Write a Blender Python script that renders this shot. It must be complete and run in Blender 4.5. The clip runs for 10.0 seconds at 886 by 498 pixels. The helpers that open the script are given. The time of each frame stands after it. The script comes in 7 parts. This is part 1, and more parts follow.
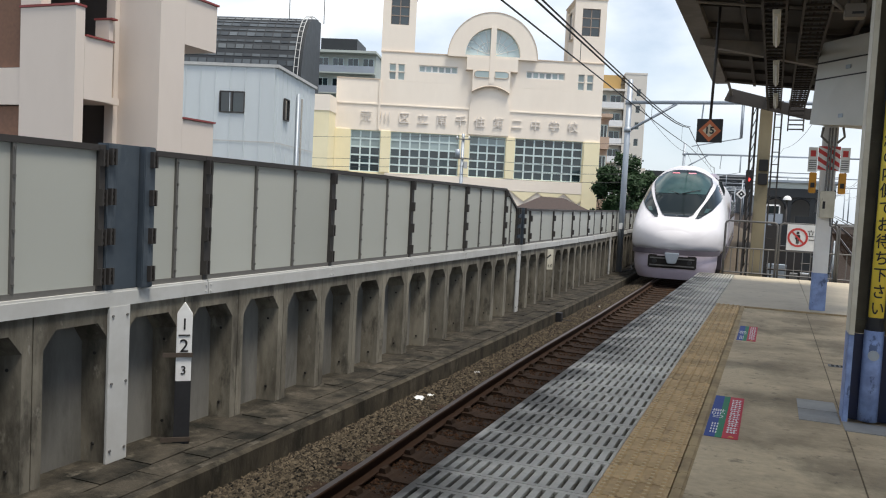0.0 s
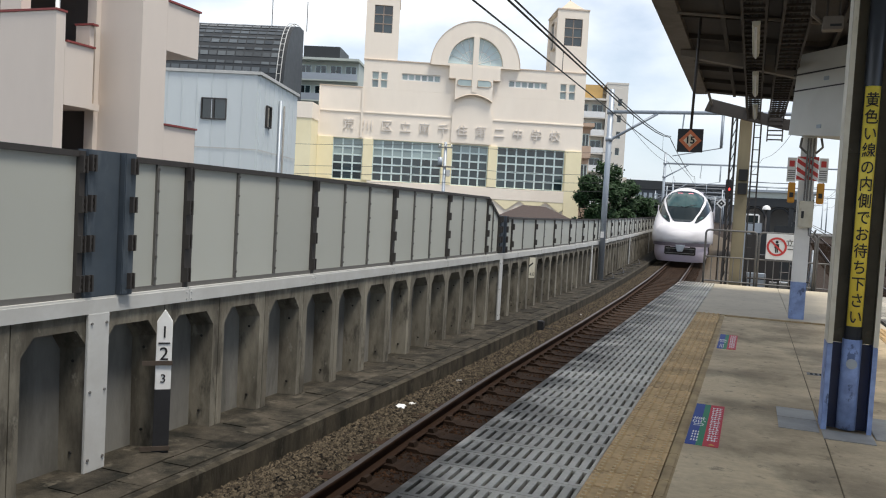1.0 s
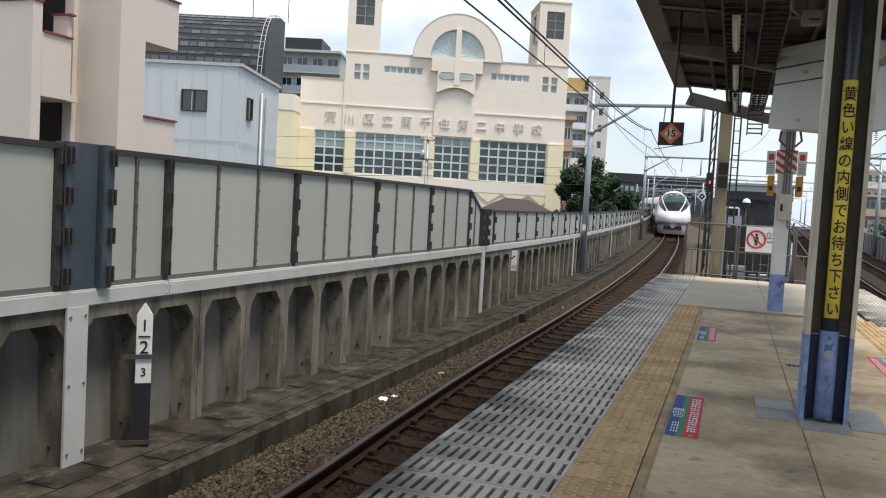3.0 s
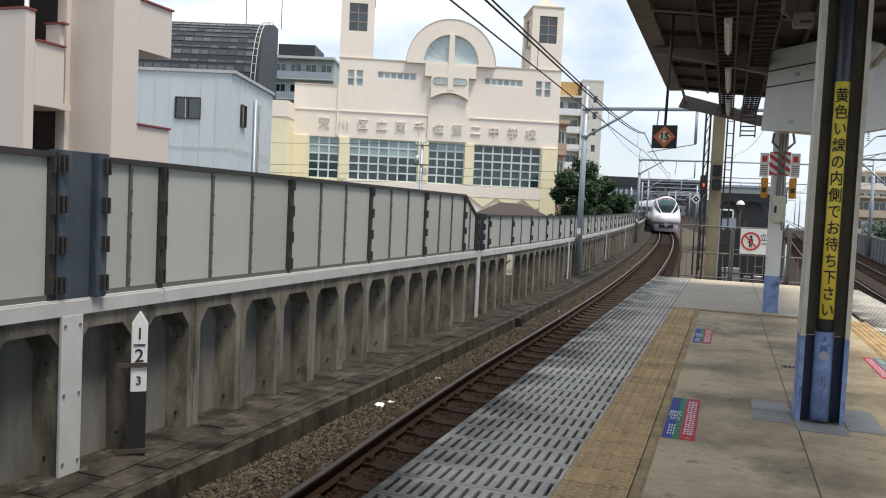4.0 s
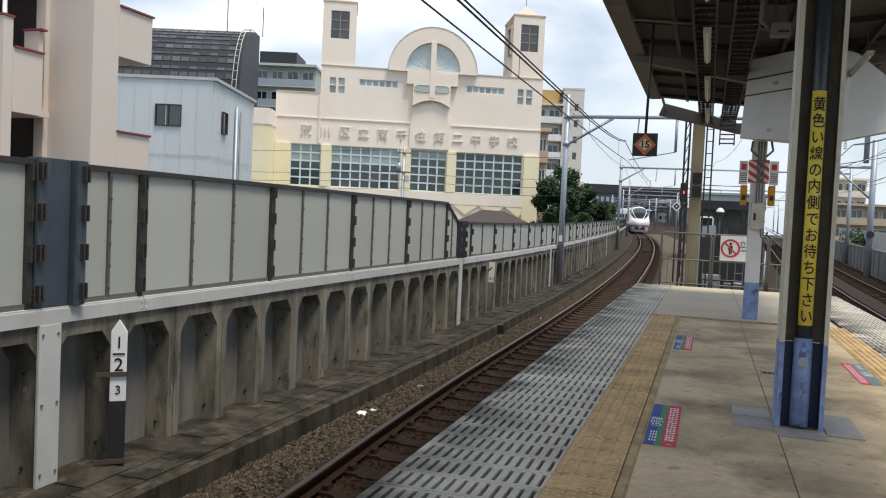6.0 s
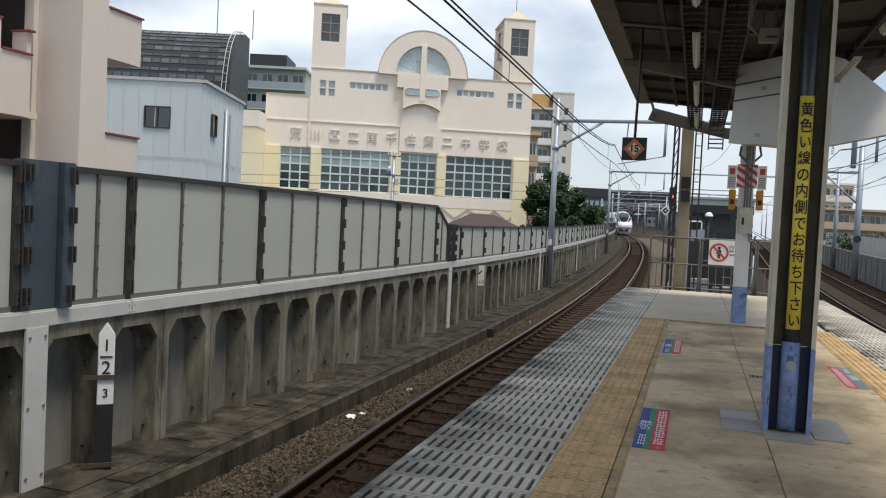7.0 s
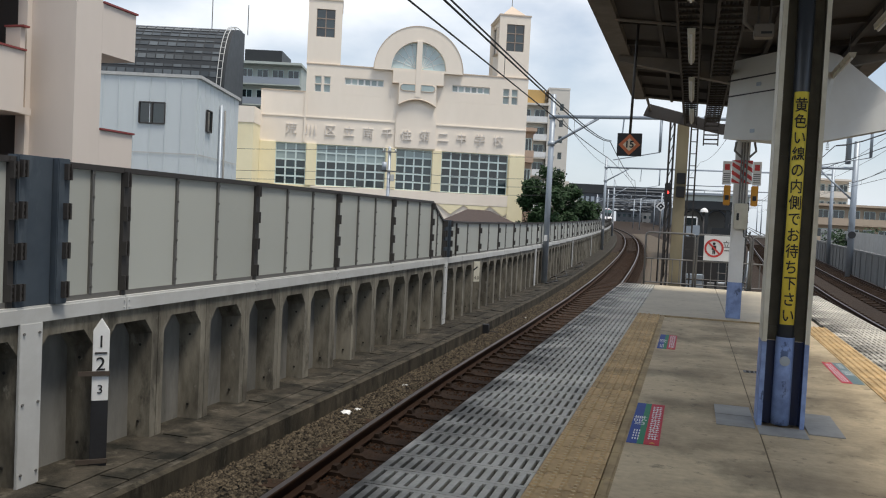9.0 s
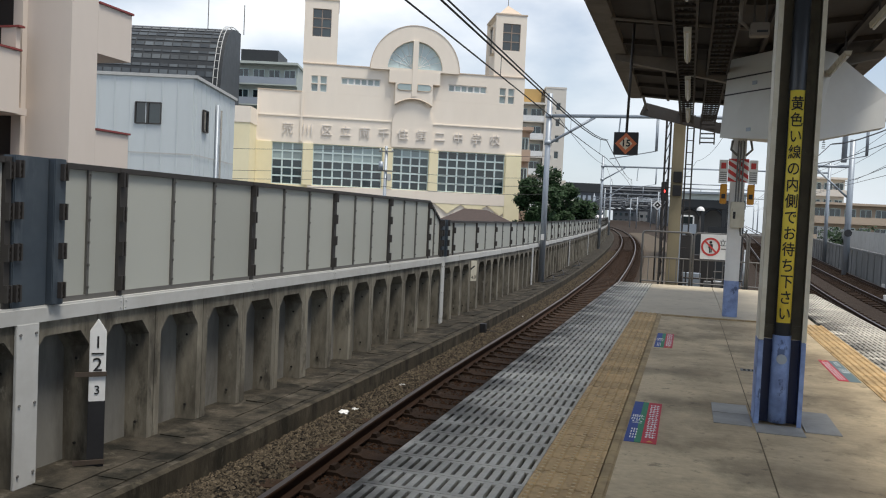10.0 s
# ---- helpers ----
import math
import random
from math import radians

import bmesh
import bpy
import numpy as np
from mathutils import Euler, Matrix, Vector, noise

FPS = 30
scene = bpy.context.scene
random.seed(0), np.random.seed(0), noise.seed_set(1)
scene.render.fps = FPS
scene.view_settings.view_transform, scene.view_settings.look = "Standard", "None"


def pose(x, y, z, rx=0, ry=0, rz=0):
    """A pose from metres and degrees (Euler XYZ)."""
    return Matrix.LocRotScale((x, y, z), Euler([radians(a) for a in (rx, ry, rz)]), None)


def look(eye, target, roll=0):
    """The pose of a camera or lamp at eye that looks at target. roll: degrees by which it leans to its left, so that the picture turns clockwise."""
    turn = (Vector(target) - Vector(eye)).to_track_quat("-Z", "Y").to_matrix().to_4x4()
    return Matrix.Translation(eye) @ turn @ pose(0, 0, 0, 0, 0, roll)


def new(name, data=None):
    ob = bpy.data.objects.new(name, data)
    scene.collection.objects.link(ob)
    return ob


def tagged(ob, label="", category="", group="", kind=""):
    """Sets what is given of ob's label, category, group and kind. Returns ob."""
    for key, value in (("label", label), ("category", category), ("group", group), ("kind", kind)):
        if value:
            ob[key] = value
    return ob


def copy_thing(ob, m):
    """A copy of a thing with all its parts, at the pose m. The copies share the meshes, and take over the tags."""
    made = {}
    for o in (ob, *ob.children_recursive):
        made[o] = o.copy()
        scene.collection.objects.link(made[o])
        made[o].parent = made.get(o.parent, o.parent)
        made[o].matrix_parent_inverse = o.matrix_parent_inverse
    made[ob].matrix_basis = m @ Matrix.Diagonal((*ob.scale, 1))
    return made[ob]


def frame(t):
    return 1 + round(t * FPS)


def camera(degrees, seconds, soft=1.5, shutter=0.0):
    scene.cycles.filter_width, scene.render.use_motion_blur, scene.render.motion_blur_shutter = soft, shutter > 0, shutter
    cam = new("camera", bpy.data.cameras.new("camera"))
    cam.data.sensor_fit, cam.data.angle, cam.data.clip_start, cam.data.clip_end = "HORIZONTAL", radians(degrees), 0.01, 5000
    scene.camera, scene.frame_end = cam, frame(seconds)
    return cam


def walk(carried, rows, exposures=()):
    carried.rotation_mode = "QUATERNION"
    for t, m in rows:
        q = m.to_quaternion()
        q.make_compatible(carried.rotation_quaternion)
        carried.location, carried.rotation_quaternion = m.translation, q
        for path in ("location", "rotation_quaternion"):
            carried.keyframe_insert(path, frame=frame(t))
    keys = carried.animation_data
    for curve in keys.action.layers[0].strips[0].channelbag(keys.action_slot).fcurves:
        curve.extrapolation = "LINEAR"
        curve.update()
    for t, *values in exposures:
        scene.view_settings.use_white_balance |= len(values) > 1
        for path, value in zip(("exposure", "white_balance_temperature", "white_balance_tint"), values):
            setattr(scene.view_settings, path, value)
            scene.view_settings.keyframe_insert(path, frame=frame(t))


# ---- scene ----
# metres per building unit: every thing below is laid out in units and set to true size at the end
UNIT = 0.853
# camera: held at chest height on the platform; it turns, and sways by about a centimetre
cam = camera(56.9, 10.0, soft=1.1, shutter=0.0)
EYE = (0.0, 0.0, 1.5 * UNIT)
TURNS = [(0, -0.0039, -0.0008, 0.0011, 86.58, -2.95, 22.06), (0.5, -0.0058, -0.0015, 0.0020, 87.23, -3.18, 21.15), (1, -0.0063, -0.0017, 0.0010, 87.21, -3.20, 20.82),
         (1.5, -0.0044, -0.0012, 0.0017, 87.05, -3.21, 20.61), (2, -0.0019, -0.0006, 0.0014, 87.04, -3.30, 20.09), (2.5, -0.0019, -0.0006, -0.0001, 86.72, -3.40, 19.67),
         (4, 0.0003, 0.0001, -0.0003, 87.15, -2.68, 19.23), (4.5, -0.0005, -0.0002, 0.0004, 87.41, -2.50, 18.75), (5, -0.0017, -0.0004, 0.0007, 87.59, -2.54, 18.53),
         (6.5, 0.0012, 0.0003, 0.0002, 87.83, -2.73, 17.62), (7, 0.0005, -0.0001, -0.0001, 88.00, -2.83, 17.26), (7.5, 0.0018, 0.0003, -0.0008, 88.09, -2.81, 16.91),
         (8, 0.0034, 0.0006, -0.0016, 87.87, -2.82, 16.77), (8.5, 0.0038, 0.0011, -0.0013, 87.85, -2.80, 16.97), (9, 0.0057, 0.0018, -0.0009, 87.73, -2.81, 16.96),
         (9.5, 0.0042, 0.0013, -0.0020, 87.48, -2.71, 16.91), (10, 0.0055, 0.0016, -0.0013, 87.70, -2.64, 16.74)]
walk(cam, [(t, pose(EYE[0] + x, EYE[1] + y, EYE[2] + z, a, b, c)) for t, x, y, z, a, b, c in TURNS], exposures=[(0, 0.22), (5.0, 0.24), (6.3, 0.10), (7.5, 0.0), (8.3, -0.02), (9.0, 0.0), (10, 0.02)])

# daylight: thin broken cloud, wide soft sun from behind the camera and to its right
SUN_ELEVATION, SUN_AZIMUTH = radians(70), radians(114)
world = bpy.data.worlds.new("sky")
scene.world = world
world.use_nodes = True
wn, wl = world.node_tree.nodes, world.node_tree.links
wn.clear()
w_out, w_bg = wn.new("ShaderNodeOutputWorld"), wn.new("ShaderNodeBackground")
w_sky = wn.new("ShaderNodeTexSky")
w_sky.sky_type, w_sky.sun_disc = "NISHITA", False
w_sky.sun_elevation, w_sky.sun_rotation = SUN_ELEVATION, SUN_AZIMUTH
w_co, w_map = wn.new("ShaderNodeTexCoord"), wn.new("ShaderNodeMapping")
w_map.inputs["Scale"].default_value = (1.0, 1.0, 2.0)
w_map.inputs["Location"].default_value = (0.35, 0.1, 0.2)
w_noise, w_ramp = wn.new("ShaderNodeTexNoise"), wn.new("ShaderNodeValToRGB")
w_noise.inputs["Scale"].default_value, w_noise.inputs["Detail"].default_value, w_noise.inputs["Roughness"].default_value = 2.1, 7, 0.5
w_ramp.color_ramp.elements[0].position, w_ramp.color_ramp.elements[1].position = 0.46, 0.66
w_ramp.color_ramp.elements[0].color = (0.10, 0.10, 0.10, 1)
w_mix = wn.new("ShaderNodeMix")
w_mix.data_type = "RGBA"
w_mix.inputs[7].default_value = (10.0, 10.1, 10.2, 1)
wl.new(w_co.outputs["Generated"], w_map.inputs["Vector"])
wl.new(w_map.outputs["Vector"], w_noise.inputs["Vector"])
wl.new(w_noise.outputs["Fac"], w_ramp.inputs["Fac"])
wl.new(w_ramp.outputs["Color"], w_mix.inputs[0])
wl.new(w_sky.outputs["Color"], w_mix.inputs[6])
# pale haze low over the horizon
w_sep, w_haze, w_hmix = wn.new("ShaderNodeSeparateXYZ"), wn.new("ShaderNodeMapRange"), wn.new("ShaderNodeMix")
w_haze.inputs[1].default_value, w_haze.inputs[2].default_value = 0.30, -0.02
w_haze.inputs[3].default_value, w_haze.inputs[4].default_value = 0.0, 0.9
w_hmix.data_type = "RGBA"
w_hmix.inputs[7].default_value = (5.2, 5.8, 6.4, 1)
wl.new(w_co.outputs["Generated"], w_sep.inputs["Vector"])
wl.new(w_sep.outputs["Z"], w_haze.inputs[0])
wl.new(w_haze.outputs[0], w_hmix.inputs[0])
wl.new(w_mix.outputs[2], w_hmix.inputs[6])
wl.new(w_hmix.outputs[2], w_bg.inputs["Color"])
w_bg.inputs["Strength"].default_value = 0.13
wl.new(w_bg.outputs["Background"], w_out.inputs["Surface"])
sun = new("sun", bpy.data.lights.new("sun", "SUN"))
sun.data.energy, sun.data.angle, sun.data.color = 3.3, radians(16), (1.0, 0.94, 0.84)
sun.matrix_world = look((math.sin(SUN_AZIMUTH) * 60, math.cos(SUN_AZIMUTH) * 60, math.tan(SUN_ELEVATION) * 60), (0, 0, 0))


# ---- materials ----
def paint(name, colour, rough=0.6, metal=0.0, grain=40.0, vary=0.12, stain=0.0, stain_colour=(0.05, 0.045, 0.04), stain_scale=1.2, bump=0.0, bump_scale=120.0,
          stretch=(1, 1, 1), each=0.0, coat=0.0, spec=0.5, island=False):
    """Colour with fine grain, a larger stain with its own shape, a fine relief, and a small shift from piece to piece."""
    m = bpy.data.materials.new(name)
    m.use_nodes = True
    n, l = m.node_tree.nodes, m.node_tree.links
    b = n["Principled BSDF"]
    b.inputs["Metallic"].default_value = metal
    b.inputs["Specular IOR Level"].default_value = spec
    b.inputs["Coat Weight"].default_value = coat
    co, mp = n.new("ShaderNodeTexCoord"), n.new("ShaderNodeMapping")
    mp.inputs["Scale"].default_value = stretch
    geo = n.new("ShaderNodeNewGeometry")
    l.new(geo.outputs["Position"] if name[-2:] != "_o" else co.outputs["Object"], mp.inputs["Vector"])
    g = n.new("ShaderNodeTexNoise")
    g.inputs["Scale"].default_value, g.inputs["Detail"].default_value = grain, 5
    l.new(mp.outputs["Vector"], g.inputs["Vector"])
    lo = tuple(c * (1 - vary) for c in colour) + (1,)
    hi = tuple(min(1, c * (1 + vary)) for c in colour) + (1,)
    mix = n.new("ShaderNodeMix")
    mix.data_type = "RGBA"
    mix.inputs[6].default_value, mix.inputs[7].default_value = lo, hi
    l.new(g.outputs["Fac"], mix.inputs[0])
    last = mix.outputs[2]
    rg = n.new("ShaderNodeMapRange")
    rg.inputs[3].default_value, rg.inputs[4].default_value = max(0.02, rough - 0.1), min(1, rough + 0.1)
    if stain > 0:
        s = n.new("ShaderNodeTexNoise")
        s.inputs["Scale"].default_value, s.inputs["Detail"].default_value, s.inputs["Roughness"].default_value = stain_scale, 7, 0.62
        l.new(mp.outputs["Vector"], s.inputs["Vector"])
        r = n.new("ShaderNodeMapRange")
        r.inputs[1].default_value, r.inputs[2].default_value, r.inputs[4].default_value = 0.40, 0.64, stain
        l.new(s.outputs["Fac"], r.inputs[0])
        m2 = n.new("ShaderNodeMix")
        m2.data_type = "RGBA"
        m2.inputs[7].default_value = (*stain_colour, 1)
        l.new(r.outputs[0], m2.inputs[0])
        l.new(last, m2.inputs[6])
        last = m2.outputs[2]
        l.new(s.outputs["Fac"], rg.inputs[0])
    else:
        l.new(g.outputs["Fac"], rg.inputs[0])
    l.new(rg.outputs[0], b.inputs["Roughness"])
    if each > 0:
        rnd = geo.outputs["Random Per Island"] if island else n.new("ShaderNodeObjectInfo").outputs["Random"]
        hs, mr = n.new("ShaderNodeHueSaturation"), n.new("ShaderNodeMapRange")
        mr.inputs[3].default_value, mr.inputs[4].default_value = 1 - each, 1 + each
        l.new(rnd, mr.inputs[0])
        l.new(mr.outputs[0], hs.inputs["Value"])
        l.new(last, hs.inputs["Color"])
        last = hs.outputs["Color"]
    l.new(last, b.inputs["Base Color"])
    if bump > 0:
        bn, bp = n.new("ShaderNodeTexNoise"), n.new("ShaderNodeBump")
        bn.inputs["Scale"].default_value, bn.inputs["Detail"].default_value = bump_scale, 4
        l.new(mp.outputs["Vector"], bn.inputs["Vector"])
        l.new(bn.outputs["Fac"], bp.inputs["Height"])
        bp.inputs["Strength"].default_value, bp.inputs["Distance"].default_value = bump, 0.01
        l.new(bp.outputs["Normal"], b.inputs["Normal"])
    return m


def glow(name, colour, strength):
    m = bpy.data.materials.new(name)
    m.use_nodes = True
    b = m.node_tree.nodes["Principled BSDF"]
    b.inputs["Base Color"].default_value = (*colour, 1)
    b.inputs["Emission Color"].default_value, b.inputs["Emission Strength"].default_value = (*colour, 1), strength
    return m


M_WALL = paint("retaining_concrete", (0.215, 0.195, 0.152), 0.85, grain=14, vary=0.25, stain=0.85, stain_colour=(0.055, 0.047, 0.034), stain_scale=3.4, bump=0.25, bump_scale=60, stretch=(1, 1, 0.3), each=0.2)
M_RECESS = paint("recess_concrete", (0.185, 0.178, 0.158), 0.85, grain=8, vary=0.15, stain=0.75, stain_colour=(0.075, 0.07, 0.058), stain_scale=2.6, bump=0.2, bump_scale=50, stretch=(1, 1, 0.3), each=0.18)
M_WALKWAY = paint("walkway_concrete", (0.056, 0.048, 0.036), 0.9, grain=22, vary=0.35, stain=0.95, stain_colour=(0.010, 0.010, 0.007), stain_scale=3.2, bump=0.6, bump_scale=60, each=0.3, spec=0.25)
M_SLAB = paint("platform_concrete", (0.62, 0.49, 0.305), 0.7, grain=30, vary=0.22, stain=0.7, stain_colour=(0.22, 0.165, 0.10), stain_scale=1.25, bump=0.3, bump_scale=110, stretch=(0.75, 1.0, 1), each=0.05, spec=0.3)
M_SLAB_NEW = paint("pale_platform_concrete", (0.52, 0.45, 0.33), 0.75, grain=9, vary=0.1, stain=0.35, stain_colour=(0.30, 0.26, 0.2), stain_scale=0.8, bump=0.1)
M_JOINT = paint("dirty_joint_filler", (0.22, 0.17, 0.105), 0.9, grain=20, vary=0.4, stain=0.7, stain_colour=(0.10, 0.08, 0.05), stain_scale=5)
M_BED = paint("track_bed", (0.036, 0.024, 0.016), 0.95, grain=60, vary=0.4, stain=0.6, stain_colour=(0.022, 0.015, 0.010), stain_scale=5, bump=1.0, bump_scale=45, spec=0.2)
M_BALLAST = paint("ballast_stone", (0.068, 0.054, 0.036), 0.9, grain=30, vary=0.25, each=0.95, island=True, bump=0.3, spec=0.25)
M_BALLAST_RUST = paint("rusty_ballast_stone", (0.048, 0.024, 0.012), 0.9, grain=30, vary=0.25, each=0.65, island=True, bump=0.3, spec=0.2)
M_SLEEPER = paint("sleeper_concrete", (0.040, 0.023, 0.013), 0.9, grain=25, vary=0.25, stain=0.6, stain_colour=(0.02, 0.013, 0.009), stain_scale=6, each=0.2, bump=0.3, spec=0.2)
M_RAIL = paint("rusted_rail_steel", (0.038, 0.019, 0.010), 0.8, metal=0.1, grain=30, vary=0.3, spec=0.2)
M_RAILTOP = paint("worn_rail_head", (0.10, 0.085, 0.08), 0.42, metal=0.6, grain=80, vary=0.15)
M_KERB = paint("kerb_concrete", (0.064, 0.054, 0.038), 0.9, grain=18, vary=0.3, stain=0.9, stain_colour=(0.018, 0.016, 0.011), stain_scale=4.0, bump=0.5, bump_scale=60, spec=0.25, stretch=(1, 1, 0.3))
# stud tops lighter than the tile: light on the raised dots, put into colour
M_STUD = paint("worn_stud_top", (0.60, 0.45, 0.26), 0.7, grain=25, vary=0.15, spec=0.3)
M_GRATE = paint("grey_grating", (0.60, 0.56, 0.47), 0.6, grain=50, vary=0.12, stain=0.5, stain_colour=(0.22, 0.20, 0.165), stain_scale=1.1, each=0.1, spec=0.2)
# near-black that stands in for shade in gaps, holes and recesses
M_VOID_SHADE = paint("dark_under_deck", (0.02, 0.018, 0.016), 0.95)
M_TACTILE = paint("worn_yellow_tile", (0.60, 0.415, 0.205), 0.75, grain=25, vary=0.2, stain=0.6, stain_colour=(0.36, 0.245, 0.12), stain_scale=3.4, each=0.14, bump=0.12, spec=0.3)
M_TACTILE_EDGE = paint("worn_edge_strip", (0.46, 0.33, 0.16), 0.8, stain=0.6, stain_colour=(0.16, 0.11, 0.06), stain_scale=5)
M_PANEL = paint("translucent_grey_panel", (0.415, 0.425, 0.385), 0.42, grain=0.7, vary=0.06, each=0.08, spec=0.4)
M_POST = paint("dark_bronze_steel", (0.048, 0.043, 0.040), 0.55, metal=0.2, grain=30, vary=0.2)
M_FRAME = paint("grey_bronze_frame", (0.14, 0.135, 0.125), 0.5, metal=0.3, grain=30, vary=0.15)
M_BLUEBOX = paint("blue_grey_steel", (0.05, 0.066, 0.085), 0.5, metal=0.2, grain=6, vary=0.18, stain=0.4, stain_colour=(0.10, 0.12, 0.14), stain_scale=2)
M_BAND = paint("pale_grey_band", (0.52, 0.52, 0.50), 0.6, grain=8, vary=0.06, stain=0.35, stain_colour=(0.36, 0.35, 0.32), stain_scale=3, each=0.04)
M_WHITE = paint("white_paint", (0.78, 0.78, 0.76), 0.5, grain=20, vary=0.05, stain=0.2, stain_colour=(0.55, 0.53, 0.5), stain_scale=4)
M_BLACK = paint("black_paint", (0.02, 0.02, 0.022), 0.5, grain=30, vary=0.3)
M_INK = paint("black_ink", (0.012, 0.012, 0.012), 0.6)
M_PILLAR = paint("olive_brown_paint", (0.15, 0.132, 0.088), 0.5, grain=14, vary=0.15, stain=0.4, stain_colour=(0.05, 0.045, 0.035), stain_scale=4)
M_CREAM = paint("cream_paint", (0.60, 0.57, 0.47), 0.5, grain=14, vary=0.08, stain=0.4, stain_colour=(0.38, 0.33, 0.22), stain_scale=5)
M_NAVY = paint("navy_paint", (0.022, 0.04, 0.13), 0.4, grain=14, vary=0.15, stain=0.3, stain_colour=(0.06, 0.07, 0.1), stain_scale=6)
M_BLUE = paint("pale_blue_paint", (0.25, 0.34, 0.58), 0.55, grain=20, vary=0.12, stain=0.6, stain_colour=(0.11, 0.15, 0.3), stain_scale=9)
M_PIPE = paint("dark_pipe", (0.045, 0.05, 0.058), 0.35, grain=10, vary=0.15)
M_YELLOW = paint("yellow_sign", (0.86, 0.68, 0.09), 0.5, grain=30, vary=0.05)
M_ROOF = paint("brown_roof_steel", (0.052, 0.044, 0.037), 0.7, grain=20, vary=0.2, stain=0.4, stain_colour=(0.05, 0.04, 0.03), stain_scale=2)
M_FASCIA = paint("fascia_steel", (0.19, 0.165, 0.135), 0.6, grain=15, vary=0.12, stain=0.4, stain_colour=(0.1, 0.08, 0.06), stain_scale=3)
M_GALV = paint("galvanised_steel", (0.36, 0.40, 0.44), 0.5, metal=0.4, grain=25, vary=0.12)
M_FENCE = paint("grey_fence_steel", (0.17, 0.165, 0.155), 0.6, metal=0.2, grain=25, vary=0.2)
M_BEIGE = paint("weathered_beige_column", (0.33, 0.28, 0.175), 0.7, grain=12, vary=0.12, stain=0.5, stain_colour=(0.17, 0.14, 0.09), stain_scale=3, stretch=(1, 1, 0.3))
M_PLATE = paint("grey_floor_plate", (0.36, 0.35, 0.32), 0.6, metal=0.0, grain=20, vary=0.12, stain=0.4, stain_colour=(0.17, 0.16, 0.14), stain_scale=4)
M_SIGNTEAL = paint("grey_green_sticker", (0.10, 0.16, 0.16), 0.5, stain=0.3, stain_colour=(0.2, 0.25, 0.25), stain_scale=12)
M_STRAP = paint("rusty_strap_steel", (0.085, 0.065, 0.05), 0.7, metal=0.3, grain=30, vary=0.25)
M_VERGE = paint("dry_brown_soil", (0.085, 0.06, 0.038), 0.95, grain=20, vary=0.3, stain=0.7, stain_colour=(0.07, 0.06, 0.035), stain_scale=1.5, bump=0.6, bump_scale=30)
M_WIRE = paint("dark_wire", (0.03, 0.03, 0.03), 0.6)
M_BOX = paint("off_white_cabinet", (0.66, 0.65, 0.60), 0.5, grain=6, vary=0.04, stain=0.2, stain_colour=(0.5, 0.48, 0.42), stain_scale=2)
M_RED = paint("red_paint", (0.55, 0.05, 0.045), 0.5)
M_GREEN = paint("green_sticker", (0.016, 0.22, 0.10), 0.55, stain=0.15, stain_colour=(0.10, 0.22, 0.15), stain_scale=12, spec=0.25)
M_SIGNBLUE = paint("blue_sticker", (0.012, 0.05, 0.27), 0.55, stain=0.15, stain_colour=(0.07, 0.11, 0.28), stain_scale=12, spec=0.25)
M_SIGNRED = paint("red_sticker", (0.55, 0.028, 0.05), 0.55, stain=0.15, stain_colour=(0.45, 0.11, 0.11), stain_scale=12, spec=0.25)
M_ORANGE = paint("orange_reflector", (0.62, 0.17, 0.06), 0.4)
M_AMBER = paint("amber_box", (0.60, 0.27, 0.02), 0.45)
M_PALEDISC = paint("pale_reflector", (0.72, 0.62, 0.45), 0.4)
M_TRAIN = paint("glossy_white_body", (0.74, 0.715, 0.72), 0.34, grain=4, vary=0.03, coat=0.15, stain=0.12, stain_colour=(0.55, 0.51, 0.50), stain_scale=1.5)
M_TRAIN_LOW = paint("lavender_skirt", (0.54, 0.485, 0.56), 0.35, grain=6, vary=0.06, coat=0.2)
M_TRAIN_BAND = paint("dark_plum_band", (0.10, 0.085, 0.10), 0.4)
M_GLASS_DARK = paint("dark_train_glass", (0.012, 0.018, 0.018), 0.10, vary=0.02, spec=0.3)
M_COCKPIT = paint("windscreen_glass", (0.035, 0.072, 0.07), 0.10, grain=3, vary=0.35, spec=0.4)
M_SCHOOL = paint("cream_render", (0.88, 0.79, 0.67), 0.85, grain=2.5, vary=0.035, stain=0.15, stain_colour=(0.66, 0.54, 0.42), stain_scale=0.35, stretch=(1, 1, 0.3))
M_SCHOOL_Y = paint("yellow_render", (0.88, 0.79, 0.53), 0.85, grain=2.5, vary=0.04, stain=0.15, stain_colour=(0.65, 0.54, 0.3), stain_scale=0.4)
M_SCHOOL_EDGE = paint("tan_render_edge", (0.60, 0.49, 0.38), 0.8, grain=6, vary=0.1)
M_TOWERFRAME = paint("brown_window_frame", (0.30, 0.23, 0.18), 0.6)
M_MULLION = paint("pale_teal_mullion", (0.58, 0.68, 0.66), 0.5)
M_PANE = paint("dim_window_glass", (0.016, 0.030, 0.034), 0.05, grain=0.6, vary=0.5, each=0.6, spec=1.0)
# pale glasses: the reflected sky is put into the base colour
M_PANE_PALE = paint("blind_backed_glass", (0.30, 0.37, 0.36), 0.10, grain=0.5, vary=0.4, each=0.35, spec=0.8)
M_PANE_SKY = paint("sky_tinted_glass", (0.50, 0.62, 0.63), 0.15, grain=0.7, vary=0.15, spec=0.7)
# letters are wall cream; this darker tone paints in the shade of their relief
M_LETTER = paint("raised_letter", (0.74, 0.68, 0.61), 0.8)
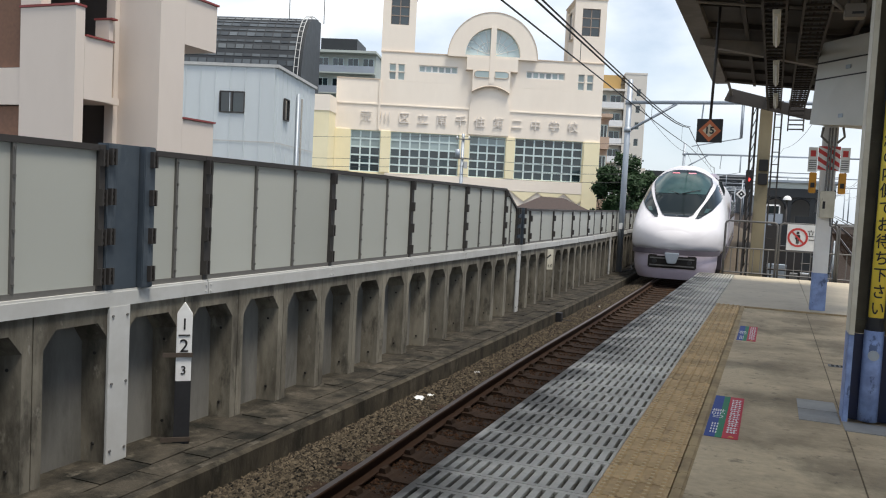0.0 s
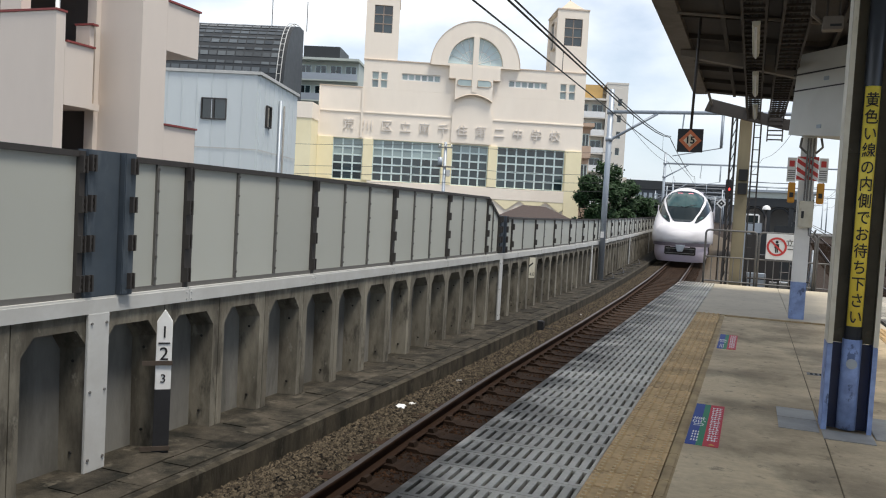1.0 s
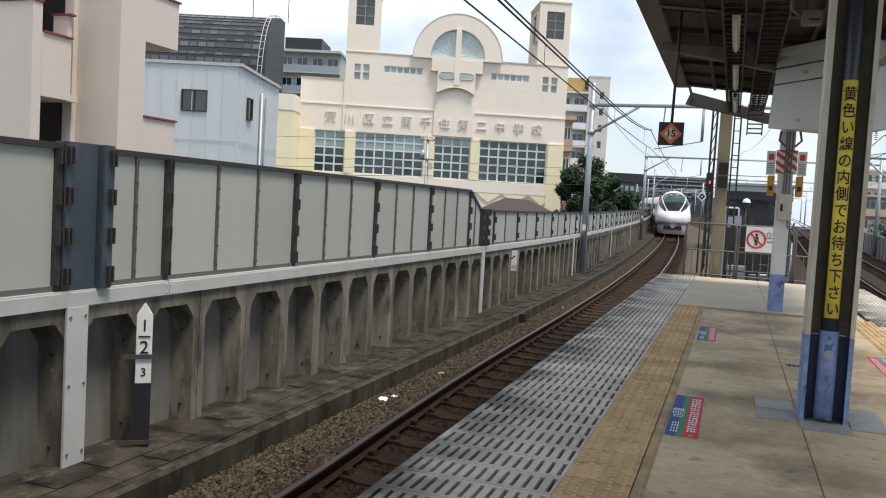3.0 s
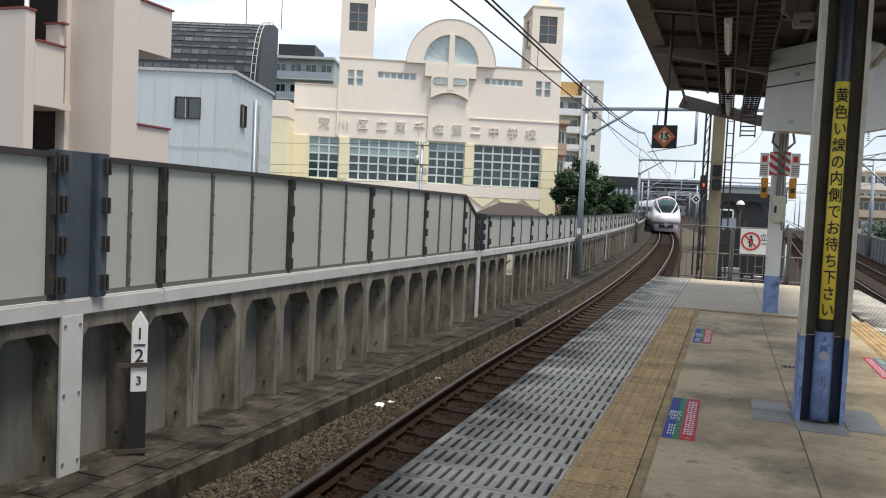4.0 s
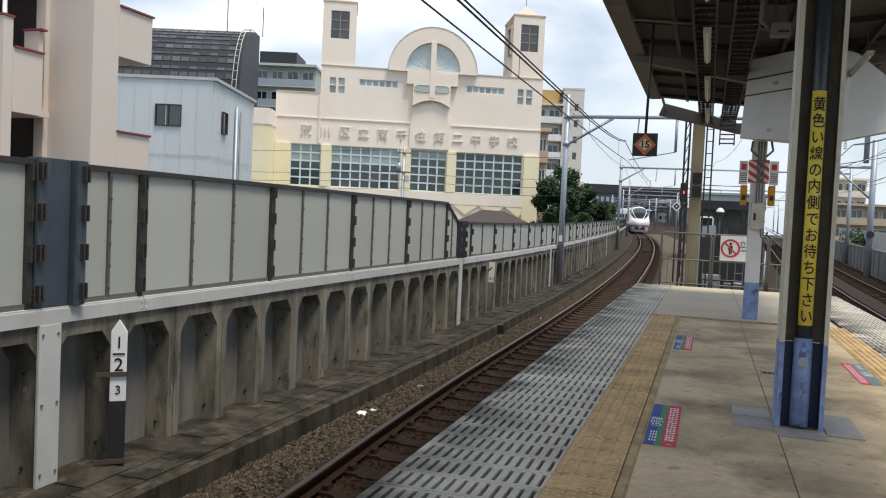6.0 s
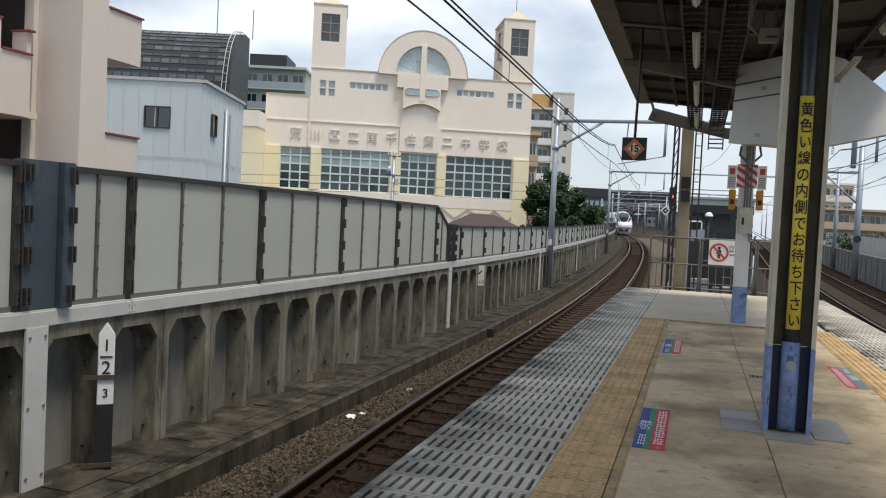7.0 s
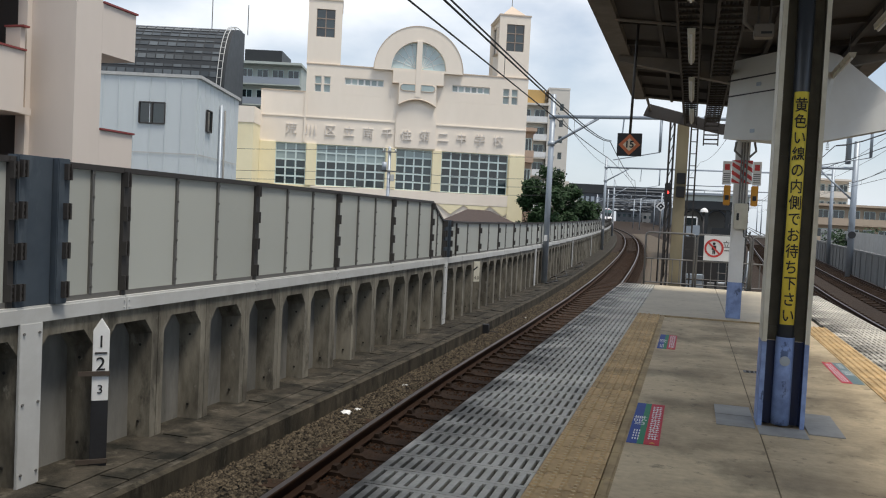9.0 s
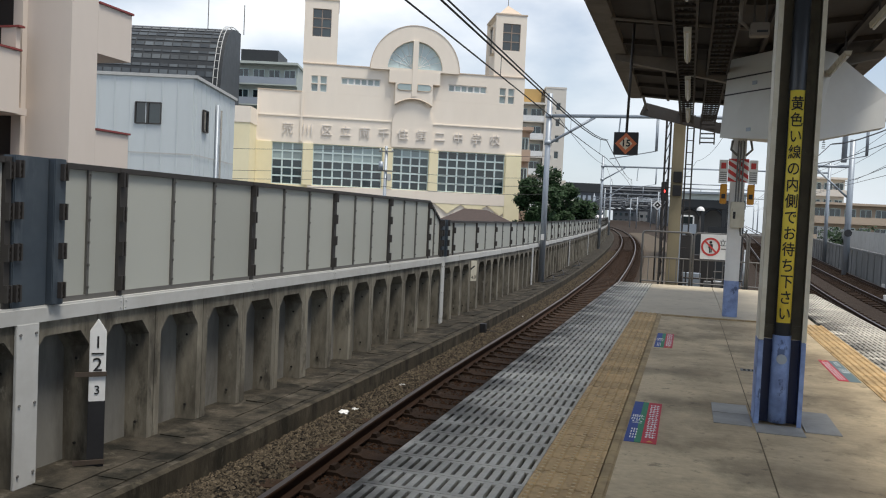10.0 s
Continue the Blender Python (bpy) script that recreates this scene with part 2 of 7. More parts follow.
M_APT = paint("pinkish_beige_render", (0.66, 0.58, 0.505), 0.85, grain=5, vary=0.03, stain=0.12, stain_colour=(0.53, 0.45, 0.38), stain_scale=0.6, stretch=(1, 1, 0.4))
M_COPING = paint("red_brown_coping", (0.23, 0.045, 0.04), 0.6)
M_BRICK = paint("brown_tile", (0.20, 0.105, 0.065), 0.75, grain=20, vary=0.3, each=0.2)
# dark brown that stands in for shade inside rooms and balcony recesses
M_INNER_SHADE = paint("dark_interior", (0.05, 0.042, 0.038), 0.9)
M_SIDING = paint("pale_grey_blue_siding", (0.58, 0.625, 0.63), 0.6, grain=5, vary=0.03, stain=0.2, stain_colour=(0.44, 0.47, 0.48), stain_scale=0.8, stretch=(1, 1, 0.25), each=0.04)
M_DARKCLAD = paint("dark_louvre_metal", (0.035, 0.038, 0.04), 0.5, metal=0.3, grain=1.5, vary=0.2)
M_DARKGLASS = paint("grey_louvre_glass", (0.085, 0.095, 0.10), 0.2, grain=0.5, vary=0.3, each=0.45)
M_GREENGREY = paint("grey_green_apartment", (0.46, 0.50, 0.46), 0.8, grain=1, vary=0.1)
M_PALE = paint("pale_apartment", (0.66, 0.62, 0.55), 0.85, grain=0.8, vary=0.05)
M_PALE3 = paint("tan_render", (0.45, 0.36, 0.27), 0.85, grain=0.8, vary=0.06)
M_PARAPET = paint("grey_parapet_concrete", (0.22, 0.225, 0.22), 0.85, grain=6, vary=0.15, stain=0.5, stain_colour=(0.12, 0.12, 0.115), stain_scale=2, stretch=(1, 1, 0.2), each=0.08)
M_PALE2 = paint("salmon_apartment", (0.48, 0.36, 0.28), 0.85, grain=0.8, vary=0.08)
M_TAN = paint("ochre_penthouse", (0.52, 0.34, 0.13), 0.85, grain=0.8, vary=0.08)
M_ROOFTILE = paint("brown_roof_tile", (0.062, 0.045, 0.040), 0.8, grain=8, vary=0.4, bump=0.8, bump_scale=6)
M_LEAF = paint("dark_leaf", (0.020, 0.046, 0.015), 0.65, grain=2, vary=0.3, each=0.45, island=True, spec=0.25)
M_BARK = paint("bark", (0.07, 0.05, 0.035), 0.9, grain=12, vary=0.3, bump=0.5)
M_CITY = paint("city_ground", (0.11, 0.11, 0.105), 0.95, grain=0.4, vary=0.25, stain=0.5, stain_colour=(0.06, 0.06, 0.055), stain_scale=0.05)
M_BRIDGE = paint("steel_bridge_paint", (0.06, 0.068, 0.078), 0.6, grain=3, vary=0.15)


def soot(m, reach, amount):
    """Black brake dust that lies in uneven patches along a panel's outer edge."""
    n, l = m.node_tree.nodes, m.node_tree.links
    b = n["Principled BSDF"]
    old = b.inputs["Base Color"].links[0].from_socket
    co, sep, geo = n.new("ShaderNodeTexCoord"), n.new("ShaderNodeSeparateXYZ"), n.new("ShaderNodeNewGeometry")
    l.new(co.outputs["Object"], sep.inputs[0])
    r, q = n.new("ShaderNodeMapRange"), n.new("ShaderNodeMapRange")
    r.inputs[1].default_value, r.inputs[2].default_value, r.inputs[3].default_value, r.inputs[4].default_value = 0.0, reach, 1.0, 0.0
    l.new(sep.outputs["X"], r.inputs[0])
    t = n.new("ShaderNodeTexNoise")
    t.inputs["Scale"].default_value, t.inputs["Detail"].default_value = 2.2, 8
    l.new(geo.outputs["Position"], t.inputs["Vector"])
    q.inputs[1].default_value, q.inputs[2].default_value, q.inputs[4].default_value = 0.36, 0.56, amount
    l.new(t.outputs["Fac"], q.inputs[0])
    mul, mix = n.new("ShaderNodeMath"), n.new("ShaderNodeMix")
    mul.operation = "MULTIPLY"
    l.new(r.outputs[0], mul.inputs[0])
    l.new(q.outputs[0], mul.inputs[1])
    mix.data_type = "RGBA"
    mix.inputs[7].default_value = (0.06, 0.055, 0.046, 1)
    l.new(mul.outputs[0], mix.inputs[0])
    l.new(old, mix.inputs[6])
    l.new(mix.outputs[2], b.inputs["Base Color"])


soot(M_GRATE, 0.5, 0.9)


def blotches(m, scale, low, high, colour, amount, stretch=(1, 1, 1)):
    """Marks with hard, ragged edges over a surface: old spills, scuffs and lichen."""
    n, l = m.node_tree.nodes, m.node_tree.links
    b = n["Principled BSDF"]
    old = b.inputs["Base Color"].links[0].from_socket
    geo, mp, t, r, mix = n.new("ShaderNodeNewGeometry"), n.new("ShaderNodeMapping"), n.new("ShaderNodeTexNoise"), n.new("ShaderNodeMapRange"), n.new("ShaderNodeMix")
    mp.inputs["Scale"].default_value = stretch
    t.inputs["Scale"].default_value, t.inputs["Detail"].default_value, t.inputs["Roughness"].default_value = scale, 9, 0.68
    r.inputs[1].default_value, r.inputs[2].default_value, r.inputs[4].default_value = low, high, amount
    mix.data_type = "RGBA"
    mix.inputs[7].default_value = (*colour, 1)
    l.new(geo.outputs["Position"], mp.inputs["Vector"])
    l.new(mp.outputs["Vector"], t.inputs["Vector"])
    l.new(t.outputs["Fac"], r.inputs[0])
    l.new(r.outputs[0], mix.inputs[0])
    l.new(old, mix.inputs[6])
    l.new(mix.outputs[2], b.inputs["Base Color"])


blotches(M_SLAB, 0.9, 0.50, 0.60, (0.17, 0.135, 0.085), 0.55, (1.0, 0.7, 1))
blotches(M_SLAB, 7.0, 0.58, 0.66, (0.13, 0.10, 0.065), 0.6)
blotches(M_SLAB, 16.0, 0.66, 0.70, (0.06, 0.05, 0.04), 0.8)
blotches(M_SLAB_NEW, 5.0, 0.57, 0.68, (0.27, 0.23, 0.165), 0.6)
blotches(M_GRATE, 6.0, 0.57, 0.70, (0.26, 0.24, 0.20), 0.5)
blotches(M_TACTILE, 7.0, 0.54, 0.66, (0.22, 0.155, 0.085), 0.55)
blotches(M_WALL, 4.0, 0.54, 0.64, (0.05, 0.044, 0.033), 0.8, (1, 1, 0.35))
blotches(M_WALL, 9.0, 0.60, 0.68, (0.32, 0.30, 0.25), 0.5, (1, 1, 0.5))
blotches(M_RECESS, 3.0, 0.55, 0.68, (0.07, 0.065, 0.055), 0.6, (1, 1, 0.3))
blotches(M_WALKWAY, 5.0, 0.56, 0.66, (0.13, 0.115, 0.09), 0.6)
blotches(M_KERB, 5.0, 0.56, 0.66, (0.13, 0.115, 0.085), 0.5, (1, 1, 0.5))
blotches(M_BLUEBOX, 4.0, 0.52, 0.62, (0.13, 0.15, 0.17), 0.45, (1, 1, 0.25))
blotches(M_BLUE, 9.0, 0.58, 0.62, (0.05, 0.07, 0.13), 0.75, (1, 1, 0.6))
blotches(M_CREAM, 8.0, 0.60, 0.66, (0.26, 0.20, 0.12), 0.6, (1, 1, 0.4))
blotches(M_PILLAR, 6.0, 0.55, 0.66, (0.07, 0.055, 0.035), 0.6, (1, 1, 0.35))


# ---- mesh helpers ----
def box(bm, x0, x1, y0, y1, z0, z1):
    v = [bm.verts.new((x, y, z)) for x in (x0, x1) for y in (y0, y1) for z in (z0, z1)]
    for f in ((0, 1, 3, 2), (4, 6, 7, 5), (0, 4, 5, 1), (2, 3, 7, 6), (0, 2, 6, 4), (1, 5, 7, 3)):
        bm.faces.new([v[i] for i in f])
    return v


def prism(bm, outline, y0, y1, m=None):
    """A solid from an outline of (x, z), from y0 to y1."""
    a = [bm.verts.new((x, y0, z)) for x, z in outline]
    b = [bm.verts.new((x, y1, z)) for x, z in outline]
    n = len(a)
    new_faces = [bm.faces.new(a), bm.faces.new(b[::-1])]
    for i in range(n):
        new_faces.append(bm.faces.new((a[i], b[i], b[(i + 1) % n], a[(i + 1) % n])))
    bmesh.ops.recalc_face_normals(bm, faces=new_faces)
    return a + b


def tube(bm, p, q, r, n=8, r2=None):
    p, q = Vector(p), Vector(q)
    u = (q - p).normalized()
    s = u.orthogonal().normalized()
    w = u.cross(s)
    r2 = r if r2 is None else r2
    a = [bm.verts.new(p + (s * math.cos(i * 2 * math.pi / n) + w * math.sin(i * 2 * math.pi / n)) * r) for i in range(n)]
    b = [bm.verts.new(q + (s * math.cos(i * 2 * math.pi / n) + w * math.sin(i * 2 * math.pi / n)) * r2) for i in range(n)]
    for i in range(n):
        bm.faces.new((a[i], a[(i + 1) % n], b[(i + 1) % n], b[i])).smooth = n > 6
    bm.faces.new(a[::-1])
    bm.faces.new(b)


def pipe(bm, pts, r, n=6):
    """One bent round bar through the points."""
    pts = [Vector(p) for p in pts]
    rings = []
    s = None
    for i, p in enumerate(pts):
        u = (pts[min(i + 1, len(pts) - 1)] - pts[max(i - 1, 0)]).normalized()
        s = u.orthogonal().normalized() if s is None else (s - u * s.dot(u)).normalized()
        w = u.cross(s)
        rings.append([bm.verts.new(p + (s * math.cos(k * 2 * math.pi / n) + w * math.sin(k * 2 * math.pi / n)) * r) for k in range(n)])
    for a, b in zip(rings, rings[1:]):
        for k in range(n):
            bm.faces.new((a[k], a[(k + 1) % n], b[(k + 1) % n], b[k])).smooth = True
    bm.faces.new(rings[0][::-1])
    bm.faces.new(rings[-1])


def mesh_of(name, bm, mat, bevel=0.0):
    if bevel:
        bmesh.ops.bevel(bm, geom=bm.edges[:], offset=bevel, segments=2, affect="EDGES", clamp_overlap=True)
    me = bpy.data.meshes.new(name)
    bm.normal_update()
    bm.to_mesh(me)
    bm.free()
    for m in mat if isinstance(mat, (list, tuple)) else [mat]:
        me.materials.append(m)
    return me


def part(name, bm, mat, parent=None, label="", m=None, bevel=0.0):
    ob = new(name, mesh_of(name, bm, mat, bevel))
    if parent is not None:
        ob.parent = parent
    if m is not None:
        ob.matrix_basis = m
    return tagged(ob, label)


def block(name, dims, mat, parent=None, label="", bevel=0.0, m=None):
    bm = bmesh.new()
    box(bm, *dims)
    return part(name, bm, mat, parent, label, m, bevel)


def thing(name, label, category, m=None, group="", kind=""):
    ob = new(name)
    ob.empty_display_size = 0.1
    if m is not None:
        ob.matrix_basis = m
    return tagged(ob, label, category, group, kind)


def setting(name, bm, mat, label, category, m=None, bevel=0.0):
    return tagged(part(name, bm, mat, None, label, m, bevel), label, category, "", "structure")


def piece(name, me, parent, m):
    ob = new(name, me)
    ob.parent = parent
    ob.matrix_basis = m
    return ob


def writing(name, text, size, mat, parent, m, depth=0.002, squeeze=1.0, bold=0.0):
    """Letters in the built-in font, turned into a mesh; they lie in x and z of the pose m, facing -y."""
    cu = bpy.data.curves.new(name, "FONT")
    cu.offset = size * bold
    cu.body, cu.size, cu.extrude, cu.align_x, cu.align_y = text, size, depth, "CENTER", "CENTER"
    tmp = bpy.data.objects.new(name, cu)
    scene.collection.objects.link(tmp)
    bpy.context.view_layer.update()
    me = bpy.data.meshes.new_from_object(tmp.evaluated_get(bpy.context.evaluated_depsgraph_get()))
    bpy.data.objects.remove(tmp)
    me.transform(pose(0, 0, 0, 90) @ Matrix.Diagonal((squeeze, 1, 1, 1)))
    me.materials.clear()
    me.materials.append(mat)
    ob = new(name, me)
    ob.parent = parent
    ob.matrix_basis = m
    return ob


# ---- the line: straight past the platform, then a left-hand curve that climbs to the river bridge ----
def rise(y):
    return 0.0 if y < 20 else (0.0003125 * (y - 20) ** 2 if y < 40 else 0.0125 * (y - 30))


def bend(y):
    """Sideways shift of the line: a long left-hand curve that eases out before the bridge."""
    if y < 8:
        return 0.0
    if y < 217:
        return -(y - 8) ** 2 / 2230.0
    f, g = min(y - 217.0, 60.0), max(0.0, y - 277.0)
    return -19.588 - (0.1874 * f - 0.0008 * f * f) - 0.0914 * g


def heading(y):
    return math.atan(bend(y - 0.5) - bend(y + 0.5))


def swing(y):
    """The track nearest the wall lies a little closer to the platform before the curve."""
    return 0.0033 * (15 - max(y, 6.0)) ** 2 if y < 15 else 0.0


def apart(y):
    """How far the lines on the other side of the platform have drawn away."""
    return 0.0 if y < 15 else (0.00045 * (y - 15) ** 2 if y < 65 else 1.125 + 0.045 * (y - 65))


def along(x, y, z):
    """A point beside the line: x and z from the straight line, carried round the curve and up the climb."""
    a = heading(y)
    return Vector((-3.1 + bend(y) + (x + 3.1) * math.cos(a), y + (x + 3.1) * math.sin(a), z + rise(y)))


def at_line(x, y, z):
    return Matrix.Translation(along(x, y, z)) @ pose(0, 0, 0, 0, 0, math.degrees(heading(y)))


def other(x, y, z):
    """A point beside the lines on the far side of the platform."""
    return Vector((x + apart(y), y, z + rise(y)))


def at_other(x, y, z):
    return Matrix.Translation(other(x, y, z)) @ pose(0, 0, 0, 0, 0, -math.degrees(math.atan((apart(y + 0.5) - apart(y - 0.5)))))


def other_pose(x, y):
    return Matrix.Translation(other(x, y, -1.33))


def sweep(bm, outline, ys, closed=True, mats=None, place=None):
    """A band that follows the line, from an outline of (x, z)."""
    place = place or along
    rows = [[bm.verts.new(place(x, y, z)) for x, z in outline] for y in ys]
    n = len(outline)
    for a, b in zip(rows, rows[1:]):
        for i in range(n if closed else n - 1):
            f = bm.faces.new((a[i], a[(i + 1) % n], b[(i + 1) % n], b[i]))
            if mats:
                f.material_index = mats[i]
    if closed:
        bm.faces.new(rows[0][::-1])
        bm.faces.new(rows[-1])
    bmesh.ops.recalc_face_normals(bm, faces=bm.faces[:])


# ---- large structure ----
FAR = [-30, -15, 0, 3, 5, 7, 9, 11, 13, 15] + list(range(20, 420, 8))
bm = bmesh.new()
for x in range(-14, 14):
    for y in range(-4, 24):
        v = [bm.verts.new((x * 100 + a, y * 100 + b, -7.0)) for a, b in ((0, 0), (100, 0), (100, 100), (0, 100))]
        bm.faces.new(v)
bmesh.ops.remove_doubles(bm, verts=bm.verts[:], dist=0.01)
setting("ground", bm, M_CITY, "grey town ground far below the railway viaduct", "ground")

bm = bmesh.new()
sweep(bm, [(-5.95, -1.45), (-5.95, -7.0), (30, -7.0), (30, -1.45)], FAR)
setting("viaduct", bm, M_WALKWAY, "concrete railway viaduct body under the ballast", "viaduct")

# ballast bed with a low crown under each track
bm = bmesh.new()
sweep(bm, [(-4.75, -1.44), (-4.75, -1.36), (-4.2, -1.27), (-3.8, -1.30), (-2.2, -1.30), (-1.5, -1.33), (2.9, -1.33), (26.0, -1.33), (26.0, -1.44)], FAR)
setting("ballast_bed", bm, M_BED, "brown rust-stained ballast bed between the tracks", "ballast")

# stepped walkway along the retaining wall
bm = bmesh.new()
# side and chamfer take the kerb colour, slightly lighter than the walkway top
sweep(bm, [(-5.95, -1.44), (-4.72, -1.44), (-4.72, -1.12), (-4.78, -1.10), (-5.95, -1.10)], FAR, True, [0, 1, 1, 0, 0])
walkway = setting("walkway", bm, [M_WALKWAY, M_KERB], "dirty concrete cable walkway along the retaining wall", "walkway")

# lids of the cable trough in the walkway
bm = bmesh.new()
box(bm, -0.165, 0.165, -0.304, 0.304, -0.02, 0.012)
lid = mesh_of("trough_lid", bm, M_WALKWAY)
rnd = random.Random(11)
for cx in (-5.37, -5.03):
    for k in range(75):
        y = 4.2 + k * 0.62 + (0.2 if cx < -5.3 else 0.0)
        piece("trough_lid", lid, walkway, at_line(cx + rnd.uniform(-0.006, 0.006), y, -1.098 + rnd.uniform(-0.005, 0.005)) @ pose(0, 0, 0, rnd.uniform(-0.8, 0.8), rnd.uniform(-1.2, 1.2), rnd.uniform(-0.8, 0.8)))


def build_track(cx, near, place, turn):
    """turn gives the pose of a sleeper; place carries the rails along their line."""
    track = thing("railway_track", "narrow-gauge track with rusty sides and bright rail heads on sleepers", "railway track", None, "tracks", "structure")
    for side in (-1, 1):
        x = cx + side * 0.663
        bm = bmesh.new()
        o = [(-0.075, 0), (0.075, 0), (0.075, 0.014), (0.014, 0.035), (0.012, 0.115), (0.038, 0.125), (0.038, 0.147), (0.030, 0.154), (-0.030, 0.154), (-0.038, 0.147), (-0.038, 0.125), (-0.012, 0.115), (-0.014, 0.035), (-0.075, 0.014)]
        mats = [1 if i == 7 else 0 for i in range(len(o))]
        sweep(bm, [(x + a, -1.254 + b) for a, b in o], FAR, True, mats, place)
        part("rail", bm, [M_RAIL, M_RAILTOP], track)
    bm = bmesh.new()
    prism(bm, [(-1.18, -0.16), (1.18, -0.16), (1.18, -0.02), (0.85, 0.0), (0.45, 0.0), (0.4, -0.025), (-0.4, -0.025), (-0.45, 0.0), (-0.85, 0.0), (-1.18, -0.02)], -0.13, 0.13)
    for side in (-1, 1):
        for dx in (-0.115, 0.115):
            prism(bm, [(side * 0.663 + dx - 0.05, -0.01), (side * 0.663 + dx + 0.05, -0.01), (side * 0.663 + dx + 0.025, 0.05), (side * 0.663 + dx - 0.025, 0.05)], -0.06, 0.06)
    me = mesh_of("sleeper", bm, M_SLEEPER)
    y = near
    for i in range(155):
        piece("sleeper", me, track, turn(cx, y, -1.254))
        y += 0.68 if y < 75 else 1.36
    return track


build_track(-3.1, -9.0, lambda x, y, z: along(x, y, z) + Vector((swing(y), 0, 0)), lambda x, y, z: Matrix.Translation((swing(y), 0, 0)) @ at_line(x, y, z))
build_track(4.75, -9.0, other, at_other)
build_track(8.0, -9.0, other, at_other)


def scatter_stones(name, label, spans, count, mat, seed):
    rnd = random.Random(seed)
    me = bpy.data.meshes.new(name)
    verts, faces = [], []
    for i in range(count):
        x0, x1, z0, z1 = spans[rnd.randrange(len(spans))]
        y = 4.0 + 66.0 * rnd.random() ** 2.2
        f = rnd.random()
        s = rnd.uniform(0.010, 0.031)
        c = along(x0 + (x1 - x0) * f, y, z0 + (z1 - z0) * f + rnd.uniform(-0.008, 0.012))
        b = len(verts)
        a0 = rnd.uniform(0, 6.3)
        for k in range(4):
            a = a0 + k * 1.57 + rnd.uniform(-0.4, 0.4)
            verts.append((c.x + math.cos(a) * s * rnd.uniform(0.8, 1.3), c.y + math.sin(a) * s, c.z + rnd.uniform(-0.4, 0.3) * s))
        verts.append((c.x + rnd.uniform(-0.3, 0.3) * s, c.y + rnd.uniform(-0.3, 0.3) * s, c.z + s * rnd.uniform(0.5, 0.95)))
        for k in range(4):
            faces.append((b + k, b + (k + 1) % 4, b + 4))
    me.from_pydata(verts, [], faces)
    me.materials.append(mat)
    ob = new(name, me)
    return tagged(ob, label, "ballast", "", "stuff")


bm = bmesh.new()
sweep(bm, [(-1.75, -1.34), (-1.5, -1.24), (0.6, -1.22), (1.6, -1.34)], list(range(22, 150, 8)))
setting("verge", bm, M_VERGE, "dry brown soil verge between the lines beyond the platform", "verge")

scatter_stones("ballast_stones", "loose grey-brown crushed stones beside the rail", [(-4.72, -4.2, -1.36, -1.27), (-4.2, -3.75, -1.27, -1.285)], 70000, M_BALLAST, 3)
scatter_stones("rusty_ballast_stones", "rust-brown crushed stones between the rails", [(-3.62, -1.9, -1.30, -1.30)], 32000, M_BALLAST_RUST, 4)

# ---- retaining wall with bays, white band and noise panels ----
PITCH = 0.933
wall = tagged(thing("retaining_wall", "", "wall"), "stained precast concrete retaining wall with ribbed bays", "wall", "", "structure")


def bay_mesh(w, h, chamfer):
    """One precast bay: a rib at either side, a lintel with slanted corners, and a recessed back; x out of the wall, y along it."""
    bm = bmesh.new()
    g = w / 2 - 0.006
    inn = w / 2 - 0.105
    outline = [(-g, 0), (-inn, 0), (-inn, h - 0.30), (-inn + 0.13, h - 0.14), (inn - 0.13, h - 0.14), (inn, h - 0.30), (inn, 0), (g, 0), (g, h), (-g, h)]
    back = [(-inn + 0.04, 0), (-inn + 0.06, h - 0.34), (-inn + 0.17, h - 0.18), (inn - 0.17 , h - 0.18), (inn - 0.06, h - 0.34), (inn - 0.04, 0)]
    f = [bm.verts.new((0.0, a, b)) for a, b in outline]
    bm.faces.new((f[0], f[1], f[2], f[3], f[9]))
    bm.faces.new((f[3], f[4], f[8], f[9]))
    bm.faces.new((f[4], f[5], f[6], f[7], f[8]))
    r = [bm.verts.new((-0.255, a, b)) for a, b in back]
    order = [1, 2, 3, 4, 5, 6]
    for i in range(5):
        bm.faces.new((f[order[i]], r[i], r[i + 1], f[order[i + 1]]))
    face = bm.faces.new(r)
    face.material_index = 1
    s = [bm.verts.new((-0.3, a, b)) for a, b in ((-g, 0), (-g, h), (g, h), (g, 0))]
    bm.faces.new((f[0], f[9], s[1], s[0]))
    bm.faces.new((f[9], f[8], s[2], s[1]))
    bm.faces.new((f[8], f[7], s[3], s[2]))
    bmesh.ops.recalc_face_normals(bm, faces=bm.faces[:])
    walls = len(bm.faces)
    # holes in the cheek: solid discs, with the shade inside put into their colour
    for b in (h * 0.70, h * 0.12):
        tube(bm, (-0.13, inn + 0.01, b), (-0.13, inn - 0.034, b), 0.015, 8)
    bm.faces.ensure_lookup_table()
    for face in bm.faces[walls:]:
        face.material_index = 2
    return mesh_of("wall_bay", bm, [M_WALL, M_RECESS, M_VOID_SHADE])


bay = bay_mesh(PITCH, 1.47, 0.13)
for k in range(-18, 120):
    piece("wall_bay", bay, wall, at_line(-5.6, 5.89 + PITCH * (k + 0.5), -1.1))
bm = bmesh.new()
sweep(bm, [(-6.02, -1.1), (-5.895, -1.1), (-5.895, 0.40), (-6.02, 0.40)], FAR)
part("wall_core", bm, M_WALL, wall)

# white band in lengths
bm = bmesh.new()
box(bm, -0.10, 0.03, -1.325, 1.325, 0.0, 0.13)
box(bm, -0.14, 0.015, -1.325, 1.325, 0.13, 0.15)
for a in (-1.29, 1.29):
    for b in (0.03, 0.10):
        tube(bm, (0.03, a, b), (0.038, a, b), 0.010, 6)
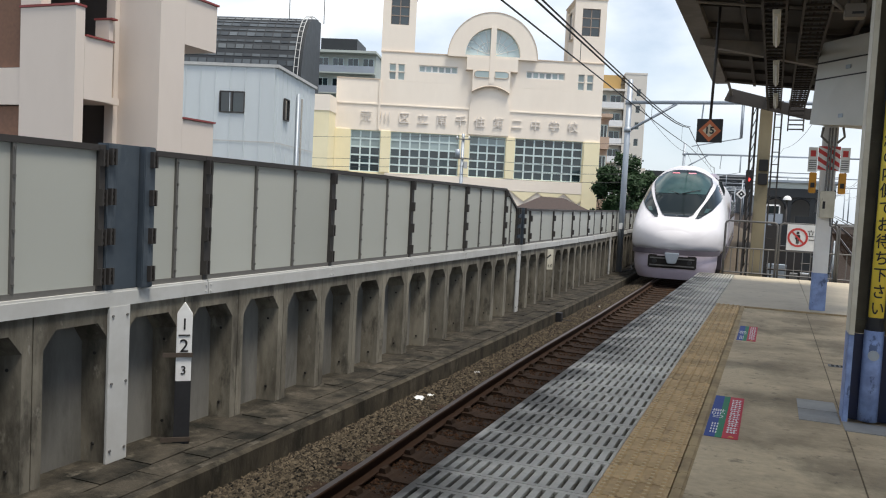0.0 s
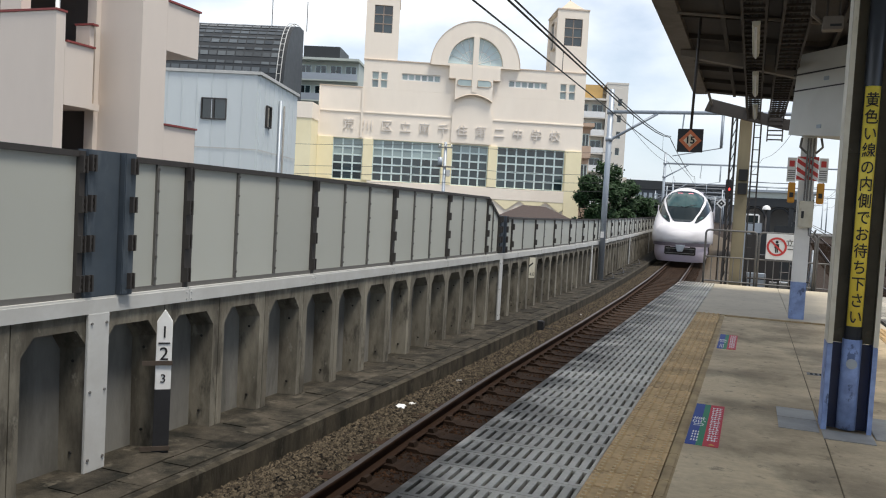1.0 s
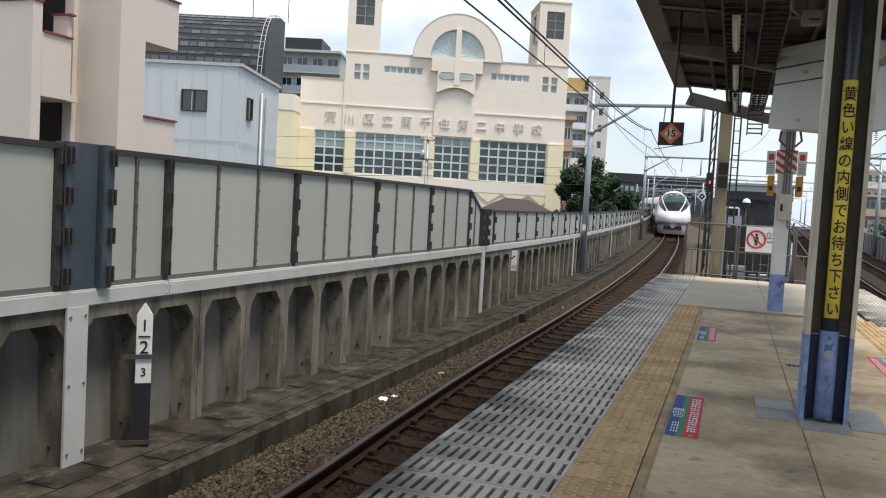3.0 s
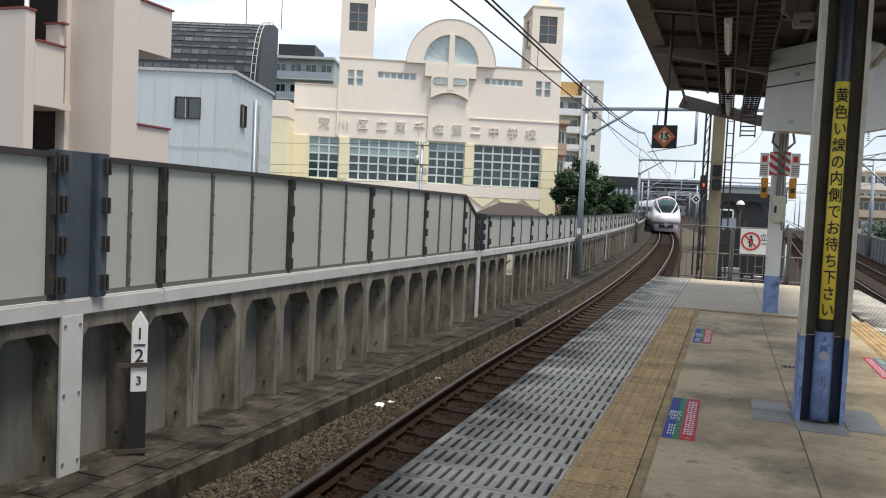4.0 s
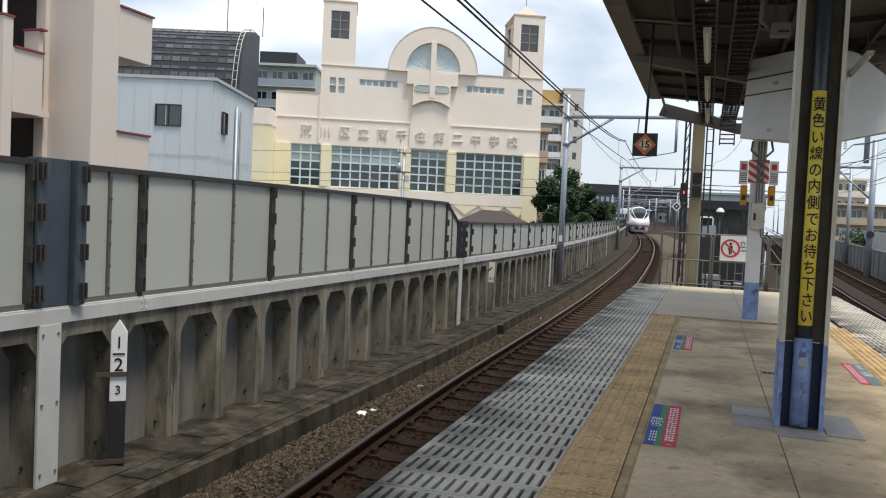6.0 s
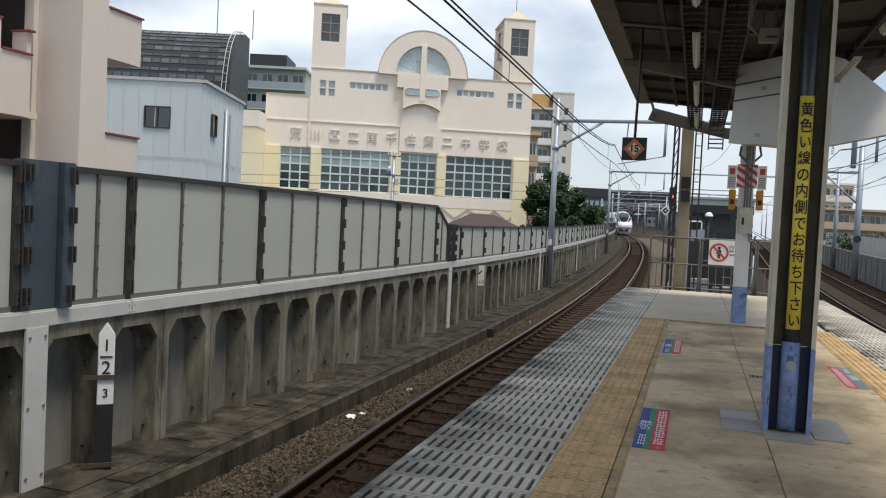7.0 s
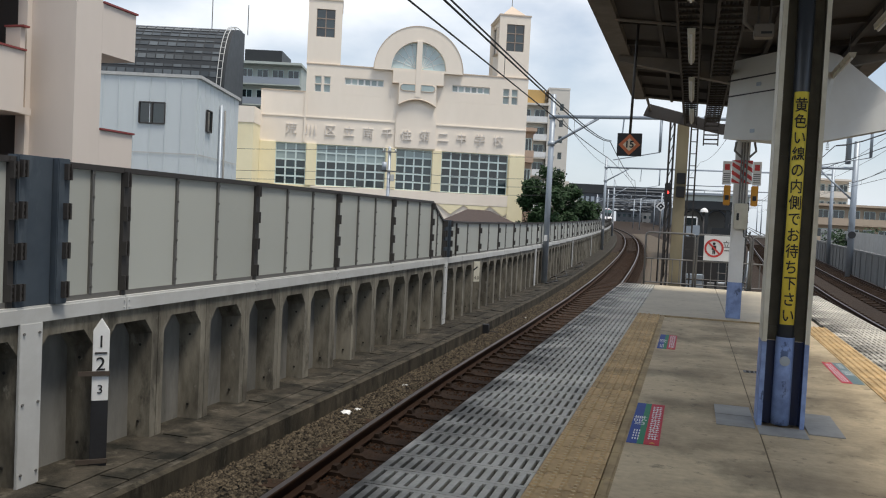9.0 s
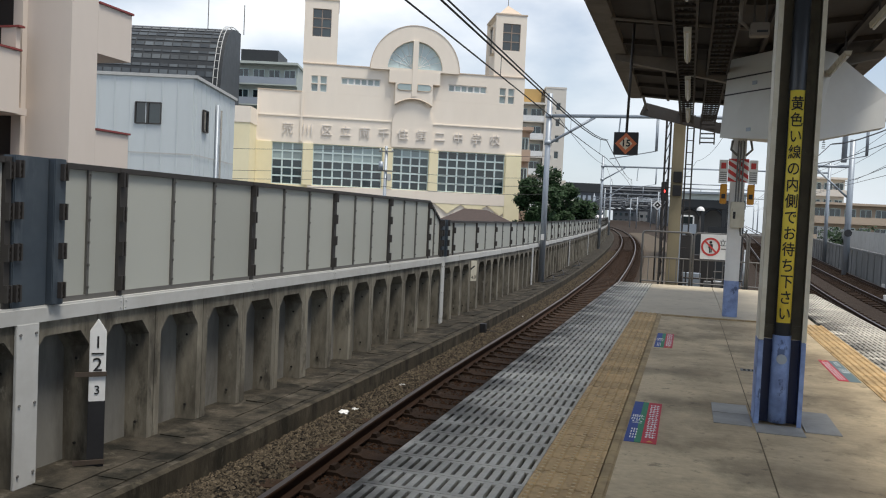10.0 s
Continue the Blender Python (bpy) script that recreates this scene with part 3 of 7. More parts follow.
band_me = mesh_of("band_length", bm, M_BAND)
band = tagged(thing("wall_band", "", "trim"), "pale grey steel band capping the retaining wall", "trim", "", "structure")
for k in range(-6, 62):
    piece("band_length", band_me, band, at_line(-5.6, 4.51 + 2.66 * k + 1.33, 0.37))

# white cover strips on some ribs
cover_bm = bmesh.new()
box(cover_bm, 0.004, 0.035, -0.13, 0.13, 0.0, 1.47)
cover_me = mesh_of("plate", cover_bm, M_BAND, 0.004)
bolt_bm = bmesh.new()
tube(bolt_bm, (0.034, 0, 0), (0.046, 0, 0), 0.014, 6)
bolt_me = mesh_of("bolt", bolt_bm, M_FENCE)
for k in (0, 14, 28, 42, 56):
    cover = thing("joint_cover", "white bolted steel joint cover on a concrete rib", "cover strip", at_line(-5.6, 5.89 + PITCH * k, -1.1), "covers on the wall")
    piece("plate", cover_me, cover, Matrix())
    for z in (0.12, 0.75, 1.38):
        for a in (-0.09, 0.09):
            piece("bolt", bolt_me, cover, pose(0, a, z))


def bracket(bm, x, y, z):
    for a in (-0.022, 0.022):
        box(bm, x, x + 0.045, y + a - 0.009, y + a + 0.009, z - 0.075, z + 0.075)
    for b in (-0.055, 0.0, 0.055):
        box(bm, x, x + 0.03, y - 0.03, y + 0.03, z + b - 0.009, z + b + 0.009)


def noise_panel(y0, y1, height, drop=0.0, fields=3):
    """A framed field of translucent sheets on the band, with a post at its far end; drop lowers its far top corner."""
    L = y1 - y0
    th = thing("noise_barrier_panel", "framed translucent grey noise barrier panel with dark clamps on the wall", "noise barrier", at_line(-5.66, (y0 + y1) / 2, 0.52), "noise barrier panels")
    top = lambda y: height - drop * (y + L / 2) / L
    cuts = {1: (0, 1), 2: (0, 0.44, 1), 3: (0, 0.315, 0.645, 1)}[fields]
    for i in range(fields):
        a, b = -L / 2 + 0.07 + cuts[i] * (L - 0.14), -L / 2 + 0.07 + cuts[i + 1] * (L - 0.14)
        bm = bmesh.new()
        v = [bm.verts.new((x, y, z)) for x in (-0.012, 0.012) for y, z in ((a + 0.004, 0.05), (b - 0.004, 0.05), (b - 0.004, top(b) - 0.05), (a + 0.004, top(a) - 0.05))]
        bm.faces.new(v[:4][::-1]), bm.faces.new(v[4:])
        for k in range(4):
            bm.faces.new((v[k], v[(k + 1) % 4], v[4 + (k + 1) % 4], v[4 + k]))
        part("sheet", bm, M_PANEL, th)
        if i:
            bm = bmesh.new()
            box(bm, 0.012, 0.04, a - 0.016, a + 0.016, 0.05, top(a) - 0.05)
            for z in [0.12 + k * 0.22 for k in range(int((top(a) - 0.15) / 0.22) + 1)]:
                box(bm, 0.04, 0.055, a - 0.008, a + 0.008, z - 0.012, z + 0.012)
            part("divider", bm, M_FRAME, th)
    bm = bmesh.new()
    box(bm, -0.03, 0.035, -L / 2 + 0.002, L / 2 - 0.002, 0.0, 0.05)
    part("bottom_rail", bm, M_FRAME, th)
    bm = bmesh.new()
    v = [bm.verts.new((x, y, z)) for x in (-0.035, 0.045) for y, z in ((-L / 2, top(-L / 2) - 0.055), (L / 2, top(L / 2) - 0.055), (L / 2, top(L / 2)), (-L / 2, top(-L / 2)))]
    bm.faces.new(v[:4][::-1]), bm.faces.new(v[4:])
    for k in range(4):
        bm.faces.new((v[k], v[(k + 1) % 4], v[4 + (k + 1) % 4], v[4 + k]))
    part("top_rail", bm, M_POST, th)
    bm = bmesh.new()
    box(bm, -0.05, 0.05, L / 2 - 0.07, L / 2 - 0.005, 0.0, top(L / 2) - 0.005)
    part("post", bm, M_POST, th)
    bm = bmesh.new()
    box(bm, -0.05, 0.03, -L / 2 + 0.005, -L / 2 + 0.07, 0.0, top(-L / 2) - 0.005)
    part("post", bm, M_POST, th)
    hh = top(L / 2)
    for k in range(4 if height > 1 else 2):
        bm = bmesh.new()
        bracket(bm, 0.05, L / 2 - 0.04, hh * (0.10 + 0.27 * k) if height > 1 else hh * (0.22 + 0.5 * k))
        part("clamp", bm, M_POST, th)
    return th


for y0, y1, h, d, n in ((-10.0, -7.3, 1.32, 0, 3), (-7.3, -4.6, 1.32, 0, 3), (-4.6, -1.9, 1.32, 0, 3), (-1.9, 0.9, 1.32, 0, 3), (0.9, 3.1, 1.32, 0, 2), (3.1, 5.71, 1.32, 0, 3), (6.27, 7.19, 1.32, 0, 2), (7.19, 9.87, 1.32, 0, 3), (9.87, 12.55, 1.32, 0, 3), (12.55, 15.21, 1.32, 0, 3), (15.21, 17.83, 1.32, 0, 3), (17.83, 18.80, 1.32, 0.44, 2)):
    noise_panel(y0, y1, h, d, n)
y = 19.16
noise_panel(y, 20.0, 0.88, 0, 1)
y = 20.0
for k in range(38):
    noise_panel(y, y + 2.5, 0.88, 0, 2)
    y += 2.5

# blue-grey steel cabinet and its smaller twin in the gaps of the barrier
for y0, y1, h in ((5.71, 6.27, 1.34), (18.80, 19.16, 0.9)):
    th = thing("barrier_joint_box", "blue-grey steel joint box between noise barrier panels", "steel box", at_line(-5.66, (y0 + y1) / 2, 0.52), "barrier joint boxes")
    w = (y1 - y0) / 2 - 0.004
    bm = bmesh.new()
    box(bm, -0.06, 0.07, -w, w * 0.45, 0.0, h)
    part("box_front", bm, M_BLUEBOX, th, "", None, 0.008)
    bm = bmesh.new()
    box(bm, -0.06, 0.13, w * 0.45 + 0.004, w, 0.0, h)
    part("box_rib", bm, M_BLUEBOX, th, "", None, 0.008)
    for k in range(4):
        for yy, x in ((-w + 0.04, 0.07), (w - 0.05, 0.13)):
            bm = bmesh.new()
            bracket(bm, x, yy, h * (0.10 + 0.27 * k))
            part("clamp", bm, M_POST, th)

# ---- platform ----
EDGE_L, EDGE_R, END = -1.66, 3.04, 21.9
# solid base; the shade under the grating is put into its colour
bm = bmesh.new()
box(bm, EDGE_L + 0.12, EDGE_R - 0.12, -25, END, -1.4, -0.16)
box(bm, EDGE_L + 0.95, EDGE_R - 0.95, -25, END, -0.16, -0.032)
setting("platform_base", bm, M_VOID_SHADE, "platform base coloured near black for the shade under the deck", "platform")
platform = tagged(thing("platform", "", "platform"), "worn concrete island platform with grated edges", "platform", "", "structure")


def slab_piece(x0, x1, y0, y1, mat):
    bm = bmesh.new()
    box(bm, x0 + 0.005, x1 - 0.005, y0 + 0.003, y1 - 0.003, -0.03, 0.0)
    return part("slab", bm, mat, platform)


block("joint_fill", (-0.35, 1.795, -25, 14.19, -0.031, -0.004), M_JOINT, platform)
ys = [-25, -18, -12, -6, -3, 0.5, 4.5, 9.1, 14.2]
for a, b in zip(ys, ys[1:]):
    slab_piece(-0.355, 0.58, a, b, M_SLAB)
    slab_piece(0.58, 1.80, a, b, M_SLAB)
slab_piece(-0.82, 0.66, 14.46, END, M_SLAB_NEW)
slab_piece(0.66, 2.10, 14.46, END, M_SLAB_NEW)

# grated edge panels
bm = bmesh.new()
W, N = 0.86, 13
box(bm, 0, W, 0.004, 0.036, -0.045, 0)
box(bm, 0, W, 0.264, 0.296, -0.045, 0)
step = W / N
for i in range(N + 1):
    x = i * step
    box(bm, max(0, x - 0.0205), min(W, x + 0.0205), 0.036, 0.264, -0.04, -0.0005)
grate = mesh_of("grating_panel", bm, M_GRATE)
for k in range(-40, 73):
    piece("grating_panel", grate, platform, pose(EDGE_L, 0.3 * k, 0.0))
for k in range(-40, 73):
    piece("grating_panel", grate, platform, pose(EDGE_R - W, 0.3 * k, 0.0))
for x0, x1 in ((EDGE_L - 0.03, EDGE_L - 0.002), (EDGE_R + 0.002, EDGE_R + 0.03)):
    block("edge_beam", (x0, x1, -25, END, -0.28, -0.004), M_GRATE, platform)

# tactile warning tiles
bm = bmesh.new()
box(bm, 0.004, 0.376, 0.009, 0.291, -0.03, 0.002)
for i in range(5):
    for j in range(5):
        x, y = 0.038 + i * 0.075, 0.03 + j * 0.06
        a = [bm.verts.new((x + 0.021 * math.cos(k * 1.2566), y + 0.021 * math.sin(k * 1.2566), 0.002)) for k in range(5)]
        b = [bm.verts.new((x + 0.014 * math.cos(k * 1.2566), y + 0.014 * math.sin(k * 1.2566), 0.015)) for k in range(5)]
        for k in range(5):
            bm.faces.new((a[k], a[(k + 1) % 5], b[(k + 1) % 5], b[k]))
        bm.faces.new(b).material_index = 1
tile = mesh_of("tactile_tile", bm, [M_TACTILE, M_STUD])
bm = bmesh.new()
box(bm, 0.003, 0.070, 0.003, 0.297, -0.03, 0.001)
box(bm, 0.018, 0.055, 0.003, 0.297, 0.001, 0.006)
edge_tile = mesh_of("tactile_edge", bm, M_TACTILE_EDGE)
for k in range(-40, 48):
    piece("tactile_tile", tile, platform, pose(-0.80, 0.3 * k + 0.05, 0))
    piece("tactile_edge", edge_tile, platform, pose(-0.42, 0.3 * k + 0.05, 0))
    if k > -41:
        piece("tactile_tile", tile, platform, pose(1.80, 0.3 * k + 0.05, 0))
for k in range(4):
    piece("tactile_edge", edge_tile, platform, pose(-0.34 + 0.3 * k, 14.38, 0, 0, 0, -90))
for k in range(0, 9):
    x = -0.82 + k * 0.3
    piece("tactile_edge", edge_tile, platform, pose(x, 14.45, 0, 0, 0, -90))


# ---- the express train: rear car in parts, with plain cars ahead of it ----
NOSE = 4.6
CAR = 20.0


def nose_half(u):
    y = u * NOSE
    return 1.475 * (1 - (1 - min(1.0, (y + 0.10) / 2.7)) ** 3) ** 0.40


def nose_top(u):
    y = u * NOSE
    if y < 0.9:
        return 1.40 + 0.72 * math.sqrt(max(0.0, 1 - (1 - (y + 0.06) / 0.96) ** 2))
    return 2.12 + 1.68 * math.sin(0.5 * math.pi * min(1.0, (y - 0.9) / 3.1)) ** 0.92


def nose_low(u):
    return 1.03 - 0.33 * min(1.0, u * 4)


def section(u, n=40):
    """Points round the body at u along the nose, from the lower right over the top to the lower left."""
    w, t, b = nose_half(u), nose_top(u), nose_low(u)
    e = 2.5 - 0.2 * u
    mid = 1.35
    pts = []
    for i in range(n + 1):
        a = -0.5 * math.pi + 2 * math.pi * i / n
        c, s = math.cos(a), math.sin(a)
        x = w * math.copysign(abs(c) ** (2 / e), c)
        hz = (t - mid) if s > 0 else (mid - b)
        ee = e if s > 0 else 3.2
        pts.append((x if s > 0 else w * math.copysign(abs(c) ** (2 / 3.6), c), mid + hz * math.copysign(abs(s) ** (2 / ee), s)))
    return pts


def inside(x, z, u):
    w, t, b = nose_half(u), nose_top(u), nose_low(u)
    e = 2.5 - 0.2 * u
    if z > 1.35:
        return (abs(x) / w) ** e + ((z - 1.35) / (t - 1.35)) ** e < 1
    return (abs(x) / w) ** 3.6 + ((1.35 - z) / (1.35 - b)) ** 3.2 < 1


def nose_y(x, z):
    """How far behind the tip the skin lies at x, z."""
    lo, hi = 0.0, 1.0
    if not inside(x, z, 1.0):
        return NOSE
    for _ in range(24):
        m = (lo + hi) / 2
        if inside(x, z, m):
            hi = m
        else:
            lo = m
    return hi ** 1.0 * NOSE


def skin_patch(rows, proud=0.03):
    """A sheet on the nose's skin; rows of (z, left x, right x)."""
    bm = bmesh.new()
    grid = []
    for z, a, b in rows:
        z = 2.06 + (z - 2.10) * 1.08
        grid.append([bm.verts.new((a + (b - a) * i / 14, nose_y(a + (b - a) * i / 14, z) - proud, z)) for i in range(15)])
    for p, q in zip(grid, grid[1:]):
        for i in range(14):
            bm.faces.new((p[i], p[i + 1], q[i + 1], q[i])).smooth = True
    return bm


def lerp_rows(keys, n=18):
    out = []
    for i in range(n + 1):
        z = keys[0][0] + (keys[-1][0] - keys[0][0]) * i / n
        for p, q in zip(keys, keys[1:]):
            if z <= q[0] + 1e-9:
                f = (z - p[0]) / (q[0] - p[0])
                out.append((z, p[1] + (q[1] - p[1]) * f, p[2] + (q[2] - p[2]) * f))
                break
    return out


def car_body(bm, y0, y1):
    o = section(1.0)
    a = [bm.verts.new((x, y0, z)) for x, z in o[:-1]]
    b = [bm.verts.new((x, y1, z)) for x, z in o[:-1]]
    n = len(a)
    for i in range(n):
        bm.faces.new((a[i], a[(i + 1) % n], b[(i + 1) % n], b[i])).smooth = True
    bm.faces.new(b)
    return a


def wheelset(car, y):
    for side in (-1, 1):
        bm = bmesh.new()
        tube(bm, (side * 0.50, y, 0.43), (side * 0.60, y, 0.43), 0.43, 20)
        part("wheel", bm, M_RAIL, car)


def side_fittings(car, y0, y1):
    bm = bmesh.new()
    for side in (-1, 1):
        box(bm, side * 1.475 - 0.006, side * 1.475 + 0.006, y0 + 2.4, y1 - 1.0, 1.95, 2.65)
    part("window_band", bm, M_GLASS_DARK, car)
    bm = bmesh.new()
    for side in (-1, 1):
        box(bm, side * 1.472 - 0.006, side * 1.472 + 0.006, y0 + 0.2, y1 - 0.1, 0.80, 0.98)
    part("side_stripe", bm, M_TRAIN_BAND, car)
    for side in (-1, 1):
        bm = bmesh.new()
        box(bm, side * 1.476 - 0.007, side * 1.476 + 0.007, y0 + 0.9, y0 + 1.7, 0.95, 2.85)
        part("door", bm, M_TRAIN_LOW, car)
    bm = bmesh.new()
    box(bm, -1.32, 1.32, y0 + 0.3, y1 - 0.2, 0.18, 0.72)
    part("underframe", bm, M_TRAIN_BAND, car)
    bm = bmesh.new()
    box(bm, -0.75, 0.75, y0 + 6.0, y0 + 10.0, 3.62, 3.78)
    part("roof_unit", bm, M_TRAIN_LOW, car)
    for y in (y0 + 3.0, y0 + 5.1, y1 - 5.1, y1 - 3.0):
        wheelset(car, y)


def build_end_car():
    car = thing("express_train_car", "white streamlined express train end car with lavender skirt", "train car", None, "train cars")
    bm = bmesh.new()
    us = [(i / 34) ** 2.4 for i in range(0, 35)]
    rings = [[bm.verts.new((x, u * NOSE, z)) for x, z in section(u)[:-1]] for u in us]
    for p, q in zip(rings, rings[1:]):
        n = len(p)
        for i in range(n):
            bm.faces.new((p[i], p[(i + 1) % n], q[(i + 1) % n], q[i])).smooth = True
    # rounded tip ahead of the first ring
    last = rings[0]
    for s in (0.06, 0.15, 0.28, 0.44, 0.62, 0.8, 0.93):
        k = math.sqrt(1 - s)
        ring = [bm.verts.new((x * k, -0.13 * s, 1.30 + (z - 1.30) * k)) for x, z in section(0.0)[:-1]]
        n = len(ring)
        for i in range(n):
            bm.faces.new((ring[i], ring[(i + 1) % n], last[(i + 1) % n], last[i])).smooth = True
        last = ring
    tip = bm.verts.new((0, -0.13, 1.30))
    for i in range(len(last)):
        bm.faces.new((tip, last[(i + 1) % len(last)], last[i])).smooth = True
    part("nose", bm, M_TRAIN, car)
    bm = bmesh.new()
    car_body(bm, NOSE + 0.001, CAR)
    part("body", bm, M_TRAIN, car)
    # black shield with the windscreen in it, then lamps on either side
    part("windscreen_surround", skin_patch(lerp_rows([(2.10, -0.36, 0.36), (2.16, -0.47, 0.47), (2.6, -0.76, 0.76), (3.1, -0.95, 0.95), (3.30, -0.88, 0.88), (3.46, -0.60, 0.60), (3.53, -0.35, 0.35)]), 0.03), M_GLASS_DARK, car)
    part("windscreen", skin_patch(lerp_rows([(2.78, -0.78, 0.78), (3.1, -0.89, 0.89), (3.28, -0.82, 0.82), (3.43, -0.52, 0.52)]), 0.042), M_COCKPIT, car)
    for side in (-1, 1):
        keys = [(2.06, 0.56, 0.66), (2.3, 0.66, 1.02), (2.6, 0.85, 1.25), (2.95, 1.03, 1.29), (3.25, 1.06, 1.16)]
        rows = [(z, min(side * a, side * b), max(side * a, side * b)) for z, a, b in lerp_rows(keys)]
        part("lamp_cover", skin_patch(rows), M_GLASS_DARK, car)
        lamp = skin_patch([(z, min(side * a, side * b), max(side * a, side * b)) for z, a, b in lerp_rows([(2.24, 0.78, 0.88), (2.36, 0.84, 0.98)], 4)], 0.045)
        part("headlamp", lamp, M_COCKPIT, car, "unlit headlamp lens")
        part("tail_lamp", skin_patch([(3.41, min(side * 0.14, side * 0.40), max(side * 0.14, side * 0.40)), (3.44, min(side * 0.14, side * 0.36), max(side * 0.14, side * 0.36))], 0.055), M_TAIL, car, "small lit red tail lamp")
    wip = bmesh.new()
    for s in (-1, 1):
        pts = [(s * x, nose_y(s * x - 0.15, z) - 0.07, z) for x, z in ((0.05, 2.79), (0.35, 2.87), (0.62, 2.94))]
        pipe(wip, pts, 0.012, 5)
    part("wiper", wip, M_BLACK, car)
    # lower skirt with coupler recess
    sk = bmesh.new()
    rows = []
    for z, f in ((0.14, 0.90), (0.35, 0.97), (0.60, 1.0), (0.92, 1.0), (1.0, 0.99)):
        ring = []
        for i in range(25):
            a = math.pi * i / 24
            ring.append(sk.verts.new((-1.27 * f * math.copysign(abs(math.cos(a)) ** 0.55, math.cos(a)), 1.45 - 1.5 * f * math.sin(a) ** 0.7, z)))
        rows.append(ring)
    for p, q in zip(rows, rows[1:]):
        for i in range(24):
            sk.faces.new((p[i], p[i + 1], q[i + 1], q[i])).smooth = True
    part("skirt", sk, M_TRAIN_LOW, car, "lavender grey front skirt")
    # the recess is a solid box; its shade is only a near-black colour
    bm = bmesh.new()
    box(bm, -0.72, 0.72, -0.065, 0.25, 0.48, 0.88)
    recess = part("coupler_recess", bm, M_VOID_SHADE, car, "", None, 0.03)
    for z in (0.56, 0.78):
        block("recess_bar", (-0.66, 0.66, -0.085, -0.068, z - 0.02, z + 0.02), M_FENCE, recess)
    for x in (-0.52, 0.52):
        bm = bmesh.new()
        tube(bm, (x, -0.068, 0.68), (x, -0.12, 0.68), 0.07, 10)
        part("hose_socket", bm, M_BLACK, recess)
    bm = bmesh.new()
    prism(bm, [(-0.12, 0.64), (0.12, 0.64), (0.17, 0.80), (0.22, 0.96), (-0.22, 0.96), (-0.17, 0.80)], -0.32, 0.1)
    part("coupler_cover", bm, M_GALV, car, "pale grey coupler cover", None, 0.02)
    bm = bmesh.new()
    ring0, ring1 = [], []
    for i in range(25):
        a = math.pi * i / 24
        x, y = -1.34 * math.copysign(abs(math.cos(a)) ** 0.55, math.cos(a)), 1.45 - 1.58 * math.sin(a) ** 0.7
        ring0.append(bm.verts.new((x, y, 0.90)))
        ring1.append(bm.verts.new((x, y, 1.06)))
    for i in range(24):
        bm.faces.new((ring0[i], ring0[i + 1], ring1[i + 1], ring1[i])).smooth = True
    part("front_band", bm, M_TRAIN_BAND, car, "dark plum band under the nose")
    side_fittings(car, NOSE, CAR)
    return car


M_TAIL = glow("red_tail_light", (0.8, 0.25, 0.30), 0.25)
end_car = build_end_car()


def build_mid_car():
    car = thing("express_train_car", "white express train coach with dark window band", "train car", None, "train cars")
    bm = bmesh.new()
    a = car_body(bm, 0.0, CAR - 0.5)
    bm.faces.new(a[::-1])
    part("body", bm, M_TRAIN, car)
    side_fittings(car, 0.0, CAR - 0.5)
    return car


mid_cars = [build_mid_car()]
for k in range(4):
    mid_cars.append(copy_thing(mid_cars[0], Matrix()))

# how far the rear of the train has gone, in units along the line
GONE = [(0, 30.3), (0.5, 39.0), (1, 47.7), (1.5, 56.3), (2, 65.0), (2.5, 74.0), (3.25, 87.6), (4, 101.4), (4.5, 110.8), (5, 120.2), (5.75, 134.5), (6.5, 149.5), (7, 159.2), (7.5, 168.8), (8, 178.4), (8.5, 188.0), (9, 197.6), (9.5, 207.2), (10, 216.8)]


def car_pose(y):
    p, q = along(-3.1, y + 3.0 / UNIT, -1.1) * UNIT, along(-3.1, y + 17.0 / UNIT, -1.1) * UNIT
    d = (q - p).normalized()
    m = Matrix.Translation(p - d * 3.0) @ d.to_track_quat("Y", "Z").to_matrix().to_4x4()
    return m


# ---- platform canopy ----
canopy = tagged(thing("platform_canopy", "", "canopy"), "dark brown steel platform canopy with open ribs", "canopy", "", "structure")
bm = bmesh.new()
prism(bm, [(-1.47, 4.64), (0.75, 4.44), (2.95, 4.64), (2.95, 4.70), (0.75, 4.50), (-1.47, 4.70)], -25, 20.0)
part("roof_sheet", bm, M_ROOF, canopy)
for x0, x1 in ((-1.53, -1.47), (2.95, 3.01)):
    block("fascia", (x0, x1, -25, 20.05, 4.52, 4.86), M_FASCIA, canopy)
for k in range(0, 30):
    y = 20.0 - 1.45 * k
    bm = bmesh.new()
    prism(bm, [(-1.46, 4.56), (0.75, 4.36), (2.94, 4.56), (2.94, 4.638), (0.75, 4.438), (-1.46, 4.638)], y - 0.1, y - 0.04)
    part("purlin", bm, M_ROOF, canopy)
for x in (-0.62, 0.95, 2.2):
    z = 4.44 + abs(x - 0.75) * 0.09
    block("stringer", (x - 0.03, x + 0.03, -25, 19.95, z - 0.13, z - 0.05), M_ROOF, canopy)
for x0, x1 in ((-1.465, -1.22), (2.70, 2.945)):
    block("box_gutter", (x0, x1, -25, 19.98, 4.50, 4.635), M_FASCIA, canopy)
for k in range(8):
    bm = bmesh.new()
    tube(bm, (-1.22, 19.2 - 3.6 * k, 4.44), (0.7, 19.2 - 3.6 * k, 4.24), 0.022, 6)
    part("brace_rod", bm, M_FASCIA, canopy)
for y in (-8.0, 0.0, 6.9, 14.9):
    bm = bmesh.new()
    prism(bm, [(-1.40, 4.50), (-1.40, 4.40), (0.5, 4.0), (1.0, 4.0), (2.88, 4.40), (2.88, 4.50), (0.75, 4.33)], y - 0.09, y + 0.09)
    part("bracket_beam", bm, M_FASCIA, canopy)
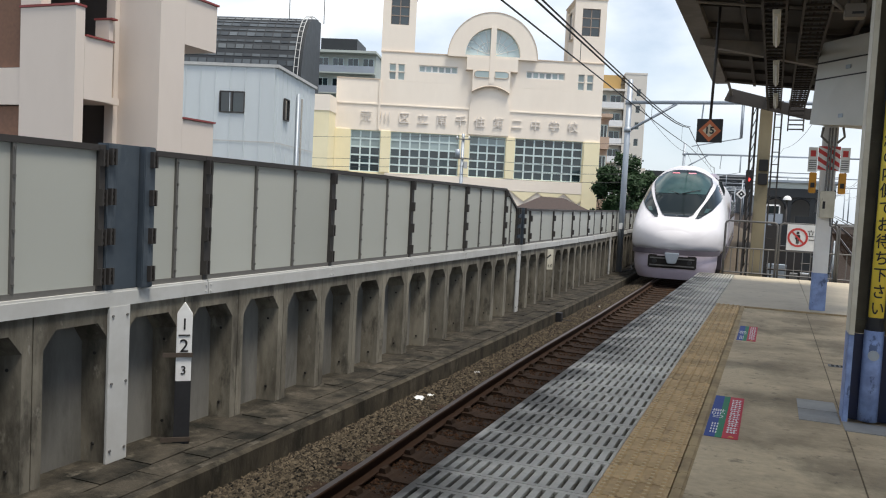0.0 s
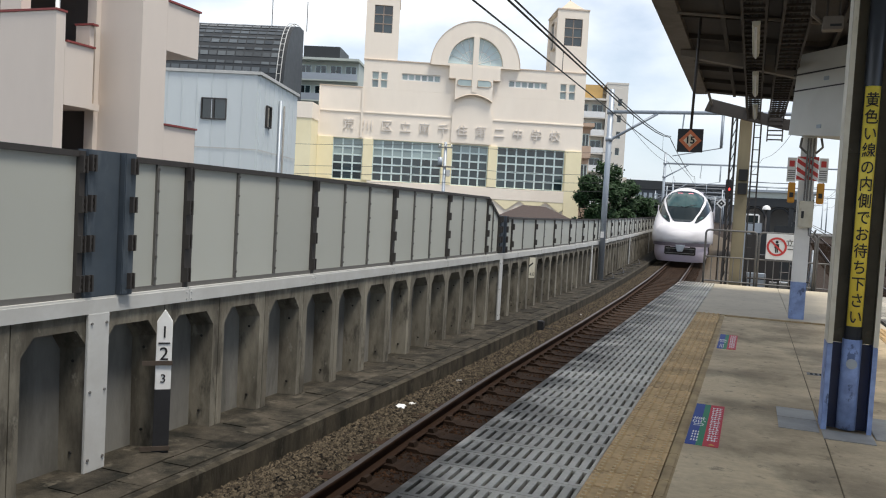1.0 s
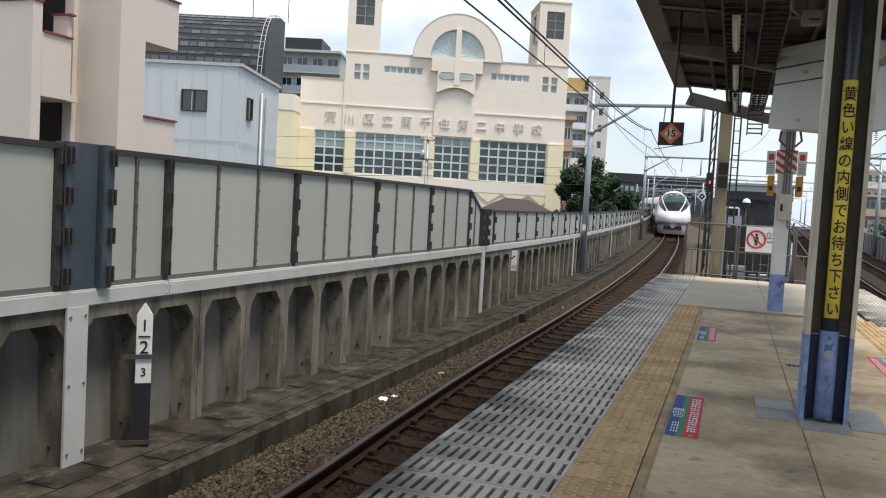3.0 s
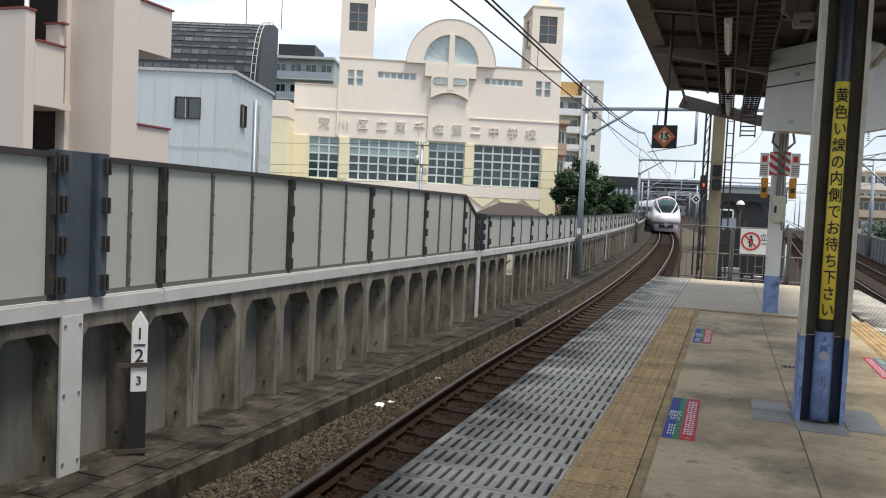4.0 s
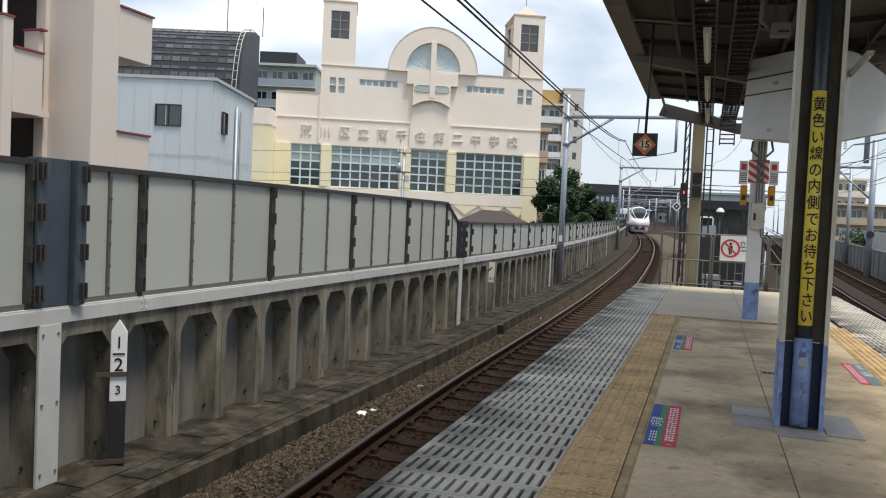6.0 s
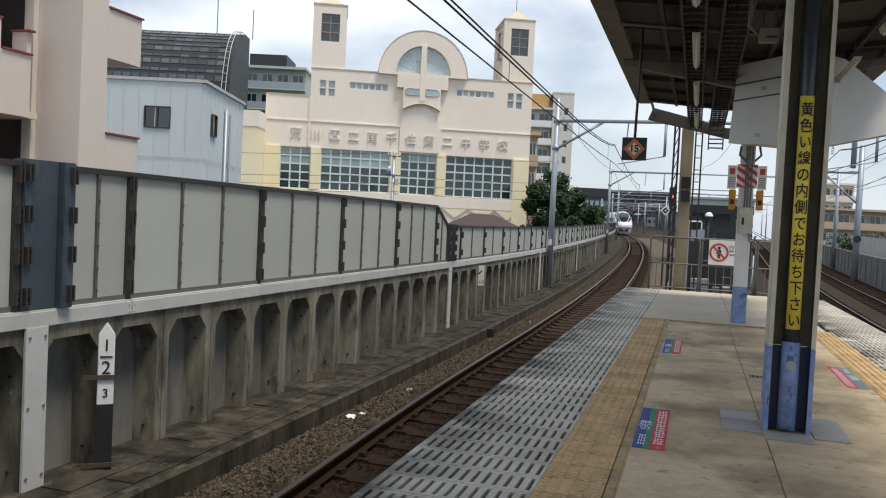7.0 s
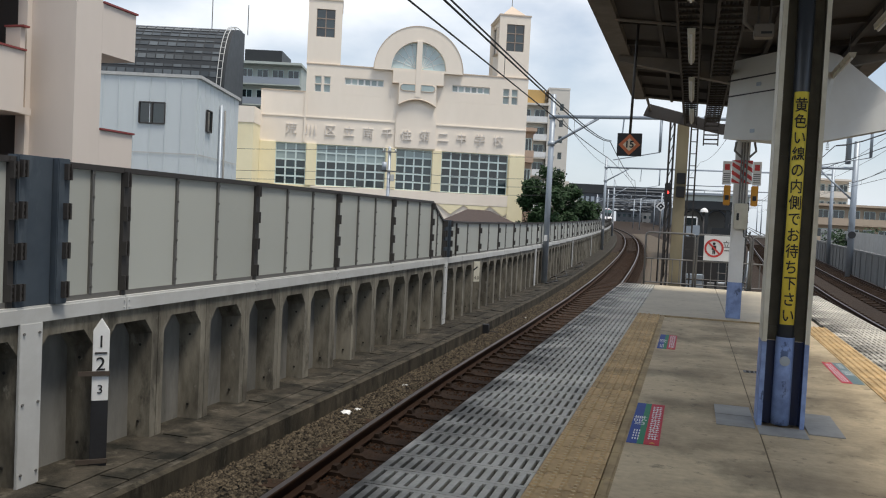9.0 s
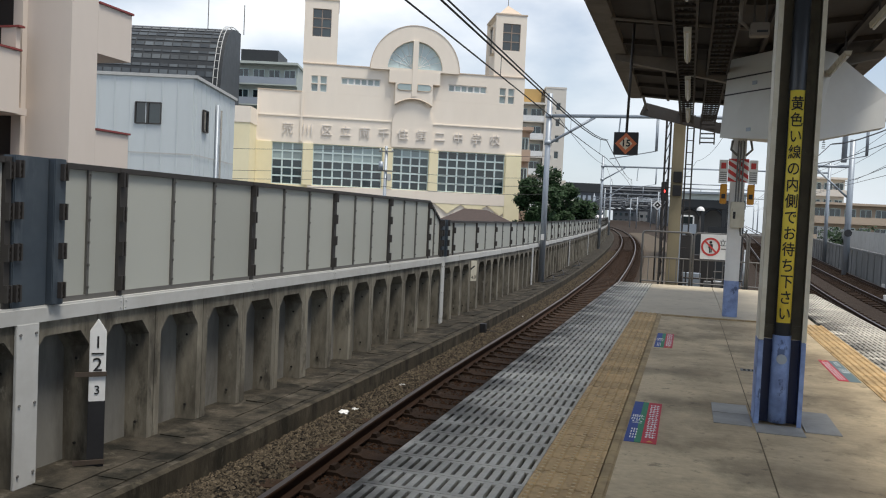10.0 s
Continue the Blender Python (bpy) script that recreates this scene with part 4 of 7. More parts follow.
# end frame at the last column, clear of the roof sheet
bm = bmesh.new()
prism(bm, [(-1.37, 4.37), (-0.49, 4.17), (0.58, 3.91), (2.0, 3.91), (2.9, 4.25), (2.9, 4.5), (2.0, 4.17), (0.57, 4.17), (-0.5, 4.47), (-1.25, 4.67)], 21.8, 21.95)
part("end_beam", bm, M_ROOF, canopy)
bm = bmesh.new()
for x in (-1.2, -0.36, 2.7):
    tube(bm, (x, 19.9, 4.56 - 0.1 * (x == -0.36)), (x, 21.85, 4.50 - 0.1 * (x == -0.36)), 0.035, 6)
part("tie_rod", bm, M_FASCIA, canopy)


def tray(x0, x1, z, y0, y1):
    th = thing("cable_tray", "dark steel ladder cable tray hung under the canopy", "cable tray", None, "cable trays")
    for x in (x0, x1):
        block("side_rail", (x - 0.015, x + 0.015, y0, y1, z, z + 0.09), M_ROOF, th)
    bm = bmesh.new()
    box(bm, x0 + 0.016, x1 - 0.016, 0, 0.04, z + 0.01, z + 0.04)
    rung = mesh_of("rung", bm, M_ROOF)
    for i in range(int((y1 - y0) / 0.3)):
        piece("rung", rung, th, pose(0, y0 + i * 0.3, 0))
    bm = bmesh.new()
    rnd = random.Random(7)
    for i in range(5):
        x = x0 + 0.06 + i * (x1 - x0 - 0.12) / 4
        tube(bm, (x, y0, z + 0.06), (x + rnd.uniform(-0.02, 0.02), y1, z + 0.06), 0.018, 5)
    part("cable", bm, M_BLACK, th)
    for i in range(8):
        y = y0 + 0.6 + i * (y1 - y0 - 1.0) / 8
        for x in (x0 - 0.02, x1 + 0.02):
            bm = bmesh.new()
            tube(bm, (x, y, z), (x, y, 4.45), 0.008, 5)
            part("hanger", bm, M_ROOF, th)


tray(-0.32, -0.04, 4.10, -6, 21.7)
tray(0.16, 0.48, 4.10, -6, 21.4)
drop = thing("tray_drop", "short dark ladder tray hanging down at the canopy end", "cable tray", pose(0.15, 21.41, 3.58))
for x in (0.0, 0.34):
    block("side_rail", (x - 0.015, x + 0.015, -0.04, 0.04, 0, 0.74), M_ROOF, drop)
for k in range(7):
    block("rung", (0.016, 0.324, -0.02, 0.02, 0.03 + k * 0.11, 0.06 + k * 0.11), M_ROOF, drop)


def strip_light(x, y0, y1, z, turn=0):
    th = thing("strip_light", "unlit white fluorescent strip light under the canopy", "strip light", pose(x, (y0 + y1) / 2, z, 0, 0, turn), "strip lights")
    L = (y1 - y0) / 2
    bm = bmesh.new()
    prism(bm, [(-0.035, 0.0), (0.035, 0.0), (0.05, 0.06), (-0.05, 0.06)], -L, L)
    part("housing", bm, M_CREAM, th)
    bm = bmesh.new()
    tube(bm, (0, -L + 0.05, -0.018), (0, L - 0.05, -0.018), 0.016, 8)
    part("lamp_tube", bm, M_WHITE, th)
    for y in (-L + 0.3, L - 0.3):
        bm = bmesh.new()
        tube(bm, (0, y, 0.07), (0, y, 0.4), 0.01, 5)
        part("hanger", bm, M_ROOF, th)


for y0, y1 in ((7.4, 9.4), (10.9, 12.9), (14.4, 16.7), (18.2, 20.2)):
    strip_light(-0.15, y0, y1, 3.98)
for y0, y1 in ((9.0, 11.0), (12.6, 14.6), (16.2, 18.2)):
    strip_light(2.0, y0, y1, 4.0)


# loudspeaker and its junction box under the roof
spk = thing("ceiling_loudspeaker", "brown steel box loudspeaker with conduit under the canopy", "loudspeaker", pose(0.62, 9.5, 3.56), "canopy fittings")
block("case", (-0.10, 0.10, -0.08, 0.08, 0.03, 0.17), M_FASCIA, spk, "", 0.01)
block("slot", (-0.03, 0.08, -0.086, -0.081, 0.06, 0.085), M_BLACK, spk)
bm = bmesh.new()
pipe(bm, [(-0.1, 0, 0.12), (-0.2, 0, 0.2), (-0.2, 0, 0.55), (0.0, 0, 0.7), (0.0, 0, 0.85)], 0.022, 6)
part("conduit", bm, M_FASCIA, spk)
bm = bmesh.new()
for x in (-0.06, 0.06):
    tube(bm, (x, 0, 0.17), (x, 0, 0.84), 0.012, 5)
part("bracket", bm, M_ROOF, spk)

# ---- columns ----
def big_column():
    th = thing("platform_column", "olive steel H column with cream flange edges and blue foot", "column", pose(0.745, 6.9, 0), "platform columns")
    for x0, x1 in ((-0.165, -0.14), (0.14, 0.165)):
        block("flange", (x0, x1, -0.14, 0.14, 0.66, 4.3), M_PILLAR, th, "", 0.003)
        block("flange_edge", (x0 - 0.004, x1 + 0.004, -0.149, -0.1405, 0.66, 4.3), M_CREAM, th, "cream painted flange edge")
        block("flange_foot", (x0, x1, -0.14, 0.14, 0.0, 0.656), M_NAVY, th, "navy blue painted foot", 0.003)
        block("flange_edge", (x0 - 0.004, x1 + 0.004, -0.149, -0.1405, 0.0, 0.656), M_BLUE, th, "pale blue scuffed flange edge")
    block("flange_side", (-0.173, -0.1655, -0.14, 0.14, 0.66, 4.3), M_CREAM, th, "cream painted flange side")
    block("flange_side", (-0.173, -0.1655, -0.14, 0.14, 0.0, 0.656), M_BLUE, th, "pale blue flange side")
    block("web", (-0.139, 0.139, -0.01, 0.01, 0.66, 4.3), M_PILLAR, th)
    block("web_foot", (-0.139, 0.139, -0.01, 0.01, 0.0, 0.656), M_NAVY, th)
    bm = bmesh.new()
    tube(bm, (0, -0.085, 0.66), (0, -0.085, 4.3), 0.062, 20)
    part("downpipe", bm, M_PIPE, th, "dark grey rainwater pipe")
    bm = bmesh.new()
    tube(bm, (0, -0.085, 0.02), (0, -0.085, 0.70), 0.068, 20)
    part("pipe_foot", bm, M_BLUE, th, "pale blue scuffed pipe foot")
    bm = bmesh.new()
    tube(bm, (0, -0.150, 0.52), (0, -0.164, 0.52), 0.038, 16)
    tube(bm, (0, -0.163, 0.52), (0, -0.170, 0.52), 0.024, 12)
    part("cleaning_cap", bm, M_GALV, th, "round grey cleaning cap")
    for z in (0.72, 2.1):
        bm = bmesh.new()
        box(bm, -0.139, 0.139, -0.03, -0.016, z, z + 0.05)
        for x in (-0.1, 0.1):
            tube(bm, (x, -0.03, z + 0.025), (x, -0.042, z + 0.025), 0.012, 6)
        part("pipe_strap", bm, M_PILLAR, th)
    return th


column_a = big_column()
# yellow notice strip on the pipe
sign = thing("column_sign", "yellow vertical notice strip with black characters on the column", "sign", pose(0.745, 6.9, 0))
bm = bmesh.new()
v = []
for z in (0.80, 2.58):
    v.append([bm.verts.new((0.064 * math.sin(a), -0.085 - 0.0645 * math.cos(a), z)) for a in [radians(-55 + 11 * i) for i in range(11)]])
for i in range(10):
    bm.faces.new((v[0][i], v[0][i + 1], v[1][i + 1], v[1][i])).smooth = True
ob = part("plate", bm, M_YELLOW, sign)
mod = ob.modifiers.new("thickness", "SOLIDIFY")
mod.thickness = 0.003
for i, ch in enumerate("黄色い線の内側でお待ち下さい"):
    writing("character", ch, 0.115, M_INK, sign, pose(0.0, -0.1535, 2.47 - i * 0.1235, 0, 0, 0), 0.001, 0.82, 0.010)

th = thing("column_base_plate", "grey steel access plates let into the platform round the column", "floor plate")
for x0, x1, y0, y1 in ((0.27, 0.56, 6.62, 7.0), (0.27, 0.56, 7.01, 7.38), (0.93, 1.19, 6.62, 7.38), (0.57, 0.92, 6.45, 6.74)):
    block("plate", (x0 + 0.004, x1 - 0.004, y0 + 0.004, y1 - 0.004, 0.001, 0.008), M_PLATE, th)


def slim_column():
    th = thing("sign_column", "white painted steel post with pale blue foot", "column", pose(0.76, 14.9, 0))
    block("shaft", (-0.115, 0.115, -0.1, 0.1, 0.62, 4.1), M_WHITE, th, "", 0.006)
    block("foot", (-0.118, 0.118, -0.103, 0.103, 0.0, 0.62), M_BLUE, th, "pale blue scuffed foot", 0.006)
    return th


slim_column()

# ---- things on the slim column ----
cab = thing("roof_cabinet", "off-white sheet metal equipment cabinet round the post top", "cabinet", pose(0, 0, 0))
bm = bmesh.new()
v0 = [bm.verts.new(p) for p in ((0.42, 14.55, 3.03), (1.16, 13.7, 2.93), (1.62, 13.9, 2.98), (1.30, 15.3, 3.03))]
v1 = [bm.verts.new(p) for p in ((0.50, 14.55, 4.32), (1.18, 13.7, 4.32), (1.62, 13.9, 4.32), (1.30, 15.3, 4.32))]
bm.faces.new(v0), bm.faces.new(v1[::-1])
for i in range(4):
    bm.faces.new((v0[i], v0[(i + 1) % 4], v1[(i + 1) % 4], v1[i]))
bmesh.ops.recalc_face_normals(bm, faces=bm.faces[:])
part("body", bm, M_BOX, cab)
for z0 in (3.72, 3.98):
    bm = bmesh.new()
    a, b = Vector((0.45, 14.55, z0)), Vector((1.17, 13.7, z0))
    d = (b - a).normalized()
    nrm = Vector((d.y, -d.x, 0)) * 0.012
    p = [a + nrm, b + nrm, b + nrm + Vector((0, 0, 0.02)), a + nrm + Vector((0, 0, 0.02))]
    q = [x - nrm * 2 for x in p]
    vv = [bm.verts.new(x) for x in p + q]
    for f in ((0, 1, 2, 3), (7, 6, 5, 4), (0, 4, 5, 1), (1, 5, 6, 2), (2, 6, 7, 3), (3, 7, 4, 0)):
        bm.faces.new([vv[i] for i in f])
    part("seam", bm, M_POST, cab)
for f, z in ((0.62, 3.86), (0.55, 3.12)):
    p = Vector((0.45, 14.55, z)).lerp(Vector((1.17, 13.7, z)), f)
    part_ob = block("latch", (-0.05, 0.05, -0.02, 0.0, -0.03, 0.03), M_GALV, cab, "", 0.005, Matrix.Translation(p) @ pose(0, 0, 0, 0, 0, -49.7))
shield = thing("wedge_screen", "off-white wedge-shaped sheet metal screen beside the cabinet", "screen")
bm = bmesh.new()
v0 = [bm.verts.new(p) for p in ((1.64, 13.9, 2.98), (1.84, 14.2, 2.97), (2.98, 14.9, 3.28), (2.98, 15.3, 3.28), (1.64, 15.3, 2.98))]
v1 = [bm.verts.new(p) for p in ((1.64, 13.9, 4.40), (2.08, 14.2, 4.34), (2.98, 14.9, 3.80), (2.98, 15.3, 3.80), (1.64, 15.3, 4.40))]
bm.faces.new(v0[::-1]), bm.faces.new(v1)
for i in range(5):
    bm.faces.new((v0[i], v0[(i + 1) % 5], v1[(i + 1) % 5], v1[i]))
bmesh.ops.recalc_face_normals(bm, faces=bm.faces[:])
part("screen_body", bm, M_BOX, shield)

# red and white striped board with two small notices, amber boxes and a switch box
board = thing("striped_board", "red and white striped warning board on the white post", "warning board", pose(0.76, 14.78, 2.5))
block("board", (-0.165, 0.165, 0.0, 0.012, -0.2, 0.2), M_WHITE, board)
for k in range(-3, 4):
    for side in (-1, 1):
        pts = []
        z0 = k * 0.14
        raw = [(0.0, z0 - 0.035), (0.165, z0 - 0.145), (0.165, z0 - 0.075), (0.0, z0 + 0.035)]
        pts = [(side * x + (0.0 if side > 0 else 0.0), max(-0.2, min(0.2, z))) for x, z in raw]
        if abs(pts[0][1] - pts[3][1]) < 0.01 and abs(pts[1][1] - pts[2][1]) < 0.01:
            continue
        bm = bmesh.new()
        if side < 0:
            pts = [(-x, z) for x, z in pts]
            pts = [(x - 0.165, z) for x, z in pts]
        prism(bm, pts, -0.004, -0.001)
        part("red_stripe", bm, M_RED, board)
for side in (-1, 1):
    note = thing("notice_card", "white notice card with red picture and grey lines", "notice", pose(0.76 + side * 0.24, 14.78, 2.48), "notice cards")
    block("card", (-0.07, 0.07, 0.0, 0.006, -0.2, 0.2), M_WHITE, note)
    block("red_patch", (-0.04, 0.04, -0.003, -0.001, 0.05, 0.15), M_RED, note)
    for i in range(5):
        block("text_bar", (-0.055, 0.055, -0.003, -0.001, -0.02 - i * 0.035, -0.005 - i * 0.035), M_FENCE, note)
    amber = thing("amber_alarm_box", "amber alarm box strapped to the white post", "alarm box", pose(0.76 + side * 0.22, 14.8, 2.1), "amber boxes")
    block("case", (-0.055, 0.055, -0.06, 0.06, -0.17, 0.17), M_AMBER, amber, "", 0.012)
    block("button", (-0.03, 0.03, -0.07, -0.061, -0.08, 0.0), M_BLACK, amber)
sw = thing("switch_box", "grey steel switch box with conduits on the white post", "switch box", pose(0.78, 14.72, 1.75))
block("case", (-0.11, 0.11, -0.06, 0.06, -0.22, 0.22), M_CREAM, sw, "", 0.01)
block("hatch", (-0.07, -0.03, -0.066, -0.061, -0.07, 0.05), M_BLACK, sw)
bm = bmesh.new()
for x in (-0.04, 0.0, 0.05):
    tube(bm, (x, 0.02, 0.22), (x, 0.02, 1.25), 0.014, 6)
pipe(bm, [(0.06, 0, -0.22), (0.07, -0.02, -0.34), (0.14, -0.02, -0.38), (0.17, -0.02, -0.25)], 0.016, 6)
pipe(bm, [(-0.05, 0, 1.0), (-0.16, -0.02, 1.1), (-0.14, -0.02, 1.25)], 0.02, 6)
pipe(bm, [(0.08, 0, 1.0), (0.18, -0.02, 1.1), (0.15, -0.02, 1.25)], 0.02, 6)
part("conduit", bm, M_FENCE, sw)

# ---- end of the platform: lattice post, beige column, fence and no-entry sign ----
th = thing("beige_column", "weathered beige concrete-clad column at the platform end", "column", pose(-0.36, 22.3, -1.3))
block("shaft", (-0.15, 0.15, -0.13, 0.13, 0, 5.5), M_BEIGE, th, "", 0.01)
for z in (3.6, 3.95):
    block("signal_box", (-0.09, 0.13, -0.24, -0.131, z, z + 0.28), M_BLACK, th, "", 0.01)
th = thing("lattice_post", "dark steel lattice post with ladder rungs beside the column", "lattice post", pose(-0.36, 22.25, -1.3), )
for x in (-0.33, -0.22):
    block("upright", (x - 0.025, x + 0.025, -0.03, 0.03, 0, 5.8), M_POST, th)
bm = bmesh.new()
tube(bm, (-0.33, 0, 0.2), (-0.22, 0, 0.5), 0.012, 5)
lacing = mesh_of("lacing_bar", bm, M_POST)
for k in range(18):
    piece("lacing_bar", lacing, th, pose(0, 0, k * 0.3))
th = thing("steel_ladder", "grey steel ladder fixed beside the beige column", "ladder", pose(-0.16, 22.2, -1.2))
for x in (0.0, 0.16):
    block("stile", (x - 0.02, x + 0.02, -0.03, 0.03, 0, 5.6), M_POST, th)
for k in range(17):
    bm = bmesh.new()
    tube(bm, (0.02, 0, 0.3 + k * 0.31), (0.14, 0, 0.3 + k * 0.31), 0.012, 6)
    part("rung", bm, M_POST, th)


def fence(x0, x1, y, h, n):
    th = thing("guard_fence", "grey tubular steel guard fence at the platform end", "fence", pose(0, y, 0), "end fences")
    bm = bmesh.new()
    r = 0.08
    pts = [(x0, 0, -0.1), (x0, 0, h - r), (x0 + r * 0.3, 0, h - r * 0.3), (x0 + r, 0, h), (x1 - r, 0, h), (x1 - r * 0.3, 0, h - r * 0.3), (x1, 0, h - r), (x1, 0, -0.1)]
    pipe(bm, pts, 0.026, 8)
    part("frame", bm, M_FENCE, th)
    for z in (0.06, h * 0.5):
        bm = bmesh.new()
        tube(bm, (x0, 0, z), (x1, 0, z), 0.018, 6)
        part("rail", bm, M_FENCE, th)
    for k in range(1, n):
        bm = bmesh.new()
        x = x0 + (x1 - x0) * k / n
        tube(bm, (x, 0, 0.06), (x, 0, h * 0.5), 0.011, 6)
        part("bar", bm, M_FENCE, th)


fence(-1.13, 0.10, 22.05, 1.36, 7)
fence(0.16, 1.45, 22.05, 1.36, 7)
fence(1.5, 2.9, 22.05, 1.36, 7)
th = thing("no_entry_sign", "white no entry sign with red ring on the end fence", "sign", pose(0.78, 22.0, 1.03))
block("plate", (-0.46, 0.46, 0.0, 0.012, -0.32, 0.32), M_WHITE, th, "", 0.004)
bm = bmesh.new()
n = 32
for (r0, r1) in ((0.185, 0.235),):
    ring = [[bm.verts.new((-0.21 + r * math.cos(2 * math.pi * i / n), y, r * math.sin(2 * math.pi * i / n))) for i in range(n)] for r in (r0, r1) for y in (-0.006, -0.002)]
    a, a2, b, b2 = ring
    for i in range(n):
        j = (i + 1) % n
        bm.faces.new((a[i], a[j], b[j], b[i]))
        bm.faces.new((b[i], b[j], b2[j], b2[i]))
part("red_ring", bm, M_RED, th)
block("red_bar", (-0.2, 0.2, -0.010, -0.007, -0.022, 0.022), M_RED, th, "", 0.0, pose(-0.21, 0, 0, 0, 45, 0))
bm = bmesh.new()
tube(bm, (-0.21, -0.002, 0.115), (-0.21, -0.006, 0.115), 0.035, 12)
prism(bm, [(-0.26, 0.07), (-0.16, 0.07), (-0.155, -0.04), (-0.175, -0.04), (-0.18, -0.15), (-0.205, -0.15), (-0.207, -0.04), (-0.213, -0.04), (-0.215, -0.15), (-0.24, -0.15), (-0.245, -0.04), (-0.265, -0.04)], -0.006, -0.002)
part("walking_pictogram", bm, M_INK, th)
writing("character", "立入", 0.19, M_INK, th, pose(0.18, -0.004, 0.10), 0.001)
block("text_bar", (0.04, 0.36, -0.004, -0.001, -0.06, -0.03), M_FENCE, th)

# ---- hanging stop board 15 ----
th = thing("stop_position_sign", "black stop board with orange diamond and number 15 on a rod", "sign", pose(-0.96, 12.5, 2.705))
block("plate", (-0.18, 0.18, 0.0, 0.02, -0.17, 0.17), M_BLACK, th, "", 0.004)
bm = bmesh.new()
prism(bm, [(0, -0.16), (0.16, 0), (0, 0.16), (-0.16, 0)], -0.006, -0.001)
part("diamond", bm, M_ORANGE, th)
bm = bmesh.new()
prism(bm, [(0, -0.095), (0.095, 0), (0, 0.095), (-0.095, 0)], -0.010, -0.006)
part("inner_diamond", bm, M_PALEDISC, th)
writing("number", "15", 0.14, M_INK, th, pose(0, -0.012, 0.0), 0.001, 1.0, 0.03)
bm = bmesh.new()
tube(bm, (0.0, 0.01, 0.17), (0.03, 0.01, 1.78), 0.02, 8)
part("rod", bm, M_POST, th)

# ---- kilometre post at the wall ----
th = thing("kilometre_post", "white pointed kilometre post with black foot strapped to the wall", "kilometre post", pose(-5.42, 6.62, -1.1, 0, 0, 40))
bm = bmesh.new()
prism(bm, [(-0.075, 0.42), (0.075, 0.42), (0.075, 1.33), (0.0, 1.45), (-0.075, 1.33)], -0.045, 0.045)
part("white_board", bm, M_WHITE, th, "", None, 0.006)
block("black_foot", (-0.077, 0.077, -0.047, 0.047, 0.0, 0.66), M_BLACK, th, "", 0.006)
for z in (0.06, 0.92):
    block("strap", (-0.20, 0.085, -0.062, -0.048, z - 0.022, z + 0.022), M_STRAP, th)
for z0, ch, s in ((1.225, "1", 0.165), (1.005, "2", 0.185), (0.76, "3", 0.12)):
    writing("number", ch, s, M_INK, th, pose(0.0, -0.049, z0), 0.001, 1.0, 0.004)
block("fraction_bar", (-0.055, 0.055, -0.052, -0.047, 1.112, 1.126), M_INK, th)

# small gradient board on the wall further on
th = thing("gradient_board", "small white track board with black arrow on the wall", "sign", at_line(-5.53, 21.9, 0.05))
block("plate", (-0.01, 0.01, -0.10, 0.10, -0.30, 0.26), M_CREAM, th, "", 0.003, pose(0, 0, 0, 0, 0, -40))
block("arrow", (0.011, 0.014, -0.08, 0.08, 0.06, 0.10), M_INK, th, "", 0.0, pose(0, 0, 0, 0, 0, -40) @ pose(0, 0, 0, 35, 0, 0))
writing("number", "4.0", 0.13, M_INK, th, pose(0, 0, 0, 0, 0, -40) @ pose(0.0135, 0.0, -0.2, 0, 0, 90), 0.001)

# ---- stickers on the platform ----
def floor_sticker(x, y0, y1, label, mats):
    th = thing("floor_sticker", label, "floor sign", pose(x, y0, 0.0), "floor stickers")
    L = y1 - y0
    for (a, b), m in zip(((0.0, 0.07), (0.0702, 0.115), (0.1152, 0.22)), mats):
        block("stripe", (a, b, 0, L, 0.001, 0.003), m, th)
    rnd = random.Random(5)
    y = 0.14
    while y < L - 0.10:
        bm = bmesh.new()
        for k in range(3):
            a = 0.138 + 0.024 * k + rnd.uniform(-0.004, 0.004)
            box(bm, a, a + 0.010, y + rnd.uniform(0, 0.012), y + rnd.uniform(0.040, 0.052), 0.003, 0.004)
        b = y + rnd.uniform(0.008, 0.032)
        box(bm, 0.134, 0.206, b, b + 0.010, 0.0041, 0.0046)
        part("text_bar", bm, M_WHITE, th)
        y += 0.066
    for y in (0.10, 0.18, 0.26, 0.34):
        bm = bmesh.new()
        for k in range(3):
            a = 0.030 + 0.018 * k
            box(bm, a, a + 0.009, y + rnd.uniform(0, 0.01), y + 0.055, 0.003, 0.004)
        part("text_bar", bm, M_WHITE, th)
    writing("number", "15号車", 0.105, M_WHITE, th, pose(0.062, 0.70, 0.0035, 0, 0, 90) @ pose(0, 0, 0, -90), 0.0004)
    bm = bmesh.new()
    v = [bm.verts.new(q) for q in ((0.15, 0.03, 0.0045), (0.195, 0.03, 0.0045), (0.172, 0.075, 0.0045))]
    bm.faces.new(v)
    ob = part("warning_triangle", bm, M_AMBER, th)
    ob.modifiers.new("thickness", "SOLIDIFY").thickness = 0.001
    return th


floor_sticker(-0.345, 5.76, 7.10, "blue, green and red floor sticker with white lines", (M_SIGNBLUE, M_GREEN, M_SIGNRED))
floor_sticker(-0.325, 10.44, 11.82, "blue, green and red floor sticker with white lines", (M_SIGNBLUE, M_GREEN, M_SIGNRED))
st = floor_sticker(1.78, 9.1, 10.5, "red and grey-green floor sticker with white lines", (M_SIGNTEAL, M_SIGNTEAL, M_SIGNRED))
st.matrix_basis = pose(1.78, 10.55, 0.0, 0, 0, 180)


